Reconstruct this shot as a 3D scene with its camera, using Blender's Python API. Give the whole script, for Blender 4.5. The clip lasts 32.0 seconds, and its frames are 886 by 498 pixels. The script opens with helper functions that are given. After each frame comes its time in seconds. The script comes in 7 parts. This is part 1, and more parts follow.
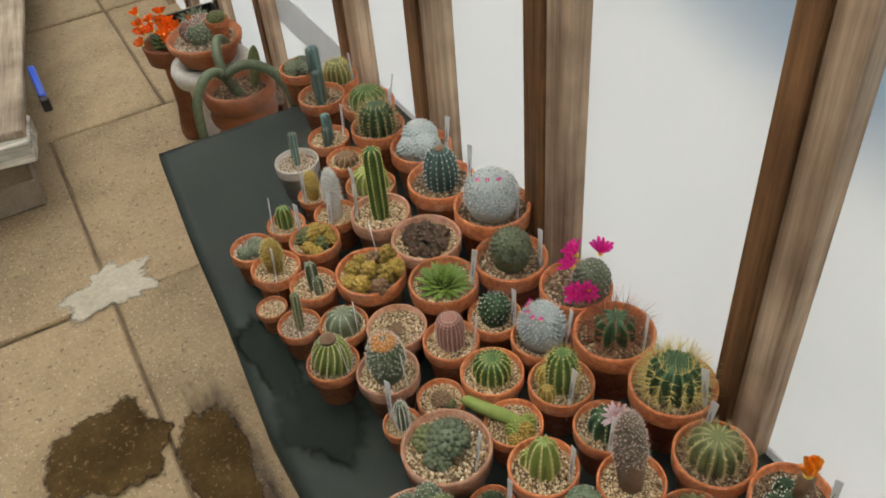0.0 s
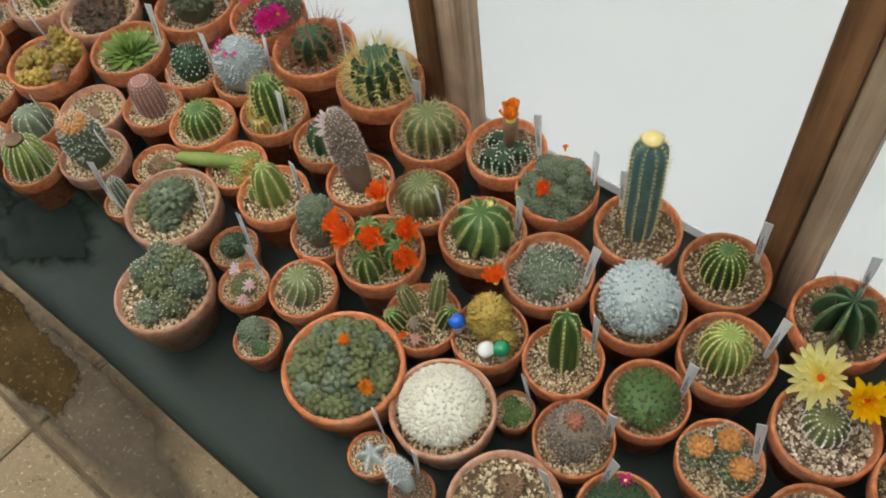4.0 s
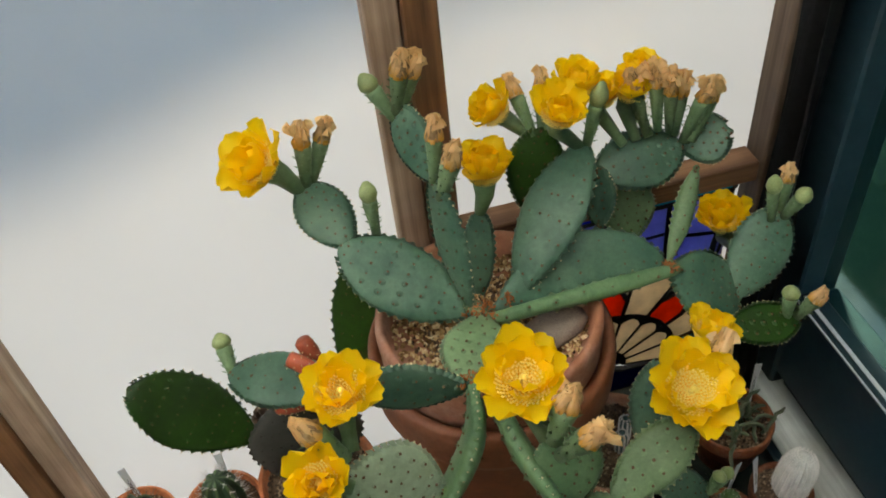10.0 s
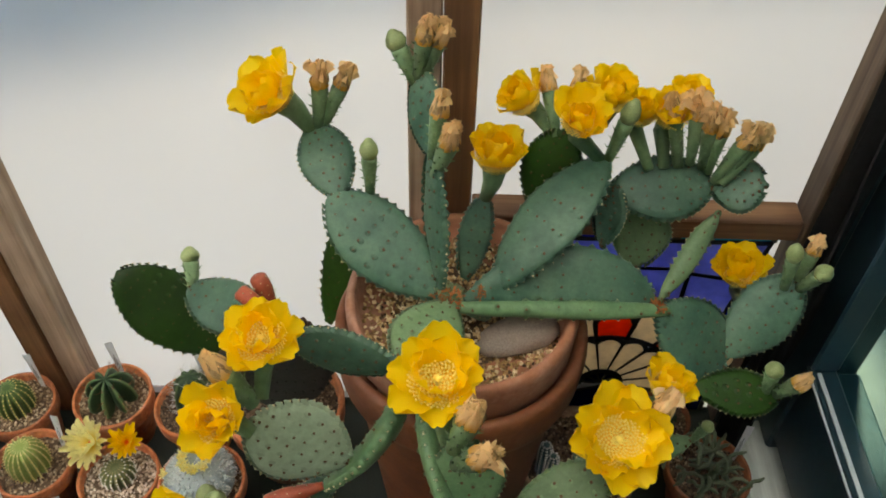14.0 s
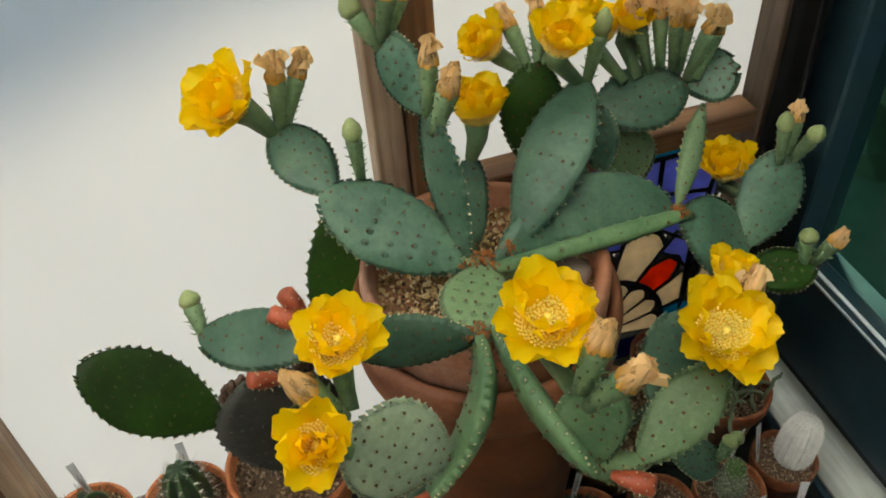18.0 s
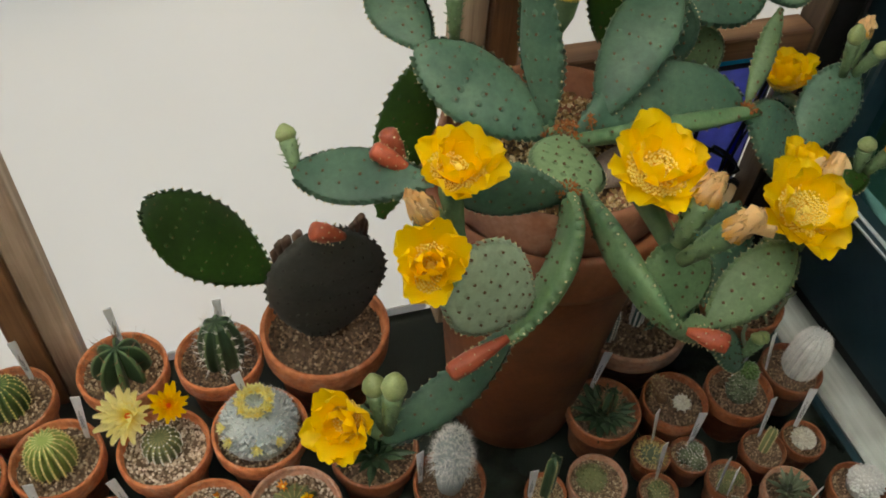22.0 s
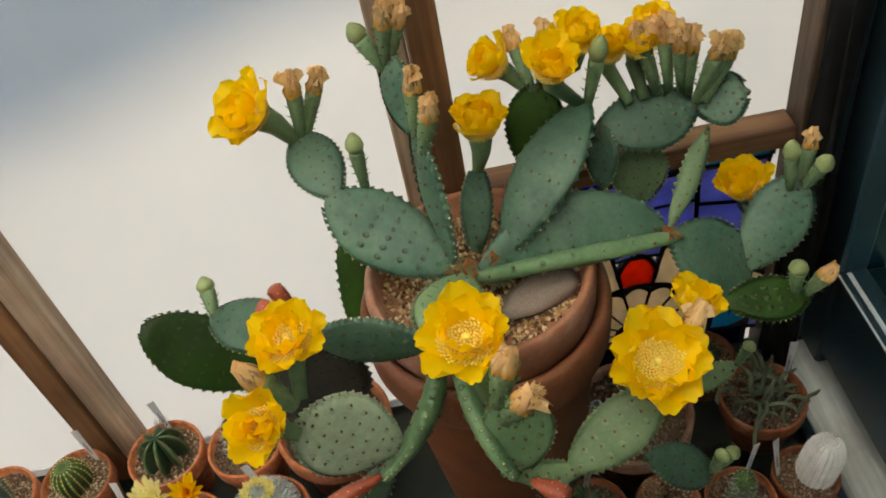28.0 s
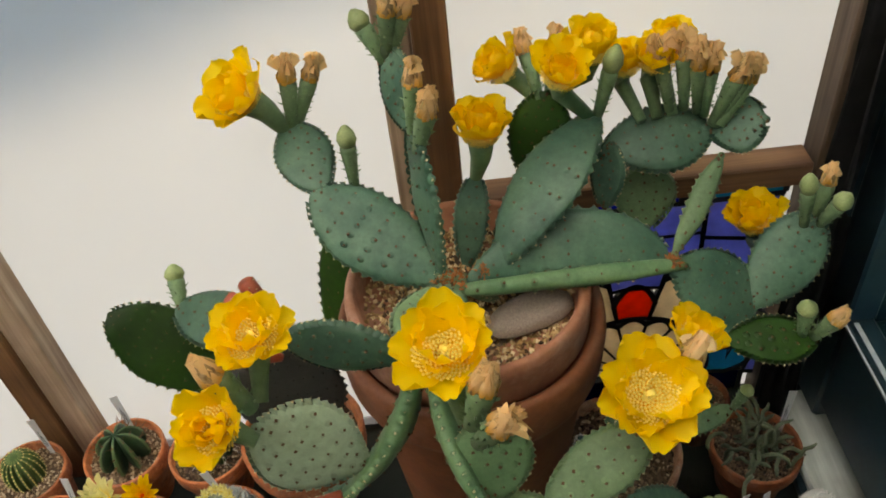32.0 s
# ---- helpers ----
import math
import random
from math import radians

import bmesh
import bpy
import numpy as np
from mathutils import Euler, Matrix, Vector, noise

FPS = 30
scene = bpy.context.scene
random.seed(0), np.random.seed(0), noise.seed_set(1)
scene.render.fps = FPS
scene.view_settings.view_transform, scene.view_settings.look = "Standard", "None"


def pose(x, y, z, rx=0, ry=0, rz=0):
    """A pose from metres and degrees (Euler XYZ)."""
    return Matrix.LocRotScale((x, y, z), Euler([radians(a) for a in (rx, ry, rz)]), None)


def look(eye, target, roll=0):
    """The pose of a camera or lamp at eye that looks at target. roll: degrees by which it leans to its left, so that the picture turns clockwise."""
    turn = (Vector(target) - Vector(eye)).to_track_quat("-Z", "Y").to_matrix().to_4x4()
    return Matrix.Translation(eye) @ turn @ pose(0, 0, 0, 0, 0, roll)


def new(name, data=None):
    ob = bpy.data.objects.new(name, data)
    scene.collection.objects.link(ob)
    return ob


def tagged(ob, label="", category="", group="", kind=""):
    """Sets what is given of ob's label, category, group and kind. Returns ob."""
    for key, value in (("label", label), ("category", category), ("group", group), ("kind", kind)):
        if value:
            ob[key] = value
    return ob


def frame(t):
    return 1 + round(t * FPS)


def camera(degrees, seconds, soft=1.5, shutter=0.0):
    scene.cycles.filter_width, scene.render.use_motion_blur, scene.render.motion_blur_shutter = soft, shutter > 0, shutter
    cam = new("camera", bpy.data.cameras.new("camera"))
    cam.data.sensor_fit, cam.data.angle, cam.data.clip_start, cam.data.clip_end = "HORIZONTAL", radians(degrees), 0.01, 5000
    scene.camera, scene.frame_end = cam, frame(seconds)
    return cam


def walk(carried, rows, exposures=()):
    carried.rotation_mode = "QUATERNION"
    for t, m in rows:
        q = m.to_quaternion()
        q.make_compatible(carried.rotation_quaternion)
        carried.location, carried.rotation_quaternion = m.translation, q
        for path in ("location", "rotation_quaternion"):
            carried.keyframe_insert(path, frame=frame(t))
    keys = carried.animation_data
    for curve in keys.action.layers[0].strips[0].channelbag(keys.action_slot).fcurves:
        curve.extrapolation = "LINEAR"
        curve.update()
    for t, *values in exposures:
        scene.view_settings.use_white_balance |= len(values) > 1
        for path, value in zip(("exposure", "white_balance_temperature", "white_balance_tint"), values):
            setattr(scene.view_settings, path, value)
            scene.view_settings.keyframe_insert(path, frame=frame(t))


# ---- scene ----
EXPOSURES = ((0.0, 1.9, 6900, 7), (1.0, 1.72, 6900, 7), (2.0, 1.74, 6900, 8), (4.5, 2.22, 6500, 3), (5.0, 2.32, 6500, 3), (6.0, 1.82, 6800, 5), (7.0, 1.72, 6900, 8), (9.0, 1.87, 6900, 8), (12.0, 2.02, 7000, 9), (16.0, 1.97, 7100, 8), (17.0, 2.08, 7100, 5), (20.0, 1.82, 7100, 7), (21.0, 1.98, 7200, 8), (22.0, 1.87, 7300, 8), (24.0, 1.76, 7400, 9), (25.0, 1.97, 7300, 10), (32.0, 2.02, 7400, 10))
cam = camera(55.00, 32.0, 1.8)
PATH = [
    (0.0, 0.1543, 0.0478, 1.5801, 48.259, 4.122, 60.025),
    (0.5, 0.1437, 0.0594, 1.5608, 45.837, 4.386, 56.628),
    (1.0, 0.1494, 0.0540, 1.5672, 43.027, 4.502, 54.581),
    (1.5, 0.1645, 0.0734, 1.5420, 40.831, 5.158, 53.421),
    (2.0, 0.1838, 0.0806, 1.5294, 39.029, 5.558, 52.383),
    (2.5, 0.2027, 0.0857, 1.5082, 38.131, 6.157, 50.213),
    (4.5, 0.3141, 0.0959, 1.4673, 32.319, 4.048, 34.331),
    (5.0, 0.3661, 0.1121, 1.4513, 32.325, 2.228, 29.098),
    (5.5, 0.4193, 0.1222, 1.4414, 32.771, 1.618, 22.198),
    (6.0, 0.4536, 0.0703, 1.4646, 36.521, 1.647, 9.084),
    (6.3, 0.4727, 0.0720, 1.4794, 40.155, 1.074, 0.783),
    (6.5, 0.4827, 0.0729, 1.4913, 41.733, 1.218, -3.689),
    (7.0, 0.5012, 0.0716, 1.5084, 44.095, 2.929, -10.702),
    (7.5, 0.5120, 0.0536, 1.5443, 45.628, 5.014, -15.501),
    (8.0, 0.5300, 0.0328, 1.5846, 46.602, 4.945, -17.996),
    (8.5, 0.5361, 0.0130, 1.6059, 45.419, 3.415, -17.698),
    (9.0, 0.5401, -0.0018, 1.6169, 46.058, 4.032, -17.412),
    (9.5, 0.5547, -0.0048, 1.6396, 46.129, 4.054, -16.140),
    (10.0, 0.5843, -0.0176, 1.6514, 45.995, 5.093, -14.718),
    (10.5, 0.6056, -0.0206, 1.6535, 45.819, 5.651, -13.385),
    (11.0, 0.6213, -0.0237, 1.6529, 45.535, 5.961, -12.298),
    (11.5, 0.6391, -0.0223, 1.6579, 45.025, 6.017, -10.960),
    (12.0, 0.6500, -0.0231, 1.6552, 44.996, 6.246, -10.230),
    (12.5, 0.6618, -0.0296, 1.6596, 45.087, 6.057, -8.920),
    (13.0, 0.6724, -0.0197, 1.6655, 44.355, 4.857, -6.910),
    (13.5, 0.6823, 0.0063, 1.6601, 42.866, 1.602, -3.034),
    (15.5, 0.7097, -0.0531, 1.6236, 46.053, -5.636, 7.167),
    (16.0, 0.6889, -0.0672, 1.6054, 47.436, -6.900, 6.333),
    (16.5, 0.6401, -0.0333, 1.6015, 45.580, -3.502, -1.378),
    (17.0, 0.5847, 0.0061, 1.5876, 44.077, -2.283, -8.160),
    (17.5, 0.5628, 0.0241, 1.5686, 45.309, 0.907, -13.871),
    (18.0, 0.5414, 0.0144, 1.5644, 46.284, 3.385, -18.368),
    (18.5, 0.5159, 0.0001, 1.5600, 47.373, 4.824, -21.746),
    (19.0, 0.4951, -0.0238, 1.5386, 46.982, 7.427, -25.837),
    (19.5, 0.4733, -0.0468, 1.5436, 47.265, 6.555, -25.747),
    (20.0, 0.4818, -0.0407, 1.5203, 47.188, 7.000, -24.930),
    (20.5, 0.4344, -0.0435, 1.5109, 46.048, 3.553, -24.924),
    (21.0, 0.4320, -0.0310, 1.5085, 45.471, 1.277, -21.052),
    (21.5, 0.4277, -0.0227, 1.5150, 43.747, -1.649, -17.473),
    (22.0, 0.4248, -0.0150, 1.5315, 42.468, -2.748, -16.367),
    (22.5, 0.4400, -0.0209, 1.5382, 42.378, -3.714, -13.548),
    (23.0, 0.4517, -0.0242, 1.5513, 43.464, -3.301, -12.458),
    (23.5, 0.4621, -0.0285, 1.5600, 44.324, -1.961, -12.476),
    (24.0, 0.4721, -0.0272, 1.5767, 44.469, -1.534, -11.992),
    (24.5, 0.4934, -0.0134, 1.5896, 44.345, -0.213, -11.406),
    (25.0, 0.5341, -0.0029, 1.6014, 44.277, 2.647, -10.303),
    (25.5, 0.5666, 0.0095, 1.6155, 43.408, 3.790, -10.155),
    (27.5, 0.6742, -0.0304, 1.6331, 44.172, 8.609, -8.453),
    (28.0, 0.6998, -0.0340, 1.6282, 44.093, 8.759, -7.252),
    (28.5, 0.7271, -0.0298, 1.6273, 43.691, 8.244, -5.133),
    (29.0, 0.7448, -0.0313, 1.6287, 43.747, 7.982, -3.413),
    (29.5, 0.7424, -0.0402, 1.6362, 45.183, 6.494, -1.892),
    (30.0, 0.7525, -0.0308, 1.6362, 44.491, 6.232, -0.671),
    (30.5, 0.7551, -0.0259, 1.6342, 44.618, 5.941, -0.145),
    (31.0, 0.7513, -0.0240, 1.6331, 44.544, 5.558, -0.006),
    (31.5, 0.7423, -0.0169, 1.6276, 44.305, 4.806, -0.165),
    (32.0, 0.7050, -0.0118, 1.5829, 46.277, 5.195, -3.828),
]
walk(cam, [(t, pose(*m)) for t, *m in PATH], EXPOSURES)

BT = 0.62          # height of the bench top
WY = 0.680         # inner face of the plastic sheet wall
EX = 1.205         # inner face of the end wall

# ---- sky and sun ----
world = bpy.data.worlds.new("sky")
scene.world = world
world.use_nodes = True
_n = world.node_tree.nodes
_sky = _n.new("ShaderNodeTexSky")
_sky.sky_type, _sky.sun_disc = "NISHITA", False
_sky.sun_elevation, _sky.sun_rotation = radians(65), radians(17)
_sky.air_density, _sky.dust_density, _sky.ozone_density = 1.0, 0.1, 5.0
_sky.altitude = 1200
world.node_tree.links.new(_sky.outputs[0], _n["Background"].inputs[0])
_n["Background"].inputs[1].default_value = 0.15
_sun = bpy.data.lights.new("sun", "SUN")
_sun.energy, _sun.angle, _sun.color = 3.7, radians(4), (1.0, 0.87, 0.69)
sun = new("sun", _sun)
sun.matrix_world = look((0, 0, 0), (-0.12, -0.40, -0.90))


# ---- materials ----
def mat(name, color, rough=0.6, metal=0.0, **kw):
    """A principled material; returns it with its tree, nodes and shader."""
    m = bpy.data.materials.new(name)
    m.use_nodes = True
    b = m.node_tree.nodes["Principled BSDF"]
    b.inputs["Base Color"].default_value = (*color, 1)
    b.inputs["Roughness"].default_value = rough
    b.inputs["Metallic"].default_value = metal
    for k, v in kw.items():
        b.inputs[k.replace("_", " ")].default_value = v
    return m


def nd(m, kind, **kw):
    n = m.node_tree.nodes.new(kind)
    for k, v in kw.items():
        if k in n.inputs:
            n.inputs[k].default_value = v
    return n


def ln(m, a, b):
    m.node_tree.links.new(a, b)


def shader(m):
    return m.node_tree.nodes["Principled BSDF"]


def coords(m, scale=(1, 1, 1), obj=True):
    tc = nd(m, "ShaderNodeTexCoord")
    mp = nd(m, "ShaderNodeMapping")
    mp.inputs["Scale"].default_value = scale
    ln(m, tc.outputs["Object" if obj else "Generated"], mp.inputs["Vector"])
    return mp.outputs[0]


def ramp(m, fac, stops):
    r = nd(m, "ShaderNodeValToRGB")
    el = r.color_ramp.elements
    while len(el) < len(stops):
        el.new(0.5)
    for e, (p, c) in zip(el, stops):
        e.position, e.color = p, (*c, 1)
    ln(m, fac, r.inputs[0])
    return r.outputs[0]


def noise_of(m, vec, scale, detail=4, rough=0.6):
    n = nd(m, "ShaderNodeTexNoise", Scale=scale, Detail=detail, Roughness=rough)
    ln(m, vec, n.inputs["Vector"])
    return n.outputs["Fac"]


def blend(m, fac, a, b, mode="MIX"):
    x = nd(m, "ShaderNodeMix")
    x.data_type, x.blend_type = "RGBA", mode
    for s, v in ((0, fac), (6, a), (7, b)):
        if isinstance(v, (int, float)):
            x.inputs[s].default_value = v
        elif isinstance(v, tuple):
            x.inputs[s].default_value = (*v, 1)
        else:
            ln(m, v, x.inputs[s])
    return x.outputs[2]


def bump(m, height, strength=0.3, dist=0.002):
    b = nd(m, "ShaderNodeBump", Strength=strength, Distance=dist)
    ln(m, height, b.inputs["Height"])
    ln(m, b.outputs[0], shader(m).inputs["Normal"])


def vary(m, col, amount=0.25):
    """Object to object change in brightness."""
    oi = nd(m, "ShaderNodeObjectInfo")
    mr = nd(m, "ShaderNodeMapRange")
    mr.inputs[3].default_value, mr.inputs[4].default_value = 1 - amount, 1 + amount
    ln(m, oi.outputs["Random"], mr.inputs[0])
    h = nd(m, "ShaderNodeHueSaturation")
    ln(m, mr.outputs[0], h.inputs["Value"])
    ln(m, col, h.inputs["Color"])
    return h.outputs[0]


def surface(name, c1, c2, scale, rough=0.6, bumpy=0.2, fine=None, amount=0.0, c3=None, **kw):
    """A mottled material: two colours at a large scale, grain at a fine one."""
    m = mat(name, c1, rough, **kw)
    v = coords(m)
    stops = [(0.3, c1), (0.7, c2)] if c3 is None else [(0.25, c1), (0.55, c2), (0.78, c3)]
    col = ramp(m, noise_of(m, v, scale), stops)
    g = noise_of(m, v, fine or scale * 9, 5, 0.7)
    col = blend(m, 0.45, col, ramp(m, g, [(0.3, (0.55, 0.55, 0.55)), (0.7, (1.25, 1.25, 1.25))]), "MULTIPLY")
    if amount:
        col = vary(m, col, amount)
    ln(m, col, shader(m).inputs["Base Color"])
    if bumpy:
        bump(m, g, bumpy)
    return m


def speckle(m, scale, amount, color):
    """Small pale grains strewn over a surface."""
    b = shader(m)
    old = b.inputs["Base Color"].links[0].from_socket
    n = noise_of(m, coords(m), scale, 2, 0.5)
    ln(m, blend(m, ramp(m, n, [(0.62, (0, 0, 0)), (0.70, (amount, amount, amount))]), old, color), b.inputs["Base Color"])


def wood(name, dark, light, axis, rough=0.7, fine=52):
    m = mat(name, light, rough)
    sc = [fine, fine, fine]
    sc[axis] = 1.8
    v = coords(m, tuple(sc))
    g = noise_of(m, v, 1.0, 6, 0.65)
    v2 = coords(m, (3, 3, 3))
    col = ramp(m, g, [(0.36, dark), (0.5, tuple((a + b) / 2 for a, b in zip(dark, light))), (0.63, light)])
    stain = ramp(m, noise_of(m, v2, 1.5), [(0.35, (0.50, 0.45, 0.42)), (0.65, (1.2, 1.2, 1.2))])
    ln(m, vary(m, blend(m, 0.8, col, stain, "MULTIPLY"), 0.12), shader(m).inputs["Base Color"])
    bump(m, g, 0.35, 0.002)
    return m


def plant_mat(name, c1, c2, rough=0.5, scale=60.0, sub=0.0):
    m = surface(name, c1, c2, scale, rough, 0.15, amount=0.18)
    shader(m).inputs["Specular IOR Level"].default_value = 0.35
    return m


def terracotta(name, c1, c2, bloom):
    m = mat(name, c1, 0.85)
    v = coords(m)
    col = ramp(m, noise_of(m, v, 9.0), [(0.3, c1), (0.7, c2)])
    pale = noise_of(m, v, 5.0, 6, 0.7)
    mask = ramp(m, pale, [(0.5, (0, 0, 0)), (0.72, (bloom, bloom, bloom))])
    col = blend(m, mask, col, (0.52, 0.40, 0.32))
    grit = noise_of(m, v, 160.0, 3)
    col = blend(m, 0.3, col, ramp(m, grit, [(0.35, (0.7, 0.7, 0.7)), (0.65, (1.15, 1.15, 1.15))]), "MULTIPLY")
    stain = ramp(m, noise_of(m, v, 13.0, 5, 0.65), [(0.34, (0.52, 0.48, 0.46)), (0.56, (1.06, 1.06, 1.06))])
    col = blend(m, 0.7, col, stain, "MULTIPLY")
    ln(m, vary(m, col, 0.22), shader(m).inputs["Base Color"])
    bump(m, grit, 0.25, 0.001)
    return m


TERRA = terracotta("terracotta", (0.42, 0.120, 0.040), (0.58, 0.215, 0.085), 0.45)
TERRA_PALE = terracotta("limed_terracotta", (0.44, 0.20, 0.11), (0.52, 0.30, 0.20), 0.85)
# old clay; the corner pots wear it too, as painted shade
TERRA_OLD_SHADED = terracotta("old_shaded_terracotta", (0.185, 0.055, 0.016), (0.290, 0.096, 0.033), 0.25)
shader(TERRA_OLD_SHADED).inputs["Roughness"].default_value = 0.62
TERRA_MID = terracotta("weathered_terracotta", (0.30, 0.115, 0.055), (0.40, 0.18, 0.10), 0.6)
WHITE_POT = surface("stained_white_pot", (0.62, 0.60, 0.55), (0.45, 0.42, 0.36), 8, 0.6)
SOIL = surface("dark_compost", (0.09, 0.058, 0.034), (0.17, 0.115, 0.068), 90, 0.95, 0.6)


def gravel_mat(name, stops):
    m = mat(name, (0.4, 0.32, 0.22), 0.85)
    g = nd(m, "ShaderNodeNewGeometry")
    col = ramp(m, g.outputs["Random Per Island"], stops)
    ln(m, vary(m, col, 0.15), shader(m).inputs["Base Color"])
    return m


GRIT = gravel_mat("pale_grit", [(0.0, (0.20, 0.125, 0.06)), (0.2, (0.38, 0.265, 0.135)), (0.5, (0.54, 0.41, 0.235)), (0.78, (0.66, 0.54, 0.34)), (1.0, (0.82, 0.75, 0.58))])
GRIT_GREY = gravel_mat("grey_grit", [(0.0, (0.16, 0.11, 0.075)), (0.35, (0.36, 0.28, 0.20)), (0.7, (0.54, 0.44, 0.33)), (1.0, (0.72, 0.65, 0.54))])
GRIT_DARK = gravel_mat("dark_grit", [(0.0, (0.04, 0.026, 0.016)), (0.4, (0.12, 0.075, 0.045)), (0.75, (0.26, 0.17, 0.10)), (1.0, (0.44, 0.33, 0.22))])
GRIT_MIX = gravel_mat("brown_grit", [(0.0, (0.07, 0.045, 0.025)), (0.35, (0.19, 0.13, 0.075)), (0.7, (0.36, 0.26, 0.155)), (1.0, (0.62, 0.52, 0.37))])
GRIT_GOLD = gravel_mat("golden_grit", [(0.0, (0.05, 0.025, 0.01)), (0.35, (0.30, 0.17, 0.06)), (0.65, (0.62, 0.42, 0.19)), (1.0, (0.86, 0.72, 0.46))])

GREEN = plant_mat("mid_green_skin", (0.050, 0.105, 0.025), (0.085, 0.155, 0.042))
DARK = plant_mat("dark_green_skin", (0.020, 0.050, 0.022), (0.04, 0.085, 0.035))
LIME = plant_mat("lime_green_skin", (0.17, 0.24, 0.05), (0.24, 0.31, 0.08))
OLIVE = plant_mat("olive_skin", (0.10, 0.12, 0.045), (0.15, 0.17, 0.07))
BLUE = plant_mat("blue_green_skin", (0.06, 0.13, 0.13), (0.11, 0.20, 0.19))
GREY = plant_mat("grey_green_skin", (0.095, 0.125, 0.070), (0.15, 0.185, 0.115))
SILVER = plant_mat("silvery_skin", (0.30, 0.36, 0.36), (0.42, 0.47, 0.46))
WHITE = plant_mat("white_felted_skin", (0.50, 0.51, 0.48), (0.66, 0.67, 0.64))
BROWN = plant_mat("brown_skin", (0.16, 0.09, 0.05), (0.24, 0.15, 0.085))
GOLD = plant_mat("golden_skin", (0.30, 0.20, 0.035), (0.42, 0.30, 0.07))
PINKB = plant_mat("pink_brown_skin", (0.20, 0.085, 0.065), (0.29, 0.15, 0.12))
UMBER = plant_mat("dark_umber_skin", (0.060, 0.035, 0.022), (0.11, 0.065, 0.040))
TAUPE = plant_mat("taupe_skin", (0.15, 0.115, 0.085), (0.22, 0.18, 0.135))
FRESH = plant_mat("fresh_green_skin", (0.085, 0.15, 0.022), (0.15, 0.23, 0.045))
STAR = plant_mat("blue_grey_star_skin", (0.20, 0.28, 0.25), (0.30, 0.38, 0.34))
WOOL = plant_mat("orange_brown_wool", (0.40, 0.16, 0.04), (0.58, 0.28, 0.08), 0.9)
CREAM = plant_mat("cream_felted_skin", (0.50, 0.48, 0.38), (0.62, 0.60, 0.50))
PAD = plant_mat("prickly_pear_skin", (0.030, 0.088, 0.055), (0.092, 0.176, 0.110), 0.46, 22.0)
# lighter copies of the pad skin, with light from above painted in
PAD_PALE_LIT = plant_mat("pale_lit_prickly_pear_skin", (0.105, 0.190, 0.085), (0.185, 0.280, 0.140), 0.50, 24.0)
PAD_TOPLIT = plant_mat("toplit_prickly_pear_skin", (0.24, 0.33, 0.215), (0.33, 0.42, 0.285), 0.55, 14.0)
PAD_ARM_LIT = plant_mat("lit_arching_joint_skin", (0.060, 0.138, 0.060), (0.124, 0.218, 0.100), 0.48, 24.0)
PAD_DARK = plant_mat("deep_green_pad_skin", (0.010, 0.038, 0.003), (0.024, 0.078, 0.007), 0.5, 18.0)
PAD_CORK = plant_mat("corky_grey_pad_skin", (0.045, 0.050, 0.042), (0.075, 0.078, 0.064), 0.8, 14.0)
EDGE_OF = {}
for _skin, _edge in ((GREEN, (0.27, 0.34, 0.10)), (DARK, (0.10, 0.17, 0.07)), (LIME, (0.50, 0.48, 0.20)), (OLIVE, (0.30, 0.29, 0.12)), (BLUE, (0.17, 0.26, 0.20)), (GREY, (0.27, 0.30, 0.20)), (SILVER, (0.54, 0.58, 0.53)), (BROWN, (0.32, 0.21, 0.12)), (PINKB, (0.42, 0.25, 0.20)), (GOLD, (0.52, 0.42, 0.15)), (STAR, (0.34, 0.42, 0.38))):
    EDGE_OF[_skin.name] = plant_mat(_skin.name + "_rib_edge", tuple(k * 0.85 for k in _edge), _edge)
SP_PINK = mat("pale_pink_spine", (0.66, 0.52, 0.46), 0.6)
AREOLE = mat("brown_areole", (0.10, 0.055, 0.022), 0.9)
SP_CREAM = mat("cream_spine", (0.56, 0.48, 0.28), 0.7)
CORK_DOT = mat("dark_corky_wart", (0.025, 0.021, 0.016), 0.95)
SP_TAN = mat("tan_spine", (0.50, 0.38, 0.20), 0.6)
SP_GOLD = mat("golden_spine", (0.68, 0.56, 0.22), 0.6)
SP_WHITE = mat("white_spine", (0.74, 0.73, 0.69), 0.6)
SP_BROWN = mat("brown_spine", (0.22, 0.12, 0.06), 0.6)
SP_RED = mat("red_brown_spine", (0.32, 0.11, 0.06), 0.6)
LABEL = surface("white_plastic_label", (0.90, 0.91, 0.92), (0.82, 0.84, 0.86), 30, 0.4, 0.0)
_b, _t = shader(LABEL), nd(LABEL, "ShaderNodeBsdfTranslucent", Color=(0.88, 0.90, 0.92, 1))
_x = nd(LABEL, "ShaderNodeMixShader", Fac=0.4)
ln(LABEL, _b.outputs[0], _x.inputs[1])
ln(LABEL, _t.outputs[0], _x.inputs[2])
ln(LABEL, _x.outputs[0], LABEL.node_tree.nodes["Material Output"].inputs[0])
INK = mat("label_ink", (0.12, 0.13, 0.16), 0.7)


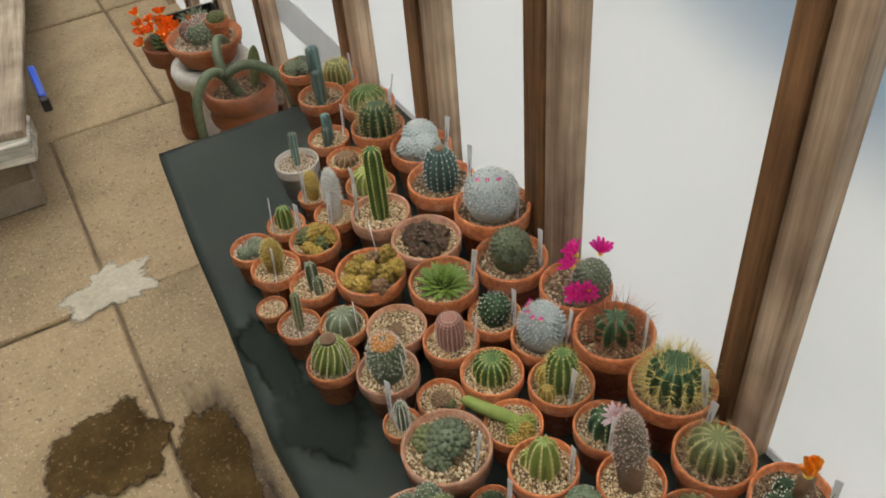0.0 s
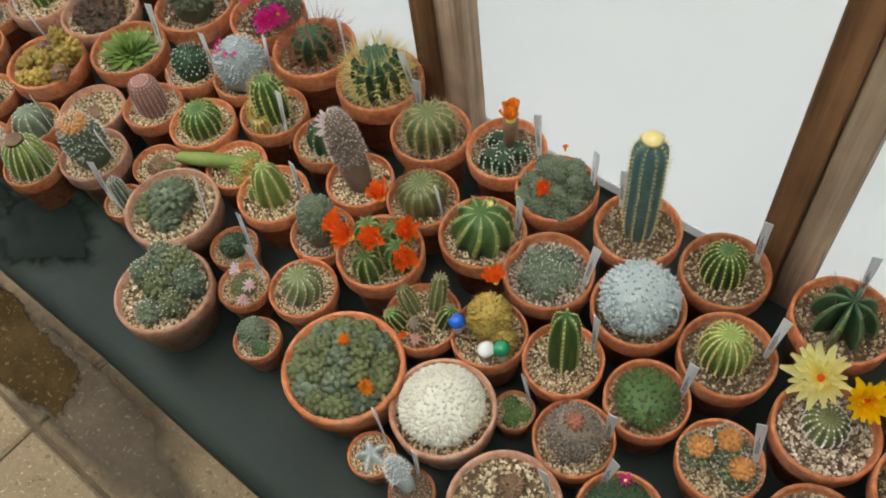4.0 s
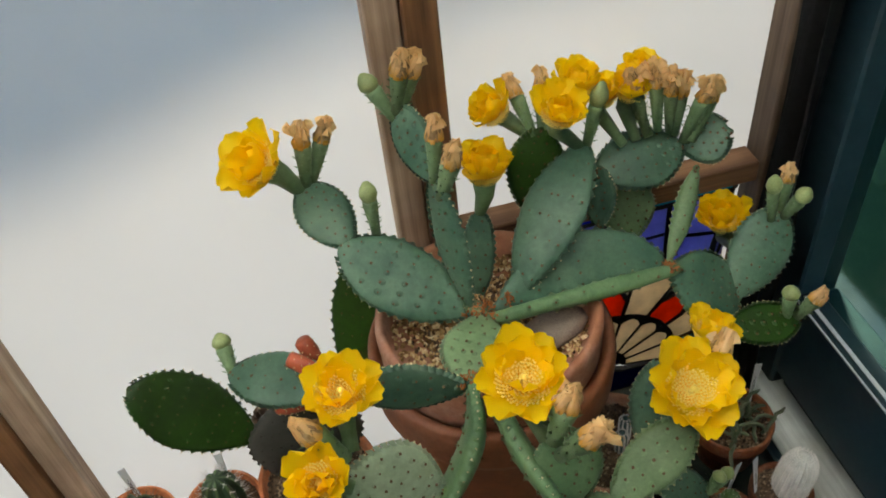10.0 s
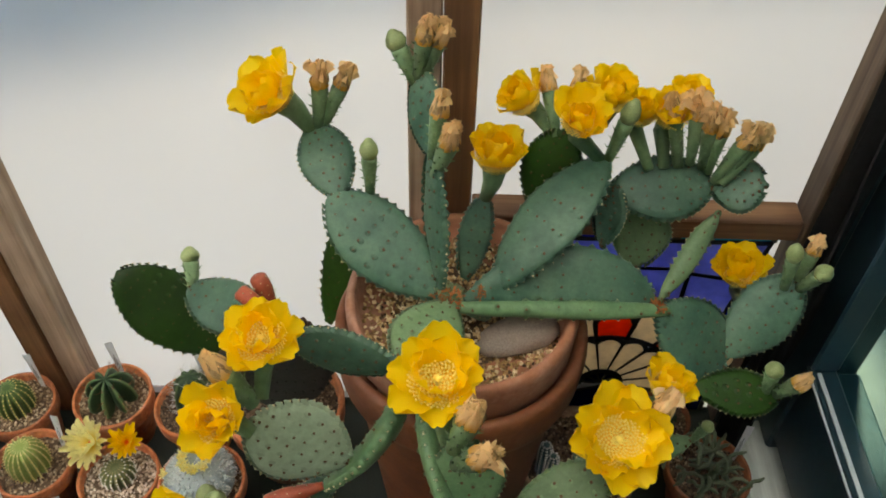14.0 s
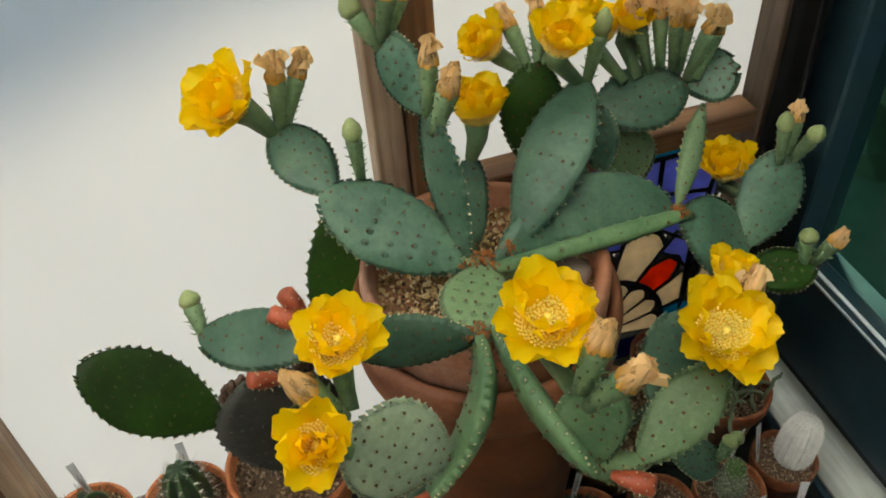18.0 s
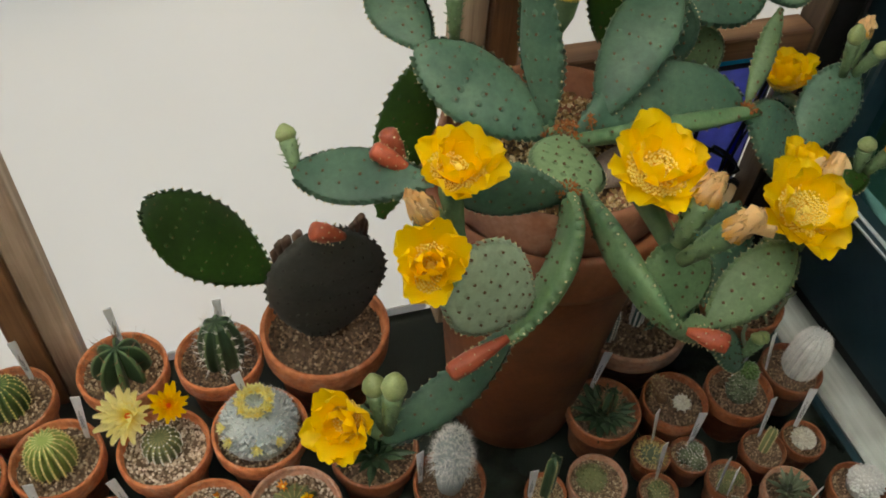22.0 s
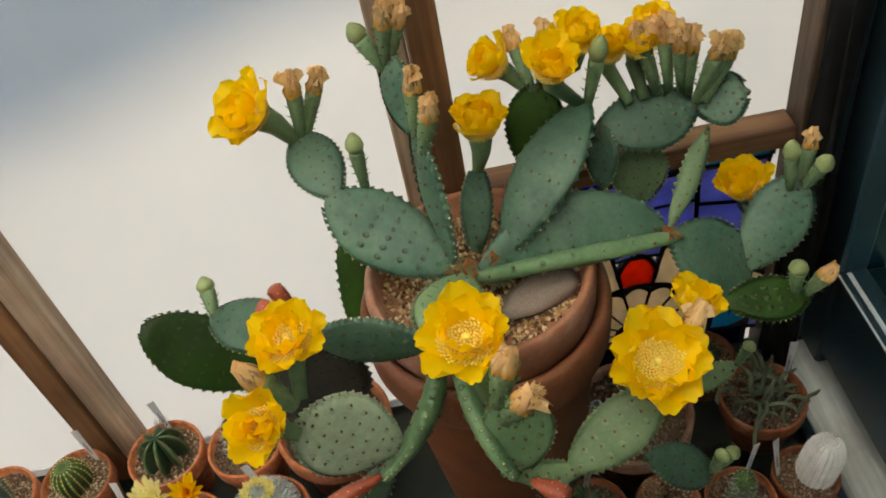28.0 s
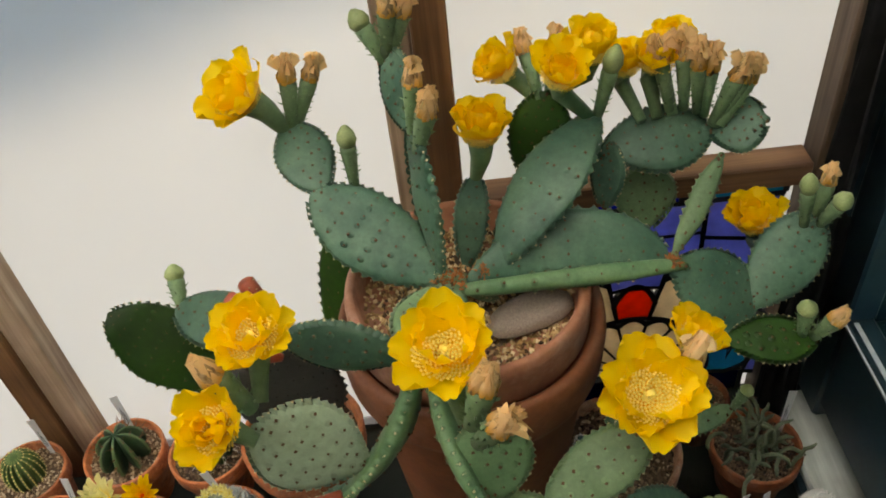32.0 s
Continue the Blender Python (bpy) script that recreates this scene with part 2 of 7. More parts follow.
def petal_mat(name, inner, outer):
    m = mat(name, outer, 0.5)
    v = coords(m, (1, 1, 1), obj=False)
    sep = nd(m, "ShaderNodeSeparateXYZ")
    ln(m, v, sep.inputs[0])
    col = ramp(m, sep.outputs["Y"], [(0.05, inner), (0.5, outer)])
    col = vary(m, col, 0.08)
    b = shader(m)
    ln(m, col, b.inputs["Base Color"])
    tr = nd(m, "ShaderNodeBsdfTranslucent")
    ln(m, col, tr.inputs[0])
    mx = nd(m, "ShaderNodeMixShader", Fac=0.5)
    ln(m, b.outputs[0], mx.inputs[1])
    ln(m, tr.outputs[0], mx.inputs[2])
    ln(m, mx.outputs[0], m.node_tree.nodes["Material Output"].inputs[0])
    return m


YELLOW = petal_mat("yellow_petal", (1.0, 0.48, 0.0), (1.0, 0.72, 0.012))
LEMON = petal_mat("lemon_petal", (0.92, 0.74, 0.08), (0.94, 0.89, 0.44))
ORANGE = petal_mat("orange_petal", (0.90, 0.10, 0.01), (0.92, 0.17, 0.015))
AMBER = petal_mat("amber_petal", (0.90, 0.26, 0.01), (0.92, 0.36, 0.03))
MAGENTA = petal_mat("magenta_petal", (0.80, 0.03, 0.30), (0.82, 0.04, 0.40))
PINK = petal_mat("pink_petal", (0.85, 0.40, 0.55), (0.93, 0.80, 0.84))
WITHER = petal_mat("withered_petal", (0.66, 0.36, 0.05), (0.86, 0.62, 0.30))
DRY = surface("dried_bloom", (0.22, 0.11, 0.025), (0.74, 0.54, 0.26), 170, 0.8, 0.5, amount=0.3)
STAMEN = mat("yellow_stamen", (1.0, 0.80, 0.16), 0.6)
FRUIT = plant_mat("red_fruit_skin", (0.27, 0.050, 0.022), (0.40, 0.095, 0.045), 0.45, 60.0)
BUD = plant_mat("pale_bud_skin", (0.20, 0.27, 0.10), (0.30, 0.36, 0.16), 0.5, 60.0)


# ---- building tools ----
def to_mesh(name, verts, faces, material, smooth=True):
    me = bpy.data.meshes.new(name)
    me.from_pydata([tuple(v) for v in verts], [], faces)
    me.materials.append(material)
    if smooth:
        me.polygons.foreach_set("use_smooth", [True] * len(me.polygons))
    me.update()
    return me


def put(name, me, parent=None, label="", m=None):
    ob = new(name, me)
    if parent is not None:
        ob.parent = parent
    if m is not None:
        ob.matrix_basis = m
    if label:
        ob["label"] = label
    return ob


def part(name, bm, material, parent, label="", smooth=False):
    me = bpy.data.meshes.new(name)
    bm.to_mesh(me)
    bm.free()
    me.materials.append(material)
    if smooth:
        me.polygons.foreach_set("use_smooth", [True] * len(me.polygons))
    return put(name, me, parent, label)


def thing(name, at, label, category, group="", kind=""):
    ob = new(name)
    ob.empty_display_size = 0.02
    ob.location = at
    return tagged(ob, label, category, group, kind)


def box_bm(lo, hi, bevel=0.0, seg=1):
    bm = bmesh.new()
    c = [(a + b) / 2 for a, b in zip(lo, hi)]
    s = [b - a for a, b in zip(lo, hi)]
    bmesh.ops.create_cube(bm, size=1.0, matrix=Matrix.Translation(c) @ Matrix.Diagonal((*s, 1)))
    if bevel:
        bmesh.ops.bevel(bm, geom=bm.edges[:], offset=bevel, segments=seg, affect="EDGES")
    return bm


def block(name, lo, hi, material, parent=None, bevel=0.003, label="", category="", kind="", rough=0.0):
    bm = box_bm(lo, hi, bevel)
    if rough:
        bmesh.ops.subdivide_edges(bm, edges=[e for e in bm.edges if e.calc_length() > 0.1], cuts=4)
        for v in bm.verts:
            v.co += noise.noise_vector(v.co * 9) * rough
    ob = part(name, bm, material, parent, label)
    if category or kind:
        tagged(ob, label, category, "", kind)
    return ob


def lathe(profile, seg=32, wobble=0.0):
    """Verts and faces of a turned shape from (radius, height) pairs; radius 0 closes it."""
    v, f, rings = [], [], []
    for r, z in profile:
        if r < 1e-6:
            rings.append([len(v)])
            v.append((0, 0, z))
        else:
            ring = []
            for i in range(seg):
                a = 2 * math.pi * i / seg
                k = 1 + wobble * math.sin(2 * a + 1)
                ring.append(len(v))
                v.append((r * k * math.cos(a), r * k * math.sin(a), z))
            rings.append(ring)
    for a, b in zip(rings, rings[1:]):
        if len(a) == 1 and len(b) == 1:
            continue
        for i in range(seg):
            j = (i + 1) % seg
            if len(a) == 1:
                f.append((a[0], b[j], b[i]))
            elif len(b) == 1:
                f.append((a[i], a[j], b[0]))
            else:
                f.append((a[i], a[j], b[j], b[i]))
    return v, f


def frame_of(d, hint=(0, 0, 1)):
    """Two directions across d."""
    d = Vector(d).normalized()
    a = Vector(hint) - d * d.dot(Vector(hint))
    if a.length < 1e-3:
        a = Vector((1, 0, 0)) - d * d.x
    a.normalize()
    return d, a, d.cross(a)


def tube(points, radii, seg=8, flat=1.0):
    """A round stem along points, its ends closed."""
    v, f = [], []
    n = len(points)
    pts = [Vector(p) for p in points]
    for k, p in enumerate(pts):
        d = (pts[min(k + 1, n - 1)] - pts[max(k - 1, 0)])
        _, a, b = frame_of(d, (0.3, 0.5, 0.8))
        for i in range(seg):
            t = 2 * math.pi * i / seg
            v.append(p + (a * math.cos(t) + b * math.sin(t) * flat) * radii[k])
    for k in range(n - 1):
        for i in range(seg):
            j = (i + 1) % seg
            f.append((k * seg + i, k * seg + j, k * seg + seg + j, k * seg + seg + i))
    v += [pts[0], pts[-1]]
    for i in range(seg):
        j = (i + 1) % seg
        f.append((len(v) - 2, j, i))
        f.append((len(v) - 1, (n - 1) * seg + i, (n - 1) * seg + j))
    return v, f


def join(*pairs):
    v, f = [], []
    for a, b in pairs:
        k = len(v)
        v += a
        f += [tuple(i + k for i in q) for q in b]
    return v, f


def spikes(roots, length, width, rng, spread=0.5, each=1, vary_len=0.35):
    """Thin needles from (point, direction) pairs."""
    v, f = [], []
    for p, d in roots:
        for _ in range(each):
            q = Vector(d) + Vector((rng.uniform(-1, 1), rng.uniform(-1, 1), rng.uniform(-1, 1))) * spread
            q, a, b = frame_of(q)
            l = length * (1 + rng.uniform(-vary_len, vary_len))
            k = len(v)
            p = Vector(p)
            v += [p + a * width, p - a * width * 0.5 + b * width * 0.8, p - a * width * 0.5 - b * width * 0.8, p + q * l]
            f += [(k, k + 1, k + 3), (k + 1, k + 2, k + 3), (k + 2, k, k + 3)]
    return v, f


def pebbles(count, radius, size, rng, hollow=0.0):
    """Loose stones over a disc, each a lumpy eight-sided piece."""
    v, f = [], []
    for _ in range(count):
        r = radius * math.sqrt(rng.uniform(hollow, 1))
        a = rng.uniform(0, 6.283)
        s = size * rng.uniform(0.55, 1.35)
        c = Vector((r * math.cos(a), r * math.sin(a), rng.uniform(-0.2, 0.35) * size))
        m = Euler((rng.uniform(0, 6), rng.uniform(0, 6), rng.uniform(0, 6))).to_matrix()
        k = len(v)
        for d in ((1, 0, 0), (-0.9, 0.15, 0), (0.1, 0.75, 0.1), (0, -0.8, 0.1), (0, 0.1, 0.6), (0.1, 0, -0.6)):
            v.append(c + m @ (Vector(d) * s * rng.uniform(0.8, 1.2)))
        f += [(k + a, k + b, k + c2) for a, b, c2 in ((0, 2, 4), (2, 1, 4), (1, 3, 4), (3, 0, 4), (2, 0, 5), (1, 2, 5), (3, 1, 5), (0, 3, 5))]
    return v, f


# ---- pots ----
POT_PROFILES = {
    # radius and height for a rim 1 wide and 1 high
    "plain": [(0, 0.0), (0.34, 0.0), (0.355, 0.02), (0.435, 0.70), (0.44, 0.705), (0.485, 0.715), (0.492, 0.74), (0.50, 0.97), (0.492, 0.995), (0.478, 1.0), (0.462, 0.995), (0.455, 0.96), (0.43, 0.82), (0, 0.82)],
    "shallow": [(0, 0.0), (0.36, 0.0), (0.38, 0.03), (0.45, 0.60), (0.485, 0.62), (0.50, 0.95), (0.49, 0.99), (0.475, 1.0), (0.46, 0.99), (0.445, 0.80), (0, 0.80)],
    "thick": [(0, 0.0), (0.34, 0.0), (0.36, 0.02), (0.43, 0.62), (0.435, 0.63), (0.488, 0.64), (0.497, 0.68), (0.50, 0.95), (0.485, 0.99), (0.465, 1.0), (0.445, 0.985), (0.435, 0.94), (0.41, 0.80), (0, 0.80)],
}
POT_MESH, GRIT_MESH, LABEL_MESH = {}, {}, {}


def pot_mesh(kind, material):
    if (kind, material.name) not in POT_MESH:
        v, f = lathe(POT_PROFILES[kind], 36, 0.004)
        POT_MESH[kind, material.name] = to_mesh("pot", v, f, material)
    return POT_MESH[kind, material.name]


def grit_mesh(material, variant, fine):
    key = (material.name, variant, fine)
    if key not in GRIT_MESH:
        rng = random.Random(77 + variant)
        stones = pebbles(1150 if fine else 820, 0.440, 0.020 if fine else 0.026, rng)
        bed = lathe([(0, -0.004), (0.2, -0.004), (0.448, -0.010)], 20)
        me = to_mesh("gravel", *join(bed, stones), SOIL, False)
        me.materials.append(material)
        me.polygons.foreach_set("material_index", [0] * len(bed[1]) + [1] * len(stones[1]))
        GRIT_MESH[key] = me
    return GRIT_MESH[key]


class Pot:
    """A potted plant under way: its thing, rim width, rim height and the height of its gravel."""

    def __init__(self, ob, d, h, rng):
        self.ob, self.d, self.h, self.top, self.rng = ob, d, h, h * 0.86, rng


_count = [0]


def potted(x, y, d, h, label, name="potted_cactus", material=None, kind="plain", grit=None, tag=None, tag_h=0.4, fine=False):
    """A clay pot with grit, standing on the bench; tag: the way the label stands from the middle, in degrees."""
    _count[0] += 1
    rng = random.Random(1000 + _count[0])
    ob = thing(name, (x, y, BT), label, "potted plant" if name != "potted_cactus" else "potted cactus", "potted plants on the bench")
    p = Pot(ob, d, h, rng)
    s = Matrix.Diagonal((d, d, h, 1))
    put("pot", pot_mesh(kind, material or TERRA), ob, "", Matrix.Rotation(rng.uniform(0, 6), 4, "Z") @ s)
    put("gravel", grit_mesh(grit or GRIT, _count[0] % 5, fine), ob, "", pose(0, 0, p.top, 0, 0, rng.uniform(0, 360)) @ Matrix.Diagonal((d, d, d, 1)))
    if tag is not None:
        a = radians(tag)
        if "l" not in LABEL_MESH:
            bm = box_bm((-0.0050, -0.0005, -0.03), (0.0050, 0.0005, 0.064), 0.0)
            for v in bm.verts:
                if v.co.z < 0:
                    v.co.x *= 0.35
            bmesh.ops.bevel(bm, geom=[e for e in bm.edges if abs(e.verts[0].co.x - e.verts[1].co.x) < 1e-4 and False] or bm.edges[:], offset=0.0006, segments=1, affect="EDGES")
            me = bpy.data.meshes.new("label")
            bm.to_mesh(me)
            bm.free()
            me.materials.append(LABEL)
            bars = []
            for k in range(5):
                bars.append(([(-0.003 + 0.0012 * k, -0.00065, 0.012), (-0.0024 + 0.0012 * k, -0.00065, 0.012), (-0.0024 + 0.0012 * k, -0.00065, 0.03 + 0.003 * (k * 7 % 5)), (-0.003 + 0.0012 * k, -0.00065, 0.03 + 0.003 * (k * 7 % 5))], [(0, 1, 2, 3)]))
            LABEL_MESH["l"], LABEL_MESH["b"] = me, to_mesh("lettering", *join(*bars[1:4]), INK, False)
        m = pose(0.40 * d * math.cos(a), 0.40 * d * math.sin(a), p.top + 0.004, rng.uniform(-9, 5), rng.uniform(-8, 8), rng.uniform(-25, 35))
        k = tag_h / 0.4
        lab = put("plant_label", LABEL_MESH["l"], ob, "white plastic plant label", m @ Matrix.Diagonal((1, 1, k, 1)))
        put("lettering", LABEL_MESH["b"], lab)
    return p


# ---- cactus shapes; sizes are shares of the pot's width ----
def at_top(p, dx, dy, lean=0.0, az=0.0):
    """Pose on the gravel, dx and dy in pot widths, leaning by lean degrees towards az."""
    return pose(dx * p.d, dy * p.d, p.top - 0.004, 0, 0, az) @ pose(0, 0, 0, 0, lean, 0)


def ribbed(p, r, h, ribs, skin, depth=0.16, spine=None, n=9, length=0.05, each=4, dx=0, dy=0, lean=0, az=0, dome=0.5, swirl=0.0, name="stem", crown=None, thick=0.0004, pinch=0.25):
    """A ribbed globe or column; dome: the share of its height that curves in to the tip."""
    r, h, length = r * p.d, h * p.d, length * p.d
    rings, per = 14, 8
    seg = ribs * per

    def prof(u):
        foot = 1 - pinch * max(0, 1 - u / 0.25) ** 2
        k = max(0, (u - (1 - dome)) / dome)
        return foot * math.sqrt(max(0.0, 1 - k ** 2.3))

    def spot(u, a, out=1.0):
        w = 0.5 + 0.5 * math.cos(ribs * a)
        rr = r * prof(u) * (1 - depth * (1 - w) ** 1.2)
        dip = -0.06 * h * max(0, (u - 0.9) / 0.1)
        b = a + swirl * u
        return Vector((rr * out * math.cos(b), rr * out * math.sin(b), h * u + dip))

    v, f = [], []
    us = [1 - (1 - k / rings) ** 1.35 for k in range(rings)] + [0.985]
    for u in us:
        for i in range(seg):
            v.append(spot(u, 2 * math.pi * i / seg))
    for k in range(len(us) - 1):
        for i in range(seg):
            j = (i + 1) % seg
            f.append((k * seg + i, k * seg + j, k * seg + seg + j, k * seg + seg + i))
    v.append(Vector((0, 0, h * 0.97)))
    f += [((len(us) - 1) * seg + i, (len(us) - 1) * seg + (i + 1) % seg, len(v) - 1) for i in range(seg)]
    m = at_top(p, dx, dy, lean, az + p.rng.uniform(-4, 4))
    me = to_mesh(name, v, f, skin)
    if skin.name in EDGE_OF and depth > 0.1:
        me.materials.append(EDGE_OF[skin.name])
        me.polygons.foreach_set("material_index", [1 if k < (len(us) - 1) * seg and k % seg % per in (0, per - 1) else 0 for k in range(len(f))])
    body = put(name, me, p.ob, "", m)
    if spine is not None:
        roots = []
        for i in range(ribs):
            a = 2 * math.pi * i / ribs
            for k in range(n):
                u = 0.06 + 0.92 * (k + 0.5) / n
                q = spot(u, a, 1.0)
                up = spot(min(u + 0.04, 1), a) - spot(max(u - 0.04, 0), a)
                d = Vector((math.cos(a + swirl * u), math.sin(a + swirl * u), 0))
                d = (d - up * d.dot(up) / max(up.length_squared, 1e-12))
                d = d.normalized() if d.length > 1e-4 else Vector((0, 0, 1))
                roots.append((q, d + Vector((0, 0, 0.25 + 0.8 * max(0, u - 0.6)))))
        tufts = []
        s = max(0.0010, 0.013 * p.d)
        for q, d in roots:
            k = s
            tufts.append(([q + Vector((k, 0, 0)), q - Vector((k, 0, 0)), q + Vector((0, k, 0)), q - Vector((0, k, 0)), q + Vector((0, 0, k)), q - Vector((0, 0, k))], [(0, 2, 4), (2, 1, 4), (1, 3, 4), (3, 0, 4), (2, 0, 5), (1, 2, 5), (3, 1, 5), (0, 3, 5)]))
        sp = spikes(roots, length, thick, p.rng, 0.7, each)
        tagged(put("spine_tuft", to_mesh("spine_tuft", *join(sp, *tufts), spine, False), body), "", "", "", "stuff")
    if crown is not None:
        c, cr = crown
        put("crown", to_mesh("crown", *lathe([(0, 0.0), (cr * r, 0.0), (cr * r * 0.9, 0.12 * cr * r + 0.001), (0, 0.35 * cr * r)], 14), c), body, "", pose(0, 0, h * 0.955))
    return body


def bumpy(p, r, h, skin, n=140, size=0.04, spine=None, length=0.03, each=3, dx=0, dy=0, lean=0, az=0, name="stem", low=-0.2, thick=0.0003, long=1.0):
    """A globe covered in round nipples, each with its own needles."""
    r, h, size, length = r * p.d, h * p.d, size * p.d, length * p.d
    core = lathe([(0, 0.0), (r * 0.75, 0.0), (r * 0.93, h * 0.22), (r * 0.97, h * 0.45), (r * 0.86, h * 0.70), (r * 0.55, h * 0.90), (0, h * 0.97)], 22)
    nips, roots = [], []
    g = math.pi * (3 - math.sqrt(5))
    for k in range(n):
        z = 1 - (k + 0.5) / n * (1 - low)
        q = math.sqrt(max(0, 1 - z * z))
        a = g * k
        d = Vector((q * math.cos(a), q * math.sin(a), z))
        d = (d + Vector((p.rng.gauss(0, 1), p.rng.gauss(0, 1), p.rng.gauss(0, 1))) * 0.035).normalized()
        c = Vector((d.x * r * 0.93, d.y * r * 0.93, h * (0.48 + 0.47 * d.z)))
        e, b1, b2 = frame_of(d)
        t = size * (0.55 + 0.6 * min(1, math.sqrt(k / n) * 1.6)) * p.rng.uniform(0.85, 1.15)
        v = [c + b1 * t * 0.5, c + b2 * t * 0.5, c - b1 * t * 0.5, c - b2 * t * 0.5]
        v += [c + e * t * 0.45 * long + (b1 + b2) * t * 0.22, c + e * t * 0.45 * long + (b2 - b1) * t * 0.22, c + e * t * 0.45 * long - (b1 + b2) * t * 0.22, c + e * t * 0.45 * long + (b1 - b2) * t * 0.22, c + e * t * 0.62 * long]
        nips.append((v, [(0, 1, 4), (1, 5, 4), (1, 2, 5), (2, 6, 5), (2, 3, 6), (3, 7, 6), (3, 0, 7), (0, 4, 7), (4, 5, 8), (5, 6, 8), (6, 7, 8), (7, 4, 8)]))
        roots.append((c + e * t * 0.6 * long, e))
    body = put(name, to_mesh(name, *core, skin), p.ob, "", at_top(p, dx, dy, lean, az))
    tagged(put("tubercle", to_mesh("tubercle", *join(*nips), skin), body), "", "", "", "stuff")
    if spine is not None:
        tagged(put("spine_tuft", to_mesh("spine_tuft", *spikes(roots, length, thick, p.rng, 0.9, each), spine, False), body), "", "", "", "stuff")
    return body


PETAL = {}


def petal_mesh(material, wide, cup, point):
    key = (material.name, wide, cup, point)
    if key not in PETAL:
        v, f = [], []
        for i in range(11):
            s = i / 10
            w = wide * (0.20 + 0.80 * math.sin(math.pi * min(1, 0.08 + 0.62 * s)) ** 0.9) * (1 - point * s ** 1.5)
            if wide > 0.6:
                w *= 1.04 * math.sqrt(max(0.0, 1 - max(0, (s - 0.74) / 0.26) ** 2.6 * 0.48))
            for j in range(9):
                c = j / 4 - 1
                tip = 1 - 0.17 * abs(c) ** 3 * s ** 3 - 0.05 * max(0, 1 - abs(c) * 2.5) * s ** 6
                v.append((w * c * 0.5, s * tip, cup * s * s * 0.7 + 0.16 * c * c * s - 0.14 * max(0, s - 0.78) + 0.03 * math.sin(7 * c + 2) * s ** 4))
        for i in range(10):
            for j in range(8):
                k = i * 9 + j
                f.append((k, k + 1, k + 10, k + 9))
        PETAL[key] = to_mesh("petal", v, f, material)
    return PETAL[key]


def flower(parent, at, d, r, material, rng, n=9, whorls=2, wide=0.75, cup=0.35, point=0.1, centre=None, open_=28, name="flower", eye=0.34, stamens=0):
    """A flower of separate petals at a place of its parent, facing along d, r across half."""
    d, a, b = frame_of(d)
    m = Matrix((a, b, d)).transposed().to_4x4()
    v, f = lathe([(0, -0.25 * r), (0.16 * r, -0.2 * r), (0.24 * r, 0.02 * r), (0, 0.05 * r)], 10)
    cen = centre or STAMEN
    if stamens:
        roots = []
        for k in range(stamens):
            q, t = math.sqrt((k + 0.5) / stamens), k * 2.4
            roots.append((Vector((q * math.cos(t), q * math.sin(t), 0.12)) * eye * 0.6 * r, Vector((q * math.cos(t) * 0.55, q * math.sin(t) * 0.55, 1))))
        heads = []
        for p0, d0 in roots:
            t = p0 + d0.normalized() * r * (0.35 - 0.06 * rng.random())
            k = 0.034 * r
            heads.append(([t + Vector((k, 0, 0)), t - Vector((k, 0, 0)), t + Vector((0, k, 0)), t - Vector((0, k, 0)), t + Vector((0, 0, k)), t - Vector((0, 0, k))], [(0, 2, 4), (2, 1, 4), (1, 3, 4), (3, 0, 4), (2, 0, 5), (1, 2, 5), (3, 1, 5), (0, 3, 5)]))
        v, f = join((v, f), spikes(roots, r * 0.34, 0.014 * r, rng, 0.05, 1, 0.1), *heads, lathe([(0, 0), (0.045 * r, 0), (0.05 * r, 0.34 * r), (0.085 * r, 0.37 * r), (0, 0.42 * r)], 8))
    else:
        v, f = join((v, f), lathe([(eye * r * 0.55, 0.0), (eye * r * 0.6, 0.10 * r), (eye * r * 0.3, 0.17 * r), (0, 0.14 * r)], 12))
    ob = put(name, to_mesh("flower_centre", v, f, cen), parent, "", Matrix.Translation(at) @ m)
    for w in range(whorls):
        for k in range(n):
            me = petal_mesh(material, wide, cup + 0.12 * w, point)
            s = r * (1 - 0.20 * w) * rng.uniform(0.88, 1.12)
            turn = Matrix.Rotation(2 * math.pi * (k + 0.5 * w) / n + rng.uniform(-0.1, 0.1), 4, "Z") @ Matrix.Rotation(radians(open_ + 2 + 21 * w + rng.uniform(-9, 9)), 4, "X") @ Matrix.Rotation(radians(rng.uniform(-12, 12)), 4, "Y")
            put("petal", me, ob, "", turn @ Matrix.Translation((0, 0.10 * r, 0.0)) @ Matrix.Diagonal((s, s, s, 1)))
    return ob


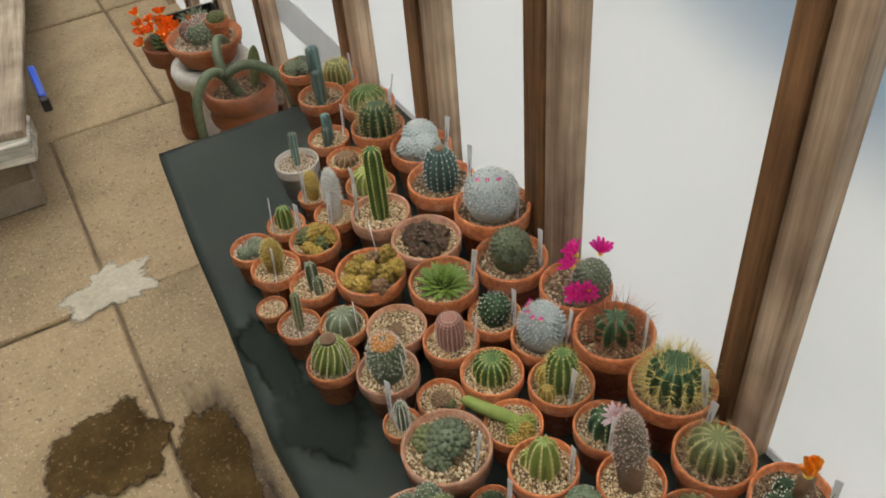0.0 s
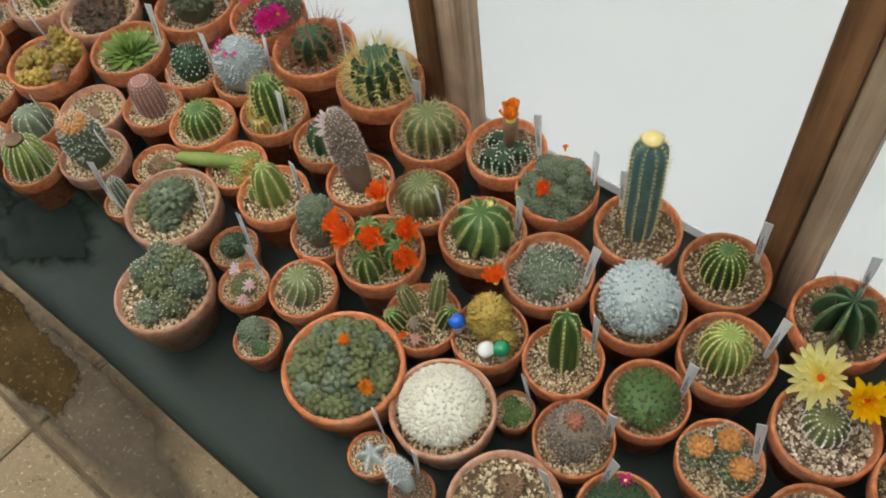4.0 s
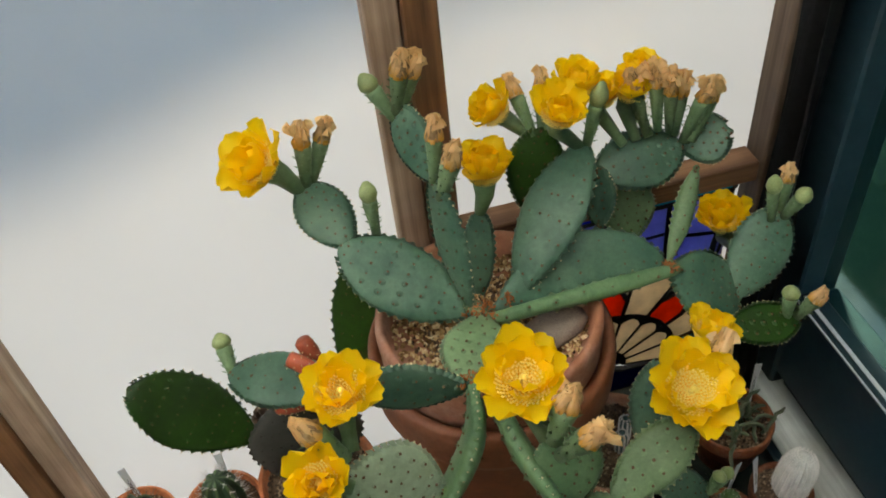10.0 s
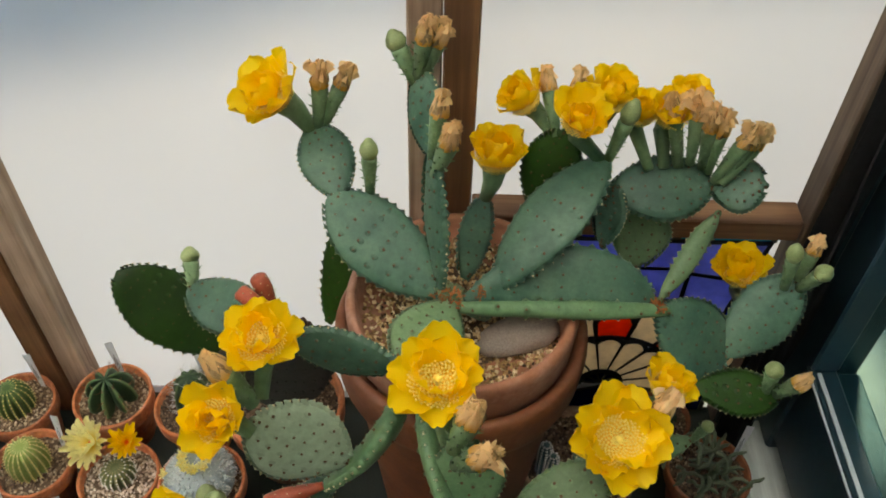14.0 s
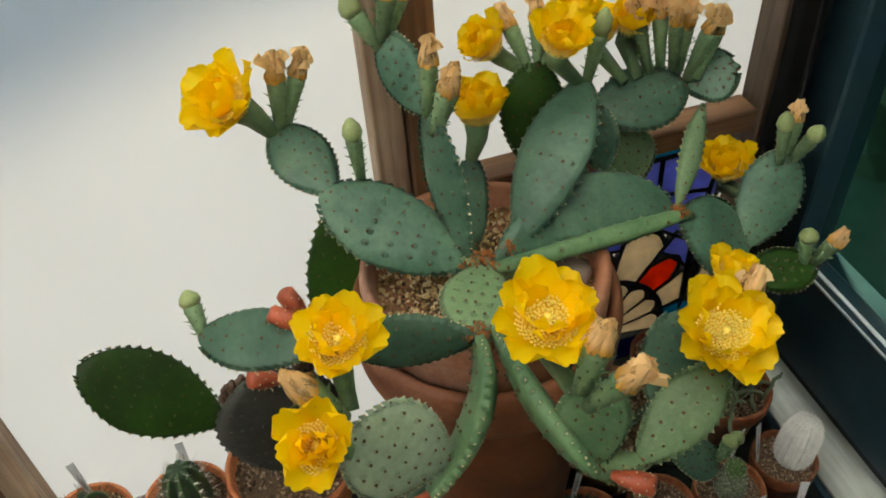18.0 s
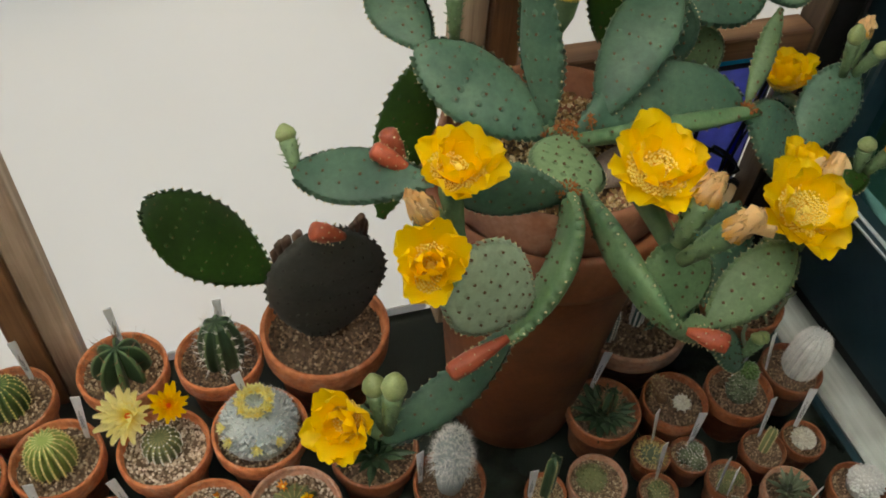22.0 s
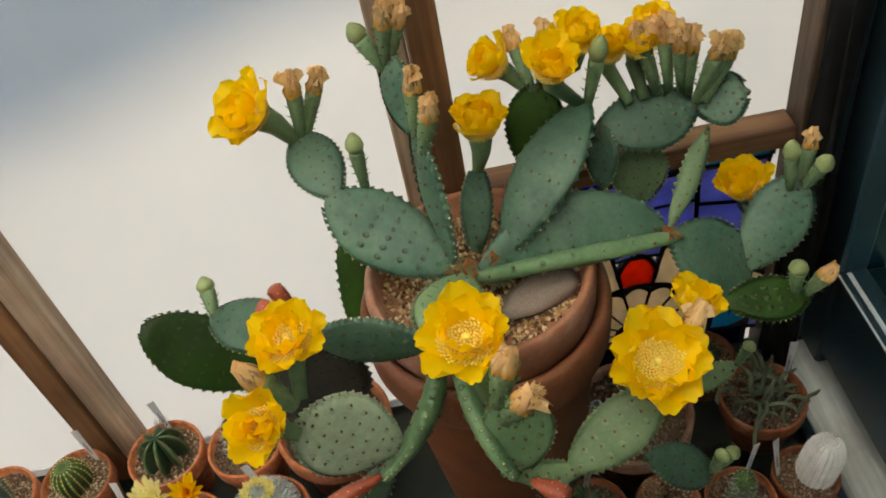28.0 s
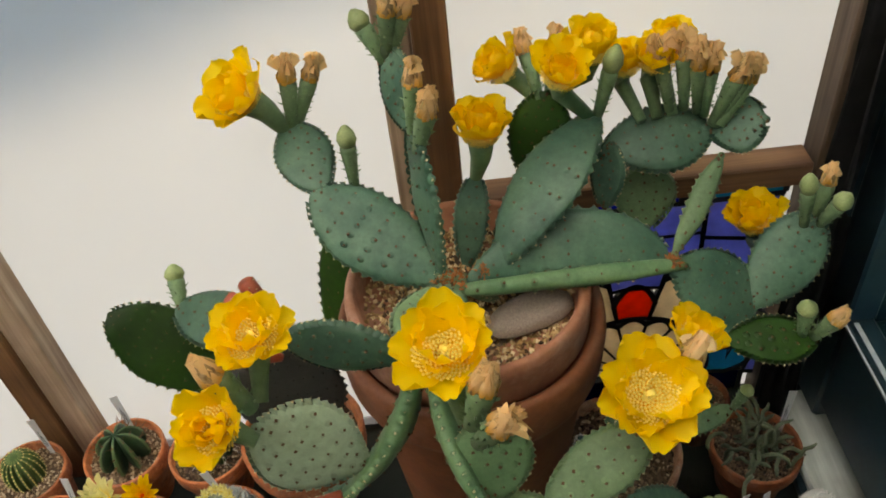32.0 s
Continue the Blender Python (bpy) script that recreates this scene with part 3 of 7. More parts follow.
def rosette(p, skin, r, n, rise, wide, low=0.02):
    """A tuft of pointed fleshy leaves."""
    v, f = [], []
    for k in range(n):
        a, s = k * 2.4, math.sqrt((k + 0.5) / n)
        d = Vector((math.cos(a) * s, math.sin(a) * s, rise * (1.25 - s) * 2.2)).normalized()
        l = r * p.d * (0.55 + 0.5 * s) * p.rng.uniform(0.85, 1.15)
        dd, u, w = frame_of(d)
        b = Vector((math.cos(a), math.sin(a), 0)) * 0.09 * p.d * s + Vector((0, 0, low * p.d))
        q = len(v)
        h = wide * p.d
        m = b + d * l * 0.5
        v += [b + w * h * 0.7, b - w * h * 0.7, m + w * h + u * h * 0.2, m - w * h + u * h * 0.2, m - u * h * 0.55, b + d * l, m + u * h * 0.6]
        f += [(q, q + 2, q + 4), (q, q + 4, q + 1), (q + 1, q + 4, q + 3), (q + 2, q + 5, q + 4), (q + 4, q + 5, q + 3), (q, q + 6, q + 2), (q, q + 1, q + 6), (q + 1, q + 3, q + 6), (q + 2, q + 6, q + 5), (q + 6, q + 3, q + 5)]
    return put("leaf_rosette", to_mesh("leaf_rosette", v, f, skin, False), p.ob, "", pose(0, 0, p.top - 0.003))


def tangle(p, skin, n):
    """Wiry stems arching over one another."""
    for _ in range(n):
        a, r = p.rng.uniform(0, 6.28), p.rng.uniform(0.05, 0.4) * p.d
        q = Vector((math.cos(a) * r, math.sin(a) * r, 0))
        pts = [q]
        d = Vector((p.rng.uniform(-1, 1), p.rng.uniform(-1, 1), 1.6)).normalized()
        for k in range(6):
            d = (d + Vector((p.rng.uniform(-0.6, 0.6), p.rng.uniform(-0.6, 0.6), -0.32))).normalized()
            pts.append(pts[-1] + d * 0.075 * p.d)
            pts[-1].z = max(pts[-1].z, 0.01)
        put("stem", to_mesh("stem", *tube(pts, [0.024 * p.d] * 6 + [0.012 * p.d], 6), skin), p.ob, "", pose(0, 0, p.top))


def ornament(p, dx, dy, c1, c2):
    """A tiny turned ornament standing on the pot's rim."""
    m1, m2 = mat("ornament_glaze", c1, 0.25), mat("ornament_body", c2, 0.35)
    s = 0.011
    b = put("ornament", to_mesh("ornament", *lathe([(0, -1.5), (0.45, -1.5), (0.55, -1.0), (0.30, -0.2), (0.38, 0.1), (0, 0.2)], 10), m2), p.ob, "tiny glazed ornament", pose(dx * p.d, dy * p.d, p.h + 0.0155) @ Matrix.Diagonal((s, s, s, 1)))
    put("cap", to_mesh("cap", *lathe([(0, 0.1), (0.8, 0.15), (0.85, 0.4), (0.5, 0.85), (0, 1.0)], 12), m1), b)


# ---- the place: ground, floor, walls, roof ----
def sheet_mat(name, through_share, bright):
    m = bpy.data.materials.new(name)
    m.use_nodes = True
    nt = m.node_tree
    b = shader(m)
    b.inputs["Base Color"].default_value = (0.86, 0.86, 0.85, 1)
    b.inputs["Roughness"].default_value = 0.45
    v = coords(m)
    col = ramp(m, noise_of(m, v, 1.3, 3), [(0.3, (bright * 0.94, bright * 0.94, bright * 0.93)), (0.7, (bright * 1.03, bright * 1.03, bright * 1.02))])
    tr = nd(m, "ShaderNodeBsdfTranslucent")
    ln(m, col, tr.inputs[0])
    mx = nd(m, "ShaderNodeMixShader", Fac=through_share)
    ln(m, b.outputs[0], mx.inputs[1])
    ln(m, tr.outputs[0], mx.inputs[2])
    ln(m, mx.outputs[0], nt.nodes["Material Output"].inputs[0])
    bump(m, noise_of(m, coords(m, (1, 1, 0.4)), 5.0, 2), 0.1, 0.01)
    return m


SHEET = sheet_mat("milky_plastic_sheet", 0.72, 0.63)
ROOF = sheet_mat("clear_plastic_roof", 0.93, 0.96)
WOOD_Z = wood("weathered_post_wood", (0.10, 0.05, 0.022), (0.30, 0.175, 0.09), 2)
WOOD_X = wood("weathered_rail_wood", (0.11, 0.05, 0.022), (0.32, 0.175, 0.085), 0)
GREYWOOD = wood("silvered_board_wood", (0.16, 0.16, 0.135), (0.80, 0.79, 0.70), 1, 0.8)
GREYWOOD_X = wood("silvered_stack_wood", (0.17, 0.13, 0.09), (0.40, 0.33, 0.24), 0, 0.8)
SILL = wood("silvery_sill_wood", (0.48, 0.56, 0.51), (0.88, 0.97, 0.91), 1, 0.75, 26)
CLOTH = surface("grey_green_bench_felt", (0.030, 0.044, 0.034), (0.052, 0.070, 0.056), 3.5, 0.6, 0.25, fine=420)
SLAB = surface("concrete_slab", (0.185, 0.132, 0.072), (0.36, 0.268, 0.156), 3.0, 0.85, 0.7, fine=75, amount=0.12, c3=(0.25, 0.182, 0.100))
speckle(SLAB, 130, 0.75, (0.62, 0.54, 0.40))
speckle(SLAB, 55, 0.6, (0.10, 0.07, 0.04))
JOINT = surface("gritty_joint", (0.12, 0.085, 0.05), (0.19, 0.14, 0.085), 30, 0.95, 0.6)
FRAME = surface("dark_blue_green_paint", (0.011, 0.032, 0.043), (0.023, 0.053, 0.068), 8, 0.28, 0.1)
NET = surface("black_shade_cloth", (0.008, 0.009, 0.010), (0.016, 0.017, 0.018), 40, 0.9, 0.4)
GRASS = surface("lawn", (0.018, 0.045, 0.012), (0.035, 0.075, 0.020), 3, 0.9, 0.8, fine=90)
HEDGE = surface("hedge_leaves", (0.014, 0.035, 0.010), (0.03, 0.065, 0.018), 20, 0.8, 0.8)

ground = part("ground", box_bm((-150, -150, -0.30), (150, 150, -0.045)), GRASS, None)
tagged(ground, "dark green mown lawn around the greenhouse", "lawn", "", "structure")
GRAVELPATH = surface("grey_gravel_path", (0.16, 0.17, 0.15), (0.30, 0.31, 0.27), 9, 0.95, 0.8, fine=160)
outside = part("path", box_bm((1.30, -6.0, -0.10), (1.86, 6.0, -0.035), 0.004), GRAVELPATH, None)
tagged(outside, "grey gravel path along the end of the greenhouse", "path", "", "structure")
base = part("floor", box_bm((-5.3, -2.7, -0.12), (1.36, 0.78, -0.012)), JOINT, None)
tagged(base, "brown gritty bed under the paving slabs", "floor", "", "structure")

# plastic sheet walls and roof on timber posts
north = part("wall_north", box_bm((-5.3, WY, -0.04), (1.197, WY + 0.004, 2.05)), SHEET, None)
tagged(north, "milky white translucent plastic sheet wall", "wall", "", "structure")
# unseen boarding, made dark to hold back light from behind the camera
FILL_BLOCKER = wood("fill_blocking_dark_board", (0.035, 0.024, 0.016), (0.095, 0.068, 0.046), 0, 0.8)
south = part("wall_south", box_bm((-5.3, -2.75, -0.04), (1.27, -2.70, 2.05)), FILL_BLOCKER, None)
tagged(south, "unseen dark wall added behind the aisle to cut fill light", "wall", "", "structure")
west = part("wall_west", box_bm((-5.304, -2.70, -0.04), (-5.30, WY, 2.6)), SHEET, None)
tagged(west, "milky white translucent plastic sheet wall", "wall", "", "structure")
bm = bmesh.new()
_v = [bm.verts.new(c) for c in ((-5.4, 0.72, 2.05), (1.5, 0.72, 2.05), (1.5, -1.0, 2.75), (-5.4, -1.0, 2.75), (-5.4, -3.0, 1.95), (1.5, -3.0, 1.95))]
bm.faces.new((_v[0], _v[1], _v[2], _v[3]))
bmesh.ops.solidify(bm, geom=bm.faces[:], thickness=0.004)
tagged(part("ceiling", bm, ROOF, None), "milky translucent plastic roof sheets", "roof", "", "structure")

# rear slope made up as opaque and dark, for less fill light
bm = bmesh.new()
bm.faces.new([bm.verts.new(c) for c in ((-5.4, -1.0, 2.755), (1.5, -1.0, 2.755), (1.5, -3.0, 1.95), (-5.4, -3.0, 1.95))])
bmesh.ops.solidify(bm, geom=bm.faces[:], thickness=0.02)
tagged(part("ceiling_boards", bm, FILL_BLOCKER, None), "unseen dark rear roof slope added to cut fill light", "roof", "", "structure")

# unseen board, bluish and bent so its shadow edge fits the sheet wall
SHADE_BOARD = surface("bluish_shading_board", (0.27, 0.30, 0.36), (0.36, 0.39, 0.45), 5, 0.7)
bm = bmesh.new()
for x, z in ((-5.4, 2.00), (-0.7, 1.93), (-0.05, 1.79), (0.45, 1.885), (0.80, 1.99), (1.5, 2.02)):
    bm.verts.new((x, 0.72, 2.06))
    bm.verts.new((x, 1.00, z))
bm.verts.ensure_lookup_table()
for k in (0, 2, 4, 6, 8):
    bm.faces.new((bm.verts[k], bm.verts[k + 1], bm.verts[k + 3], bm.verts[k + 2]))
bmesh.ops.solidify(bm, geom=bm.faces[:], thickness=0.02)
tagged(part("eaves", bm, SHADE_BOARD, None), "unseen eaves board added outside to shade the upper plastic wall", "eaves", "", "structure")
POST = wood("old_brown_post_wood", (0.095, 0.040, 0.014), (0.30, 0.155, 0.065), 2)
BATTEN = wood("bleached_batten_wood", (0.26, 0.17, 0.105), (0.62, 0.47, 0.33), 2)
for x0, x1, x2 in ((-5.1, -5.06, -5.0), (-4.6, -4.56, -4.5), (-4.1, -4.06, -4.0), (-3.6, -3.56, -3.5), (-3.1, -3.06, -3.0), (-2.6, -2.56, -2.5), (-2.1, -2.06, -2.0), (-1.460, -1.415, -1.350), (-1.110, -1.060, -1.000), (-0.736, -0.690, -0.632), (-0.308, -0.274, -0.232), (0.158, 0.190, 0.222)):
    block("post", (x0, WY - 0.040, 0.0), (x1 - 0.0005, WY - 0.001, 2.03), POST, None, 0.002, "old brown timber wall post", "post", "structure", 0.0006)
    block("batten", (x1 + 0.0005, WY - 0.034, 0.0), (x2, WY - 0.001, 2.03), BATTEN, None, 0.002, "sun-bleached timber batten beside a post", "batten", "structure", 0.0006)
block("batten", (0.655, WY - 0.034, 0.0), (0.6865, WY - 0.001, 2.03), BATTEN, None, 0.002, "sun-bleached timber batten beside a post", "batten", "structure", 0.0006)
block("post", (0.6875, WY - 0.040, 0.0), (0.7200, WY - 0.001, 2.03), POST, None, 0.002, "old brown timber wall post", "post", "structure", 0.0006)
# post wood darkened to carry the shade on the corner post
WOOD_CORNER_SHADED = wood("weathered_shaded_corner_wood", (0.065, 0.042, 0.026), (0.19, 0.135, 0.09), 2)
block("post", (1.076, WY - 0.040, 0.0), (1.1105, WY - 0.001, 2.03), WOOD_CORNER_SHADED, None, 0.002, "weathered grey-brown corner post with painted shade", "post", "structure", 0.0006)
block("window_rail", (0.722, WY - 0.036, BT + 0.373), (1.0755, WY - 0.001, BT + 0.401), WOOD_X, None, 0.002, "brown timber rail above the stained glass", "rail", "structure", 0.0008)
block("bottom_rail", (-5.2, WY - 0.0005 - 0.002, BT - 0.10), (0.65, WY - 0.0005, BT + 0.010), LABEL, None, 0.002, "white plastic batten along the foot of the sheet", "batten", "structure")

# paving slabs, each its own piece
random.seed(5)
SLABS = {}


def slab(x0, x1, y0, y1):
    w, d = round(x1 - x0 - 0.010, 3), round(y1 - y0 - 0.010, 3)
    if (w, d) not in SLABS:
        b = box_bm((-w / 2, -d / 2, -0.045), (w / 2, d / 2, 0.0), 0.005)
        me = bpy.data.meshes.new("slab")
        b.to_mesh(me)
        b.free()
        me.materials.append(SLAB)
        SLABS[w, d] = me
    put("slab", SLABS[w, d], base, "", pose((x0 + x1) / 2, (y0 + y1) / 2, random.uniform(-0.003, 0.003), random.uniform(-0.2, 0.2), random.uniform(-0.2, 0.2), 0))


for row, y0 in enumerate((-2.59, -1.98, -1.30, -0.68, -0.012)):
    y1 = (-1.98, -1.30, -0.68, -0.012, 0.70)[row]
    for x0 in (-1.775 + 0.93 * k for k in range(-1 if y0 > -0.7 else -3, 4)):
        slab(x0, min(x0 + 0.93, 1.34), y0, y1)
for y0, y1 in ((-0.36, 0.395), (0.395, 0.70)):
    for x0 in (-2.705 - 0.93 * k for k in range(1, 3)):
        slab(x0, x0 + 0.93, y0, y1)
for x0 in (-2.705 - 0.93 * k for k in range(1, 3)):
    slab(x0, x0 + 0.93, -0.68, -0.36)


def soak(m, soft=0.10, scale=28):
    """Let a stain fade out raggedly towards its rim."""
    at = nd(m, "ShaderNodeAttribute")
    at.attribute_name = "spread"
    n = noise_of(m, coords(m), scale, 6, 0.7)
    k = nd(m, "ShaderNodeMath")
    k.operation = "MULTIPLY_ADD"
    k.inputs[1].default_value = 0.55
    ln(m, n, k.inputs[0])
    ln(m, at.outputs["Fac"], k.inputs[2])
    ln(m, ramp(m, nd_half(m, k.outputs[0]), [(0.63 - soft / 2, (1, 1, 1)), (0.63 + soft / 2, (0, 0, 0))]), shader(m).inputs["Alpha"])


def nd_half(m, socket):
    h = nd(m, "ShaderNodeMath")
    h.operation = "MULTIPLY"
    h.inputs[1].default_value = 0.5
    ln(m, socket, h.inputs[0])
    return h.outputs[0]


def blot(name, at, rx, ry, material, label, seed, z=0.0045, jag=0.25):
    """A flat stain with a ragged edge on the floor."""
    b = bmesh.new()
    spread = b.verts.layers.float.new("spread")
    rings = [[], [], []]
    hub = b.verts.new((at[0], at[1], z))
    for i in range(72):
        a = 2 * math.pi * i / 72
        k = 1 + jag * noise.noise(Vector((math.cos(a) * 1.6, math.sin(a) * 1.6, seed))) + 0.35 * jag * noise.noise(Vector((math.cos(a) * 7, math.sin(a) * 7, seed)))
        for ring, s in zip(rings, (0.5, 1.0, 1.35)):
            v = b.verts.new((at[0] + rx * k * s * math.cos(a), at[1] + ry * k * s * math.sin(a), z))
            v[spread] = s
            ring.append(v)
    for i in range(72):
        j = (i + 1) % 72
        b.faces.new((hub, rings[0][i], rings[0][j]))
        for p, q in zip(rings, rings[1:]):
            b.faces.new((p[i], q[i], q[j], p[j]))
    return tagged(part(name, b, material, None), label, "stain", "", "structure")


WET = surface("wet_concrete", (0.045, 0.026, 0.007), (0.115, 0.072, 0.026), 6, 0.8, 0.6, fine=70)
shader(WET).inputs["Specular IOR Level"].default_value = 0.12
speckle(WET, 110, 0.6, (0.24, 0.17, 0.09))
CEMENT = surface("pale_cement_smear", (0.42, 0.38, 0.29), (0.54, 0.50, 0.40), 9, 0.9, 0.3)
soak(WET, 0.05)
soak(CEMENT, 0.10)
# damp dirt together with the bench's shade, painted as one soft strip
DAMP_SHADE = surface("damp_dirty_shaded_concrete", (0.075, 0.055, 0.034), (0.17, 0.128, 0.080), 8, 0.85, 0.6, fine=75)
speckle(DAMP_SHADE, 120, 0.6, (0.34, 0.27, 0.18))
soak(DAMP_SHADE, 0.30, 14)
blot("damp_patch", (-0.90, 0.075), 0.42, 0.075, DAMP_SHADE, "damp dirt and painted shade along the foot of the bench", 4.4, 0.0042, 0.3)
blot("wet_patch", (-1.275, -0.140), 0.135, 0.130, WET, "dark wet patch on the paving slabs", 3.1, 0.0045, 0.35)
blot("wet_patch", (-1.050, 0.066), 0.245, 0.074, WET, "dark wet patch beside the bench", 7.7, 0.0050, 0.35)
blot("wet_patch", (-1.000, -0.078), 0.055, 0.040, WET, "small damp patch on a paving slab", 2.2, 0.0048, 0.6)
blot("cement_patch", (-1.830, -0.005), 0.095, 0.115, CEMENT, "pale smear of cement over a slab joint", 1.4, 0.0055, 0.7)

# the bench and its felt
bench = thing("bench", (-0.14, 0.415, 0), "long plank bench covered in grey-green felt along the plastic wall", "bench")
BENCH_T = (0.14, -0.415, 0)


def bench_part(name, lo, hi, material, label="", bevel=0.004):
    return block(name, [a + b for a, b in zip(lo, BENCH_T)], [a + b for a, b in zip(hi, BENCH_T)], material, bench, bevel, label)


for k in range(4):
    plank = bench_part("plank", (-1.380, 0.150 + 0.130 * k, BT - 0.030), (1.083, 0.278 + 0.130 * k, BT - 0.004), WOOD_X)
    if k == 0:
        for v in plank.data.vertices:
            if v.co.x < -1.0 and v.co.y < 0.215 + BENCH_T[1]:
                v.co.y += 0.048
for px in (-1.34, -0.55, 0.30, 1.035):
    for py in (0.215, 0.61):
        bench_part("leg", (px, py, 0.0), (px + 0.045, py + 0.045, BT - 0.075), WOOD_Z)
bench_part("front_rail", (-1.36, 0.205, BT - 0.075), (1.075, 0.233, BT - 0.031), WOOD_X)
bench_part("back_rail", (-1.36, 0.632, BT - 0.075), (1.075, 0.660, BT - 0.031), WOOD_X)
bm = bmesh.new()
nx, ny = 150, 30
rows = []
for i in range(nx + 1):
    x = -1.395 + 2.480 * i / nx
    edge = 0.136 + 0.075 * max(0.0, -0.62 - x)
    rows.append([])
    for j in range(ny + 1):
        y = edge + (0.674 - edge) * max(0, j - 2) / (ny - 2)
        z = BT - 0.0005 + 0.0012 * noise.noise(Vector((x * 5, y * 5, 0)))
        if j < 2:
            y, z = edge + 0.0012 * (j - 2) + 0.003 * noise.noise(Vector((x * 4, 3, 0))), BT - (0.030, 0.010)[j]
        rows[-1].append(bm.verts.new((x + BENCH_T[0], y + BENCH_T[1], z)))
for i in range(nx):
    for j in range(ny):
        bm.faces.new((rows[i][j], rows[i + 1][j], rows[i + 1][j + 1], rows[i][j + 1]))
bmesh.ops.solidify(bm, geom=bm.faces[:], thickness=-0.0025)
part("felt", bm, CLOTH, bench, "grey-green felt sheet", True)

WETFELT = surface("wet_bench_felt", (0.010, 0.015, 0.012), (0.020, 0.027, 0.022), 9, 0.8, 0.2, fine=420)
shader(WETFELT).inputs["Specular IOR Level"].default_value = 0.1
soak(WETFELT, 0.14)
blot("damp_stain", (-0.600, 0.205), 0.085, 0.055, WETFELT, "dark damp stain on the bench felt", 5.2, BT + 0.0024, 0.5)
blot("damp_stain", (-0.760, 0.190), 0.100, 0.032, WETFELT, "dark damp stain on the bench felt", 8.3, BT + 0.0026, 0.5)

# wet felt, blackened over a wide patch to paint the corner's shade
blot("damp_stain", (0.860, 0.335), 0.215, 0.165, WETFELT, "soaked felt with painted shade round the small pots", 4.4, BT + 0.0025, 0.4)

# end wall: sill, painted window frame, glass, shade cloth
block("wall_east", (EX, -2.70, -0.04), (EX + 0.06, WY + 0.10, BT + 0.03), GREYWOOD, None, 0.003, "grey boarded lower end wall", "wall", "structure")
block("window_sill", (1.099, -2.68, BT - 0.035), (1.193, WY - 0.031, BT + 0.008), SILL, None, 0.004, "rough silvery weathered timber sill", "sill", "structure", 0.004)
block("trim", (1.087, -2.66, BT - 0.045), (1.097, 0.640, BT + 0.004), FRAME, None, 0.001, "dark blue-green edging strip beside the sill", "trim", "structure")
# made-up filler against light leaking in under the stile
block("corner_board", (1.137, WY - 0.029, 0.0), (1.215, WY - 0.001, BT + 0.010), FRAME, None, 0.002, "dark board added to stop a bright gap under the window", "board", "structure")
# made-up dark board where the corner is only in shade
block("corner_board", (1.1115, WY - 0.030, 0.0), (1.136, WY - 0.001, 2.05), FRAME, None, 0.002, "dark board added in place of the shade beside the window", "board", "structure")
win = tagged(new("window_1"), "dark blue-green painted window frame over the sill", "window", "", "structure")
win.location = (1.165, 0, BT)


def win_part(name, lo, hi, material, bevel=0.004, label=""):
    t = (-1.165, 0, -BT)
    return block(name, [a + b for a, b in zip(lo, t)], [a + b for a, b in zip(hi, t)], material, win, bevel, label)


win_part("bottom_rail", (1.137, -2.66, BT + 0.046), (1.199, 0.601, BT + 0.196), FRAME)
win_part("glazing_bead", (1.128, -2.66, BT + 0.197), (1.162, 0.601, BT + 0.211), FRAME, 0.003)
# thin pale strips paint the sky's reflection on the bead
GLINT = surface("painted_bead_glint", (0.50, 0.55, 0.57), (0.66, 0.70, 0.72), 12, 0.35, 0.1)
win_part("glazing_strip", (1.1255, -2.66, BT + 0.2095), (1.1275, 0.586, BT + 0.2125), GLINT, 0, "painted sky glint along the glazing bead")
win_part("glazing_strip", (1.1355, -2.66, BT + 0.2115), (1.1405, 0.586, BT + 0.2130), GLINT, 0, "painted sky glint along the glazing bead")
win_part("stile", (1.137, 0.602, BT + 0.012), (1.199, 0.676, 2.05), FRAME)
win_part("glazing_bead", (1.128, 0.588, BT + 0.212), (1.162, 0.601, 2.02), FRAME, 0.003)
win_part("mullion", (1.137, -0.90, BT + 0.202), (1.199, -0.84, 2.05), FRAME)
win_part("head", (1.137, -2.66, 2.052), (1.199, 0.676, 2.14), FRAME)
win_part("lower_board", (1.155, -2.66, BT + 0.010), (1.191, 0.601, BT + 0.045), NET)
GLASS = mat("window_glass", (0.58, 0.84, 0.72), 0.08, 0.0, Transmission_Weight=1.0, IOR=1.14)
for y0, y1 in ((-2.65, -0.902), (-0.838, 0.600)):
    g = win_part("pane", (1.167, y0, BT + 0.197), (1.171, y1, 2.05), GLASS, 0)
    g.visible_shadow = False
bm = bmesh.new()
rows = []
for i in range(13):
    u = i / 12
    rows.append([bm.verts.new((1.091 + 0.012 * math.sin(5 * u) + 0.008 * math.sin(9 * k / 20 + i), 0.606 + 0.035 * u, BT + 0.02 + 1.35 * k / 20)) for k in range(21)])
for a, b in zip(rows, rows[1:]):
    for k in range(20):
        bm.faces.new((a[k], b[k], b[k + 1], a[k + 1]))
bmesh.ops.solidify(bm, geom=bm.faces[:], thickness=0.003)
tagged(part("shade_cloth", bm, NET, None, "", True), "black shade cloth gathered in the corner by the window", "cloth")
bm = bmesh.new()
rows = []
for i in range(25):
    u = i / 24
    rows.append([bm.verts.new((1.074 + 0.026 * u, 0.622 - 0.022 * u + 0.009 * math.sin(19 * u + 0.35 * k) + 0.004 * math.sin(41 * u), BT + 0.003 + 0.365 * k / 16)) for k in range(17)])
for a, b in zip(rows, rows[1:]):
    for k in range(16):
        bm.faces.new((a[k], b[k], b[k + 1], a[k + 1]))
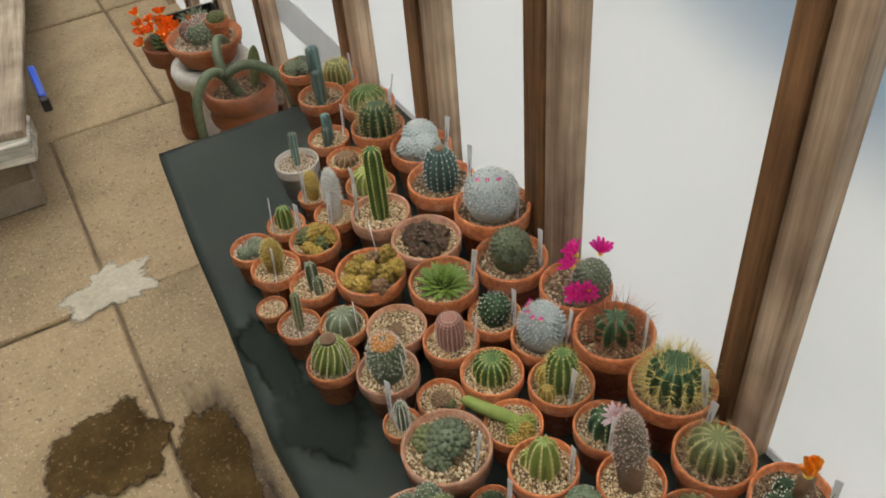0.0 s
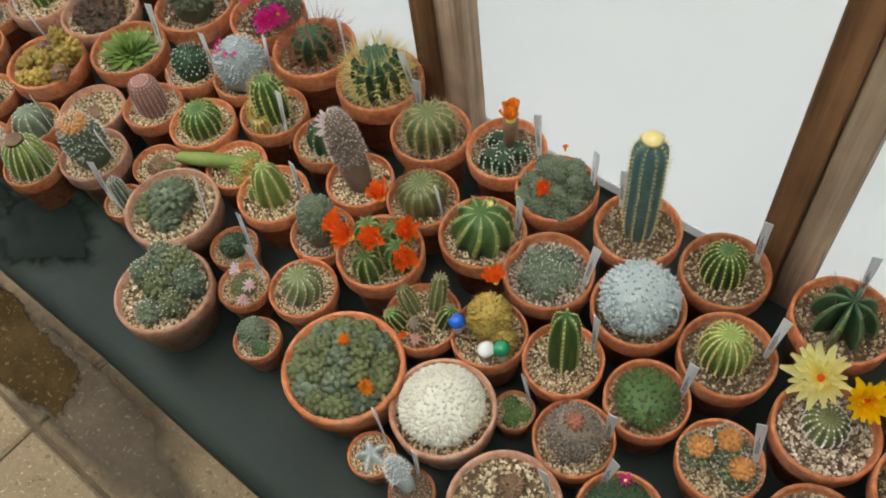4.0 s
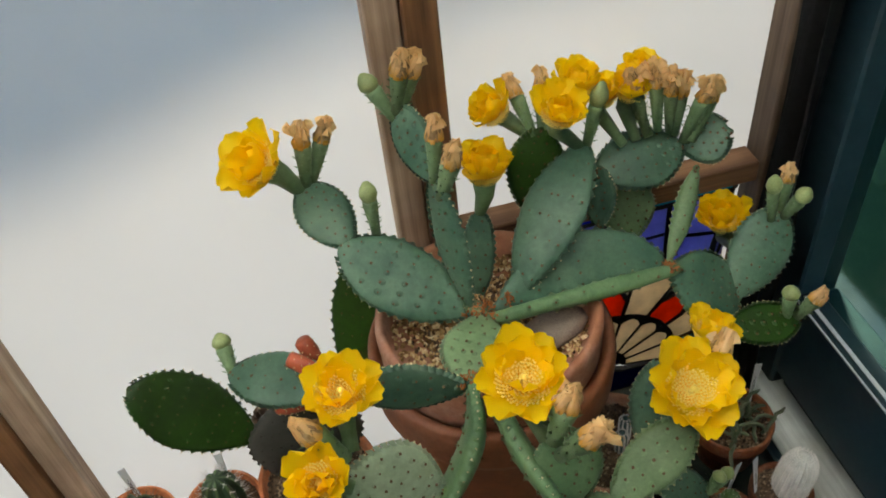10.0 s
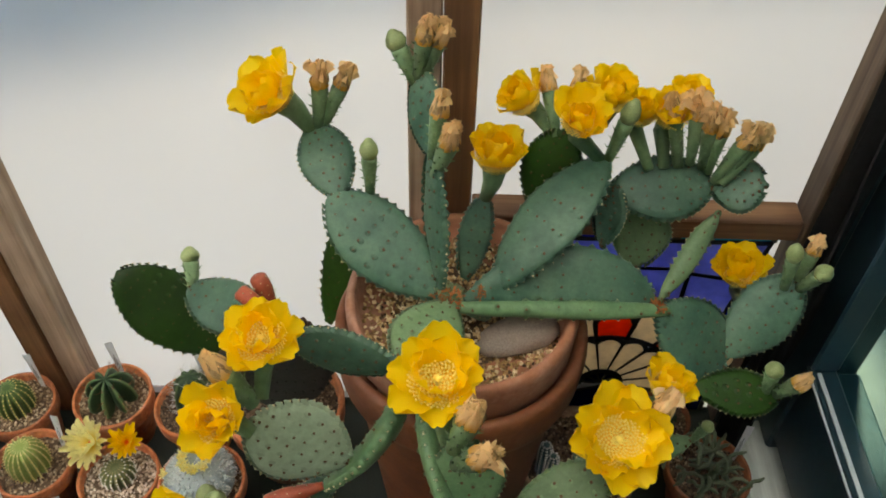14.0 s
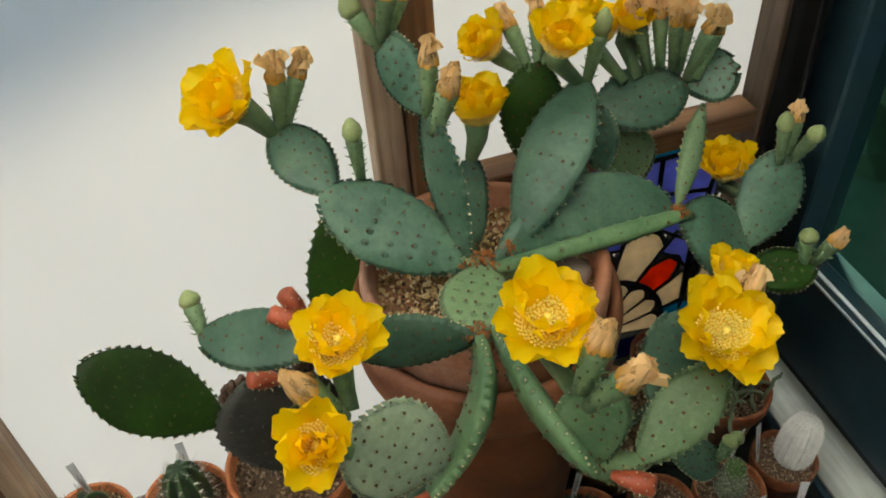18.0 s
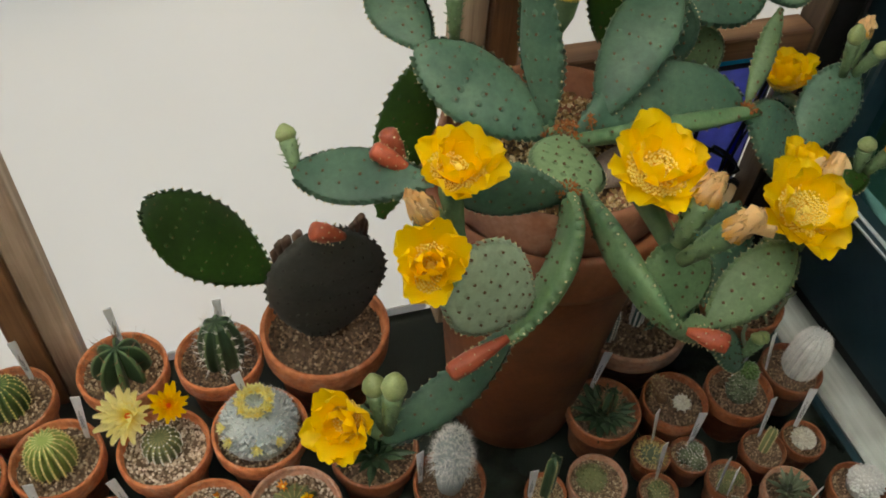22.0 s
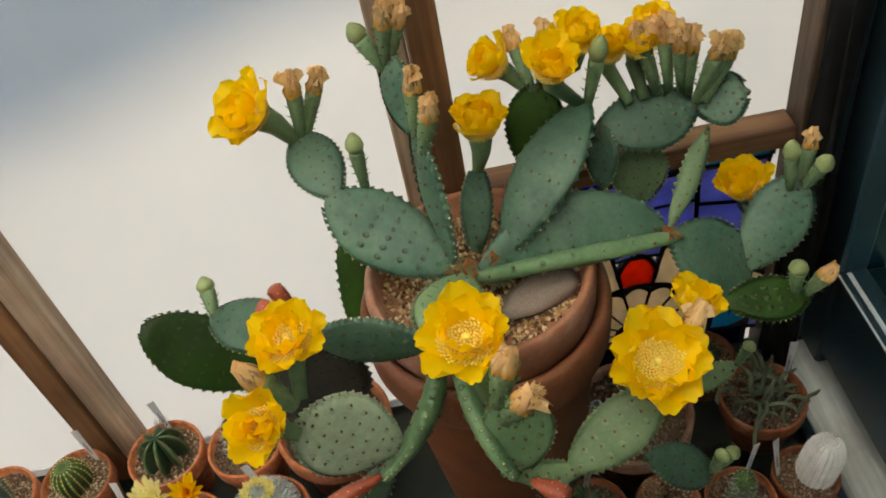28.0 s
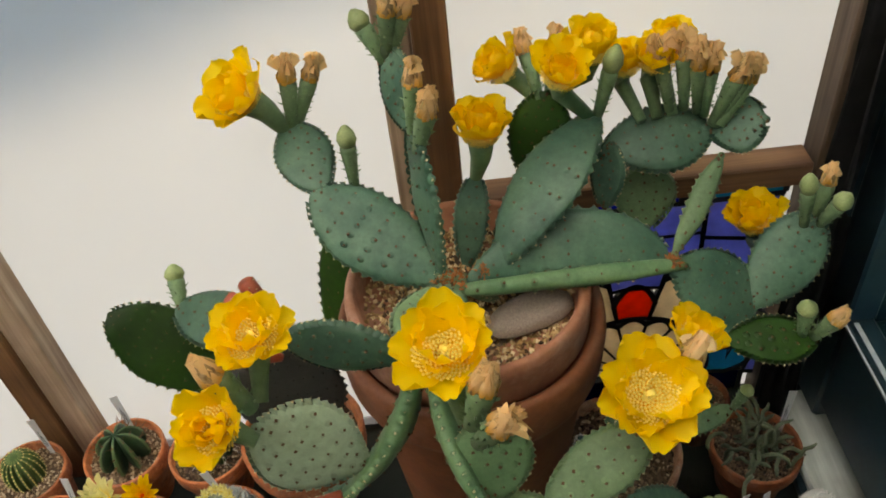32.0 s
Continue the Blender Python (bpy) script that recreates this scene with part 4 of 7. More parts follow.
bmesh.ops.solidify(bm, geom=bm.faces[:], thickness=0.003)
tagged(part("shade_cloth", bm, NET, None, "", True), "black shade cloth hanging in folds under the timber rail", "cloth")
bm = bmesh.new()
random.seed(8)
# grown to four metres only to keep sky light off the bench corner
for k in range(1050):
    c = Vector((2.6 + random.uniform(-0.3, 0.3), -4 + 8 * random.random(), random.uniform(-0.04, 4.0)))
    bmesh.ops.create_icosphere(bm, subdivisions=1, radius=random.uniform(0.10, 0.26), matrix=Matrix.Translation(c) @ Matrix.Diagonal((1, 1.2, 0.9, 1)))
for v in bm.verts:
    v.co += noise.noise_vector(v.co * 5) * 0.1
tagged(part("hedge", bm, HEDGE, None), "dark clipped hedge across the lawn", "hedge", "", "stuff")



# ---- prickly pears ----
def pad_shape(base, tip, width, facing, thick=0.16, bend=(0, 0, 0), n=22, seg=18, blunt=0.58):
    """A flattened egg-shaped joint from base to tip; bend moves its middle."""
    base, tip, bend = Vector(base), Vector(tip), Vector(bend)
    v, f, spots = [], [], []

    def centre(s):
        return base * (1 - s) + tip * s + bend * 4 * s * (1 - s)

    def outline(s):
        return 0.5 * width * (math.sin(math.pi * s ** 1.22) ** blunt if 0 < s < 1 else 0)

    for i in range(n + 1):
        s = 0.012 + 0.976 * (1 - math.cos(math.pi * i / n)) / 2
        d, a, b = frame_of(centre(s + 0.01) - centre(s - 0.01), facing)
        w = max(outline(s), 0.10 * width * (1 - s) if s < 0.2 else 0.0)
        t = thick * width * 0.5 * (0.45 + 0.55 * math.sin(math.pi * s)) * min(1, w / (0.2 * width))
        for j in range(seg):
            q = 2 * math.pi * j / seg
            c = math.cos(q)
            v.append(centre(s) + b * w * c + a * t * (abs(math.sin(q)) ** 0.8) * (1 if math.sin(q) >= 0 else -1))
        if 0 < i < n:
            across = max(1, round(2 * w / 0.0105))
            for k in range(across + 1):
                c = (k / across * 2 - 1) if across > 1 else 0
                h = t * math.sqrt(max(0, 1 - c * c))
                c2 = c + (0.5 / across if i % 4 == 1 and abs(c) < 0.95 else 0)
                if abs(c2) <= 1.001:
                    rim = abs(c2) > 0.96
                    if i % 2 == 0 and not rim:
                        continue
                    for sg in ((1,) if rim else (1, -1)):
                        spots.append((centre(s) + b * w * c2 + a * (0 if rim else t * (max(0, 1 - c2 * c2) ** 0.4)) * sg, (b * c2 * 1.0 + a * sg * (0.02 if rim else 1.0)), rim))
    for i in range(n):
        for j in range(seg):
            k = (j + 1) % seg
            f.append((i * seg + j, i * seg + k, i * seg + seg + k, i * seg + seg + j))
    v += [base, tip]
    for j in range(seg):
        k = (j + 1) % seg
        f.append((len(v) - 2, k, j))
        f.append((len(v) - 1, n * seg + j, n * seg + k))
    return v, f, spots


def pad(parent, base, tip, width, facing, skin, rng, bend=(0, 0, 0), thick=0.16, spine=None, length=0.0028, dots=None, blunt=0.58):
    v, f, spots = pad_shape(base, tip, width, facing, thick, bend, blunt=blunt)
    v = [q + noise.noise_vector(q * 26) * 0.0022 for q in v]
    knobs = []
    for q, d, rim in spots:
        d, a, b = frame_of(d)
        k, h = (0.0042, 0.0021) if rim else (0.0036, 0.0011)
        q = q - d * 0.0012
        knobs.append(([q + a * k, q + (a + b) * k * 0.7, q + b * k, q + (b - a) * k * 0.7, q - a * k, q - (a + b) * k * 0.7, q - b * k, q + (a - b) * k * 0.7, q + d * (h + 0.0012)], [(i, (i + 1) % 8, 8) for i in range(8)]))
    ob = put("pad", to_mesh("pad", v, f, skin), parent)
    tagged(put("tubercle", to_mesh("tubercle", *join(*knobs), skin), ob), "", "", "", "stuff")
    tufts, rims = [], []
    for q, d, rim in spots:
        d, a, b = frame_of(d)
        k = (0.0011 if rim else 0.0014) * rng.uniform(0.75, 1.25)
        q = q + d * (0.0012 if rim else 0.0005) + (a * rng.gauss(0, 0.0009) + b * rng.gauss(0, 0.0009)) * (0.4 if rim else 1)
        (rims if rim else tufts).append(([q + a * k, q + b * k, q - a * k, q - b * k, q + d * k * 1.3], [(0, 1, 4), (1, 2, 4), (2, 3, 4), (3, 0, 4)]))
    tagged(put("areole_dot", to_mesh("areole_dot", *join(*tufts), dots or AREOLE), ob), "", "", "", "stuff")
    tagged(put("spine_tuft", to_mesh("spine_tuft", *join(spikes([q[:2] for q in spots if q[2]], length, 0.00035, rng, 0.5, 3), spikes([q[:2] for q in spots if not q[2]], length * 0.45, 0.0003, rng, 0.6, 2), *rims), spine or SP_CREAM, False), ob), "", "", "", "stuff")
    return ob


def crumpled(vf, r, rng):
    """Pleat and crease a shape like a dried-up bloom."""
    out, seed = [], rng.uniform(0, 50)
    for q in vf[0]:
        q = Vector(q)
        a = math.atan2(q.y, q.x)
        k = 1 + 0.16 * math.sin(7 * a + 260 * q.z + seed) + 0.10 * math.sin(11 * a - seed)
        out.append(Vector((q.x * k, q.y * k, q.z)) + noise.noise_vector(q / r * 1.7 + Vector((seed, 0, 0))) * r * 0.20)
    return out, vf[1]


def bud(parent, base, tip, r, rng, kind="green"):
    """A bud or spent bloom on a knobbly green stalk; tip is the end of the head."""
    base, tip = Vector(base), Vector(tip)
    d = tip - base
    neck = base + d * 0.66
    st = put("bud_stalk", to_mesh("bud_stalk", *tube([base, base + d * 0.25, neck - d * 0.06, neck], [r * 0.50, r * 0.62, r * 0.85, r * 0.8], 10), PAD_PALE_LIT), parent)
    roots = []
    for k in range(26):
        a = k * 2.4
        s = 0.15 + 0.8 * k / 26
        dd, x, y = frame_of(d)
        o = x * math.cos(a) + y * math.sin(a)
        roots.append((base + d * 0.66 * s + o * r * (0.55 + 0.25 * s), o + dd * 0.7))
    tagged(put("bract_scale", to_mesh("bract_scale", *spikes(roots, r * 0.45, r * 0.11, rng, 0.2), PAD_PALE_LIT, False), st), "", "", "", "stuff")
    dd, x, y = frame_of(d)
    m = Matrix((x, y, dd)).transposed().to_4x4()
    m = Matrix.Translation(neck) @ m
    h = (d * 0.34).length
    if kind == "green":
        v, f = lathe([(0, -0.1 * h), (r * 0.75, 0), (r * 1.02, h * 0.3), (r * 0.85, h * 0.62), (r * 0.35, h * 0.92), (0, h)], 12)
        put("bud", to_mesh("bud", v, f, BUD), st, "pale green flower bud", m)
    else:
        head = put("spent_bloom", to_mesh("spent_bloom", *crumpled(lathe([(0, -0.1 * h), (r * 0.74, 0), (r * 0.72, h * 0.22), (r * 0.62, h * 0.45), (r * 0.5, h * 0.7), (r * 0.3, h * 0.88), (0, h * 0.84)], 22), r, rng), DRY), st, "withered tan flower head", m)
        me = petal_mesh(WITHER, 0.42, 0.2, 0.55)
        for k in range(24):
            s = h * rng.uniform(0.75, 1.20)
            put("petal", me, head, "", Matrix.Rotation(2.4 * k + rng.uniform(-0.3, 0.3), 4, "Z") @ Matrix.Translation((0, r * rng.uniform(0.60, 0.92), h * rng.uniform(-0.05, 0.12))) @ Matrix.Rotation(radians(rng.uniform(84, 122)), 4, "X") @ Matrix.Rotation(radians(rng.uniform(-35, 35)), 4, "Y") @ Matrix.Diagonal((s, s, s * 1.6, 1)))
    return st


def fruit(parent, base, tip, r, rng):
    base, tip = Vector(base), Vector(tip)
    d = tip - base
    ob = put("fruit", to_mesh("fruit", *tube([base, base + d * 0.2, base + d * 0.6, base + d * 0.92, base + d * 0.97], [r * 0.38, r * 0.6, r * 0.98, r * 0.92, r * 0.6], 12), FRUIT), parent, "ripening red prickly pear fruit")
    dd, x, y = frame_of(d)
    roots = [(base + d * (0.2 + 0.75 * k / 30) + (x * math.cos(k * 2.4) + y * math.sin(k * 2.4)) * r * 0.97, x * math.cos(k * 2.4) + y * math.sin(k * 2.4)) for k in range(30)]
    tagged(put("bristle_tuft", to_mesh("bristle_tuft", *spikes(roots, r * 0.22, r * 0.10, rng, 0.3), SP_CREAM, False), ob), "", "", "", "stuff")
    return ob


PX, PY = 0.712, 0.512


def L(x, y, z):
    return Vector((x - PX, y - PY, z))


pear = thing("prickly_pear_in_pot", (PX, PY, BT), "large prickly pear with yellow flowers in two stacked terracotta pots", "potted cactus")
rng = random.Random(42)
v, f = lathe([(0, 0.0), (0.073, 0.0), (0.077, 0.008), (0.107, 0.322), (0.109, 0.328), (0.119, 0.332), (0.1215, 0.341), (0.1235, 0.372), (0.122, 0.384), (0.1165, 0.389), (0.110, 0.384), (0.106, 0.364), (0.098, 0.312), (0, 0.312)], 56)
put("outer_pot", to_mesh("outer_pot", v, f, TERRA_OLD_SHADED), pear, "tall old terracotta pot")
v, f = lathe([(0, 0.314), (0.088, 0.314), (0.096, 0.366), (0.102, 0.376), (0.1085, 0.384), (0.110, 0.418), (0.1085, 0.426), (0.104, 0.429), (0.100, 0.425), (0.0965, 0.404), (0, 0.400)], 56)
put("inner_pot", to_mesh("inner_pot", v, f, TERRA_MID), pear, "terracotta pot set inside the taller one")
bed, stones = lathe([(0, 0.402), (0.096, 0.403)], 24), pebbles(3000, 0.094, 0.0030, rng)
me = to_mesh("gravel", *join(bed, ([q + Vector((0, 0, 0.404)) for q in stones[0]], stones[1])), SOIL, False)
me.materials.append(GRIT_GOLD)
me.polygons.foreach_set("material_index", [0] * len(bed[1]) + [1] * len(stones[1]))
put("gravel", me, pear, "golden brown grit")
v, f = lathe([(0, -0.5), (0.5, -0.42), (0.92, -0.12), (1.0, 0.1), (0.7, 0.42), (0, 0.5)], 18)
STONE = surface("grey_brown_stone", (0.12, 0.09, 0.07), (0.34, 0.28, 0.22), 30, 0.8, 0.3)
put("stone", to_mesh("stone", [Vector(q) + noise.noise_vector(Vector(q) * 1.3) * 0.25 for q in v], f, STONE), pear, "smooth grey stone on the grit", pose(0.050, -0.036, 0.411, 0, 0, 18) @ Matrix.Diagonal((0.042, 0.020, 0.018, 1)))

CAM = (0, -0.50, 0.86)
CTR, JCT, RJ = L(0.701, 0.479, 0.455), L(0.664, 0.394, 0.473), L(0.887, 0.492, 0.437)


def P(b, t, w, facing=CAM, skin=None, bend=(0, 0, 0), thick=0.20, blunt=0.58):
    return pad(pear, b, t, w, facing, skin or PAD, rng, bend, thick, blunt=blunt)


# the stem and the joints behind it
P(L(0.716, 0.540, 0.396), CTR, 0.068, CAM, PAD_PALE_LIT)
P(L(0.692, 0.490, 0.447), L(0.588, 0.556, 0.507), 0.070)
P(L(0.600, 0.553, 0.505), L(0.570, 0.622, 0.534), 0.050)
P(L(0.690, 0.494, 0.446), L(0.681, 0.545, 0.571), 0.046, (-0.9, -0.42, 0.1))
P(L(0.681, 0.543, 0.566), L(0.667, 0.617, 0.601), 0.042, (-0.8, -0.35, 0.5))
P(L(0.712, 0.546, 0.400), L(0.731, 0.594, 0.478), 0.031)
P(L(0.736, 0.496, 0.450), L(0.838, 0.592, 0.529), 0.060, (-0.45, -0.5, 0.75), None, (-0.004, -0.010, 0.010))
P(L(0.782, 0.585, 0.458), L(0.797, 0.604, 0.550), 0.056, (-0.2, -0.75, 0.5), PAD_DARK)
# the long joint to the side and all that it bears
P(L(0.712, 0.484, 0.450), L(0.886, 0.498, 0.440), 0.060, (0, -0.70, 0.70), None, (0, 0.018, 0.014))
# bulge added to stand for the bright lit edge of the joint above
P(L(0.692, 0.477, 0.450), L(0.900, 0.490, 0.437), 0.017, CAM, PAD_ARM_LIT, (0, 0, 0), 0.95, 0.26)
P(RJ, L(0.966, 0.482, 0.370), 0.076)
P(L(0.960, 0.485, 0.378), L(1.027, 0.531, 0.439), 0.058)
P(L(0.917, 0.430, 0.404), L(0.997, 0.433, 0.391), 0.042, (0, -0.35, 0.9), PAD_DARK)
P(L(0.842, 0.583, 0.494), L(0.942, 0.593, 0.500), 0.064)
P(L(0.940, 0.592, 0.496), L(0.984, 0.578, 0.516), 0.052)
P(L(0.888, 0.496, 0.438), L(0.943, 0.562, 0.494), 0.019, CAM, PAD_PALE_LIT, (0, 0, 0), 0.6)
P(L(0.886, 0.574, 0.400), L(0.889, 0.599, 0.462), 0.056, CAM, PAD_PALE_LIT)
P(L(0.842, 0.556, 0.450), L(0.850, 0.584, 0.503), 0.036, (-0.7, -0.5, 0.4))
# the drooping front
P(CTR, JCT, 0.062, (0.05, -0.35, 1), PAD_PALE_LIT)
P(JCT, L(0.572, 0.405, 0.496), 0.046, (0, -1, 0.12), None, (0, 0, 0), 0.28)
P(L(0.566, 0.412, 0.492), L(0.471, 0.478, 0.464), 0.047, (0.1, -0.45, 0.9), PAD)
P(JCT, L(0.603, 0.335, 0.393), 0.048, (-0.9, 0.30, 0.25), PAD_ARM_LIT, (0.017, -0.006, 0.006), 0.40, 0.26)
P(L(0.622, 0.339, 0.421), L(0.552, 0.336, 0.482), 0.072, (0.06, -0.80, 0.50), PAD_TOPLIT)
P(L(0.608, 0.338, 0.399), L(0.500, 0.312, 0.326), 0.036, (0.1, -0.7, 0.7), PAD, (0.008, 0, -0.010), 0.3, 0.40)
P(L(0.680, 0.396, 0.470), L(0.707, 0.287, 0.434), 0.046, (0.9, 0.25, 0.25), PAD_ARM_LIT, (-0.006, -0.010, 0.004), 0.40, 0.26)
P(L(0.711, 0.291, 0.430), L(0.718, 0.322, 0.487), 0.054, CAM, PAD_ARM_LIT)
P(L(0.698, 0.289, 0.440), L(0.758, 0.296, 0.406), 0.020, CAM, PAD_PALE_LIT, (0, 0, -0.004), 0.6)
P(L(0.746, 0.294, 0.411), L(0.828, 0.325, 0.447), 0.044, (-0.2, -0.5, 0.85), PAD_PALE_LIT)
P(L(0.828, 0.386, 0.306), L(0.858, 0.430, 0.388), 0.052)
P(L(0.832, 0.372, 0.272), L(0.908, 0.386, 0.188), 0.044, (0.3, -0.5, 0.8))
P(L(0.870, 0.436, 0.262), L(0.968, 0.484, 0.226), 0.024, CAM, PAD_PALE_LIT)
P(L(0.845, 0.470, 0.150), L(0.838, 0.400, 0.318), 0.034, CAM, PAD)


def F(x, y, z, d, r, n=8, whorls=3, open_=24, root=None):
    b = put("flower_tube", to_mesh("flower_tube", *tube([L(*root) if root else L(x, y, z) - Vector(d).normalized() * r * 1.25, L(x, y, z) - Vector(d).normalized() * r * 0.6, L(x, y, z) - Vector(d).normalized() * r * 0.12], [r * 0.16, r * 0.26, r * 0.33], 10), PAD_PALE_LIT), pear)
    return flower(b, L(x, y, z) - Vector(d).normalized() * r * 0.12, d, r, YELLOW, rng, n, whorls, 0.70, 0.34, 0.0, STAMEN, open_, "flower", 0.66, 240)


F(0.564, 0.366, 0.541, (0.05, -0.22, 0.95), 0.034, 8, 2, 22, (0.562, 0.345, 0.500))
F(0.536, 0.324, 0.505, (-0.10, -0.55, 0.80), 0.033, 7, 2, 34, (0.556, 0.328, 0.480))
F(0.691, 0.337, 0.540, (0.0, -0.30, 0.95), 0.038, 8, 2, 18, (0.700, 0.312, 0.498))
F(0.826, 0.334, 0.474, (0.05, -0.42, 0.88), 0.039, 9, 2, 8, (0.822, 0.322, 0.436))
F(0.876, 0.395, 0.452, (0.20, 0.05, 0.95), 0.029, 8, 2, 26, (0.830, 0.330, 0.438))
F(0.541, 0.618, 0.568, (-0.55, -0.25, 0.80), 0.040, 9, 2, 24, (0.568, 0.618, 0.530))
F(0.738, 0.593, 0.518, (0.05, 0.05, 1), 0.036, 9, 2, 32, (0.731, 0.593, 0.474))
F(0.991, 0.572, 0.396, (-0.20, -0.05, 1), 0.036, 9, 2, 30, (0.984, 0.514, 0.404))
F(0.478, 0.326, 0.340, (-0.50, -0.55, 0.65), 0.035, 8, 2, 30, (0.502, 0.314, 0.328))
for x, y, z, d, r, root in ((0.766, 0.635, 0.556, (-0.6, -0.2, 0.75), 0.028, (0.792, 0.604, 0.540)), (0.806, 0.576, 0.580, (0, -0.35, 0.9), 0.029, (0.836, 0.592, 0.524)), (0.836, 0.612, 0.576, (0.1, -0.1, 1), 0.028, (0.800, 0.606, 0.545)), (0.870, 0.630, 0.547, (0, -0.1, 1), 0.026, (0.880, 0.594, 0.515)), (0.894, 0.620, 0.555, (0.1, -0.3, 0.9), 0.028, (0.894, 0.596, 0.515)), (0.909, 0.635, 0.558, (0.2, 0, 1), 0.026, (0.908, 0.598, 0.515))):
    F(x, y, z, d, r * 1.12, 8, 2, 36, root)


RUST = mat("rust_brown_wool", (0.34, 0.12, 0.03), 0.95)
for q, r in ((CTR, 0.013), (JCT, 0.011), (RJ, 0.008), (L(0.691, 0.491, 0.448), 0.010), (L(0.726, 0.492, 0.452), 0.010)):
    tufts = []
    for k in range(46):
        d = Vector((rng.gauss(0, 1), rng.gauss(0, 1), abs(rng.gauss(0, 1)) + 0.2)).normalized()
        tufts.append((q + d * r * rng.uniform(0.4, 1.0), d))
    tagged(put("joint_wool", to_mesh("joint_wool", *spikes(tufts, 0.0035, 0.0011, rng, 0.9, 3), RUST, False), pear, "rust-brown wool at a joint"), "", "", "", "stuff")


def B(c, base, r=0.0085, kind="green"):
    """A bud by the middle of its head and the foot of its stalk."""
    c, base = L(*c), L(*base)
    bud(pear, base, c + (c - base) * 0.2, r, rng, kind)


B((0.625, 0.572, 0.551), (0.625, 0.563, 0.504), 0.0085)
B((0.580, 0.624, 0.590), (0.573, 0.620, 0.530), 0.0095, "dry")
B((0.601, 0.631, 0.584), (0.578, 0.623, 0.532), 0.0090, "dry")
B((0.675, 0.602, 0.652), (0.667, 0.613, 0.596), 0.0105, "dry")
B((0.686, 0.604, 0.648), (0.670, 0.613, 0.596), 0.0095, "dry")
B((0.646, 0.627, 0.626), (0.665, 0.612, 0.590), 0.0095, "green")
B((0.687, 0.549, 0.618), (0.681, 0.544, 0.566), 0.0085, "dry")
B((0.697, 0.528, 0.603), (0.684, 0.537, 0.552), 0.0105, "dry")
B((1.035, 0.543, 0.473), (1.023, 0.530, 0.433), 0.0085, "dry")
B((1.036, 0.514, 0.469), (1.025, 0.525, 0.431), 0.0085)
B((1.008, 0.526, 0.482), (1.012, 0.524, 0.434), 0.0080)
B((0.985, 0.438, 0.426), (0.985, 0.435, 0.394), 0.0085)
B((1.007, 0.425, 0.426), (0.993, 0.432, 0.394), 0.0090, "dry")
B((0.783, 0.640, 0.578), (0.792, 0.604, 0.542), 0.0088, "dry")
B((0.812, 0.640, 0.580), (0.800, 0.605, 0.545), 0.0088, "dry")
B((0.852, 0.592, 0.584), (0.839, 0.590, 0.526), 0.0088)
B((0.894, 0.613, 0.574), (0.906, 0.600, 0.518), 0.0085, "dry")
B((0.914, 0.607, 0.579), (0.918, 0.600, 0.518), 0.0085, "dry")
B((0.923, 0.592, 0.577), (0.929, 0.597, 0.516), 0.0085, "dry")
B((0.934, 0.592, 0.572), (0.935, 0.596, 0.512), 0.0085, "dry")
B((0.959, 0.588, 0.563), (0.942, 0.592, 0.504), 0.0090, "dry")
B((0.968, 0.596, 0.556), (0.944, 0.590, 0.504), 0.0090, "dry")
B((0.977, 0.604, 0.548), (0.947, 0.586, 0.506), 0.0090, "dry")
B((0.715, 0.307, 0.551), (0.703, 0.306, 0.503), 0.0120, "dry")
B((0.724, 0.277, 0.546), (0.706, 0.300, 0.492), 0.0110, "dry")
B((0.862, 0.356, 0.488), (0.830, 0.326, 0.442), 0.0115, "dry")
B((0.534, 0.346, 0.540), (0.556, 0.342, 0.498), 0.0120, "dry")
B((0.513, 0.321, 0.385), (0.506, 0.314, 0.332), 0.0100)
B((0.500, 0.334, 0.372), (0.504, 0.318, 0.332), 0.0095)
B((0.471, 0.502, 0.484), (0.475, 0.479, 0.460), 0.0085)
B((0.918, 0.388, 0.218), (0.906, 0.385, 0.194), 0.0080)
B((0.932, 0.394, 0.208), (0.908, 0.387, 0.190), 0.0080)
B((0.980, 0.488, 0.250), (0.966, 0.483, 0.228), 0.0075)
fruit(pear, L(0.601, 0.327, 0.404), L(0.552, 0.318, 0.386), 0.0082, rng)
fruit(pear, L(0.718, 0.282, 0.432), L(0.742, 0.262, 0.433), 0.0082, rng)
fruit(pear, L(0.553, 0.448, 0.474), L(0.540, 0.459, 0.508), 0.0078, rng)
fruit(pear, L(0.556, 0.432, 0.484), L(0.526, 0.446, 0.504), 0.0074, rng)

# the smaller, darker prickly pear
MX, MY = 0.499, 0.588
mp = potted(MX, MY, 0.150, 0.122, "dark corky prickly pear with broad green pads", "potted_cactus", TERRA, "plain", GRIT_DARK, None, 0.4, True)


def M(x, y, z):
    return Vector((x - MX, y - MY, z))


r2 = random.Random(9)
pad(mp.ob, M(0.498, 0.590, 0.095), M(0.507, 0.560, 0.310), 0.130, (0.05, -0.75, 0.65), PAD_CORK, r2, thick=0.2, spine=CORK_DOT, length=0.0012, dots=CORK_DOT)
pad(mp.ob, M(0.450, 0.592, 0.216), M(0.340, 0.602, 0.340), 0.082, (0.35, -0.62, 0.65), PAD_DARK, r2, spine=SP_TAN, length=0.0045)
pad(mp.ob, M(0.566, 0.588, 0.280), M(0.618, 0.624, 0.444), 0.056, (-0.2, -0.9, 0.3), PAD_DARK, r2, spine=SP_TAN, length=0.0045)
fruit(mp.ob, M(0.520, 0.546, 0.308), M(0.488, 0.542, 0.328), 0.0105, r2)
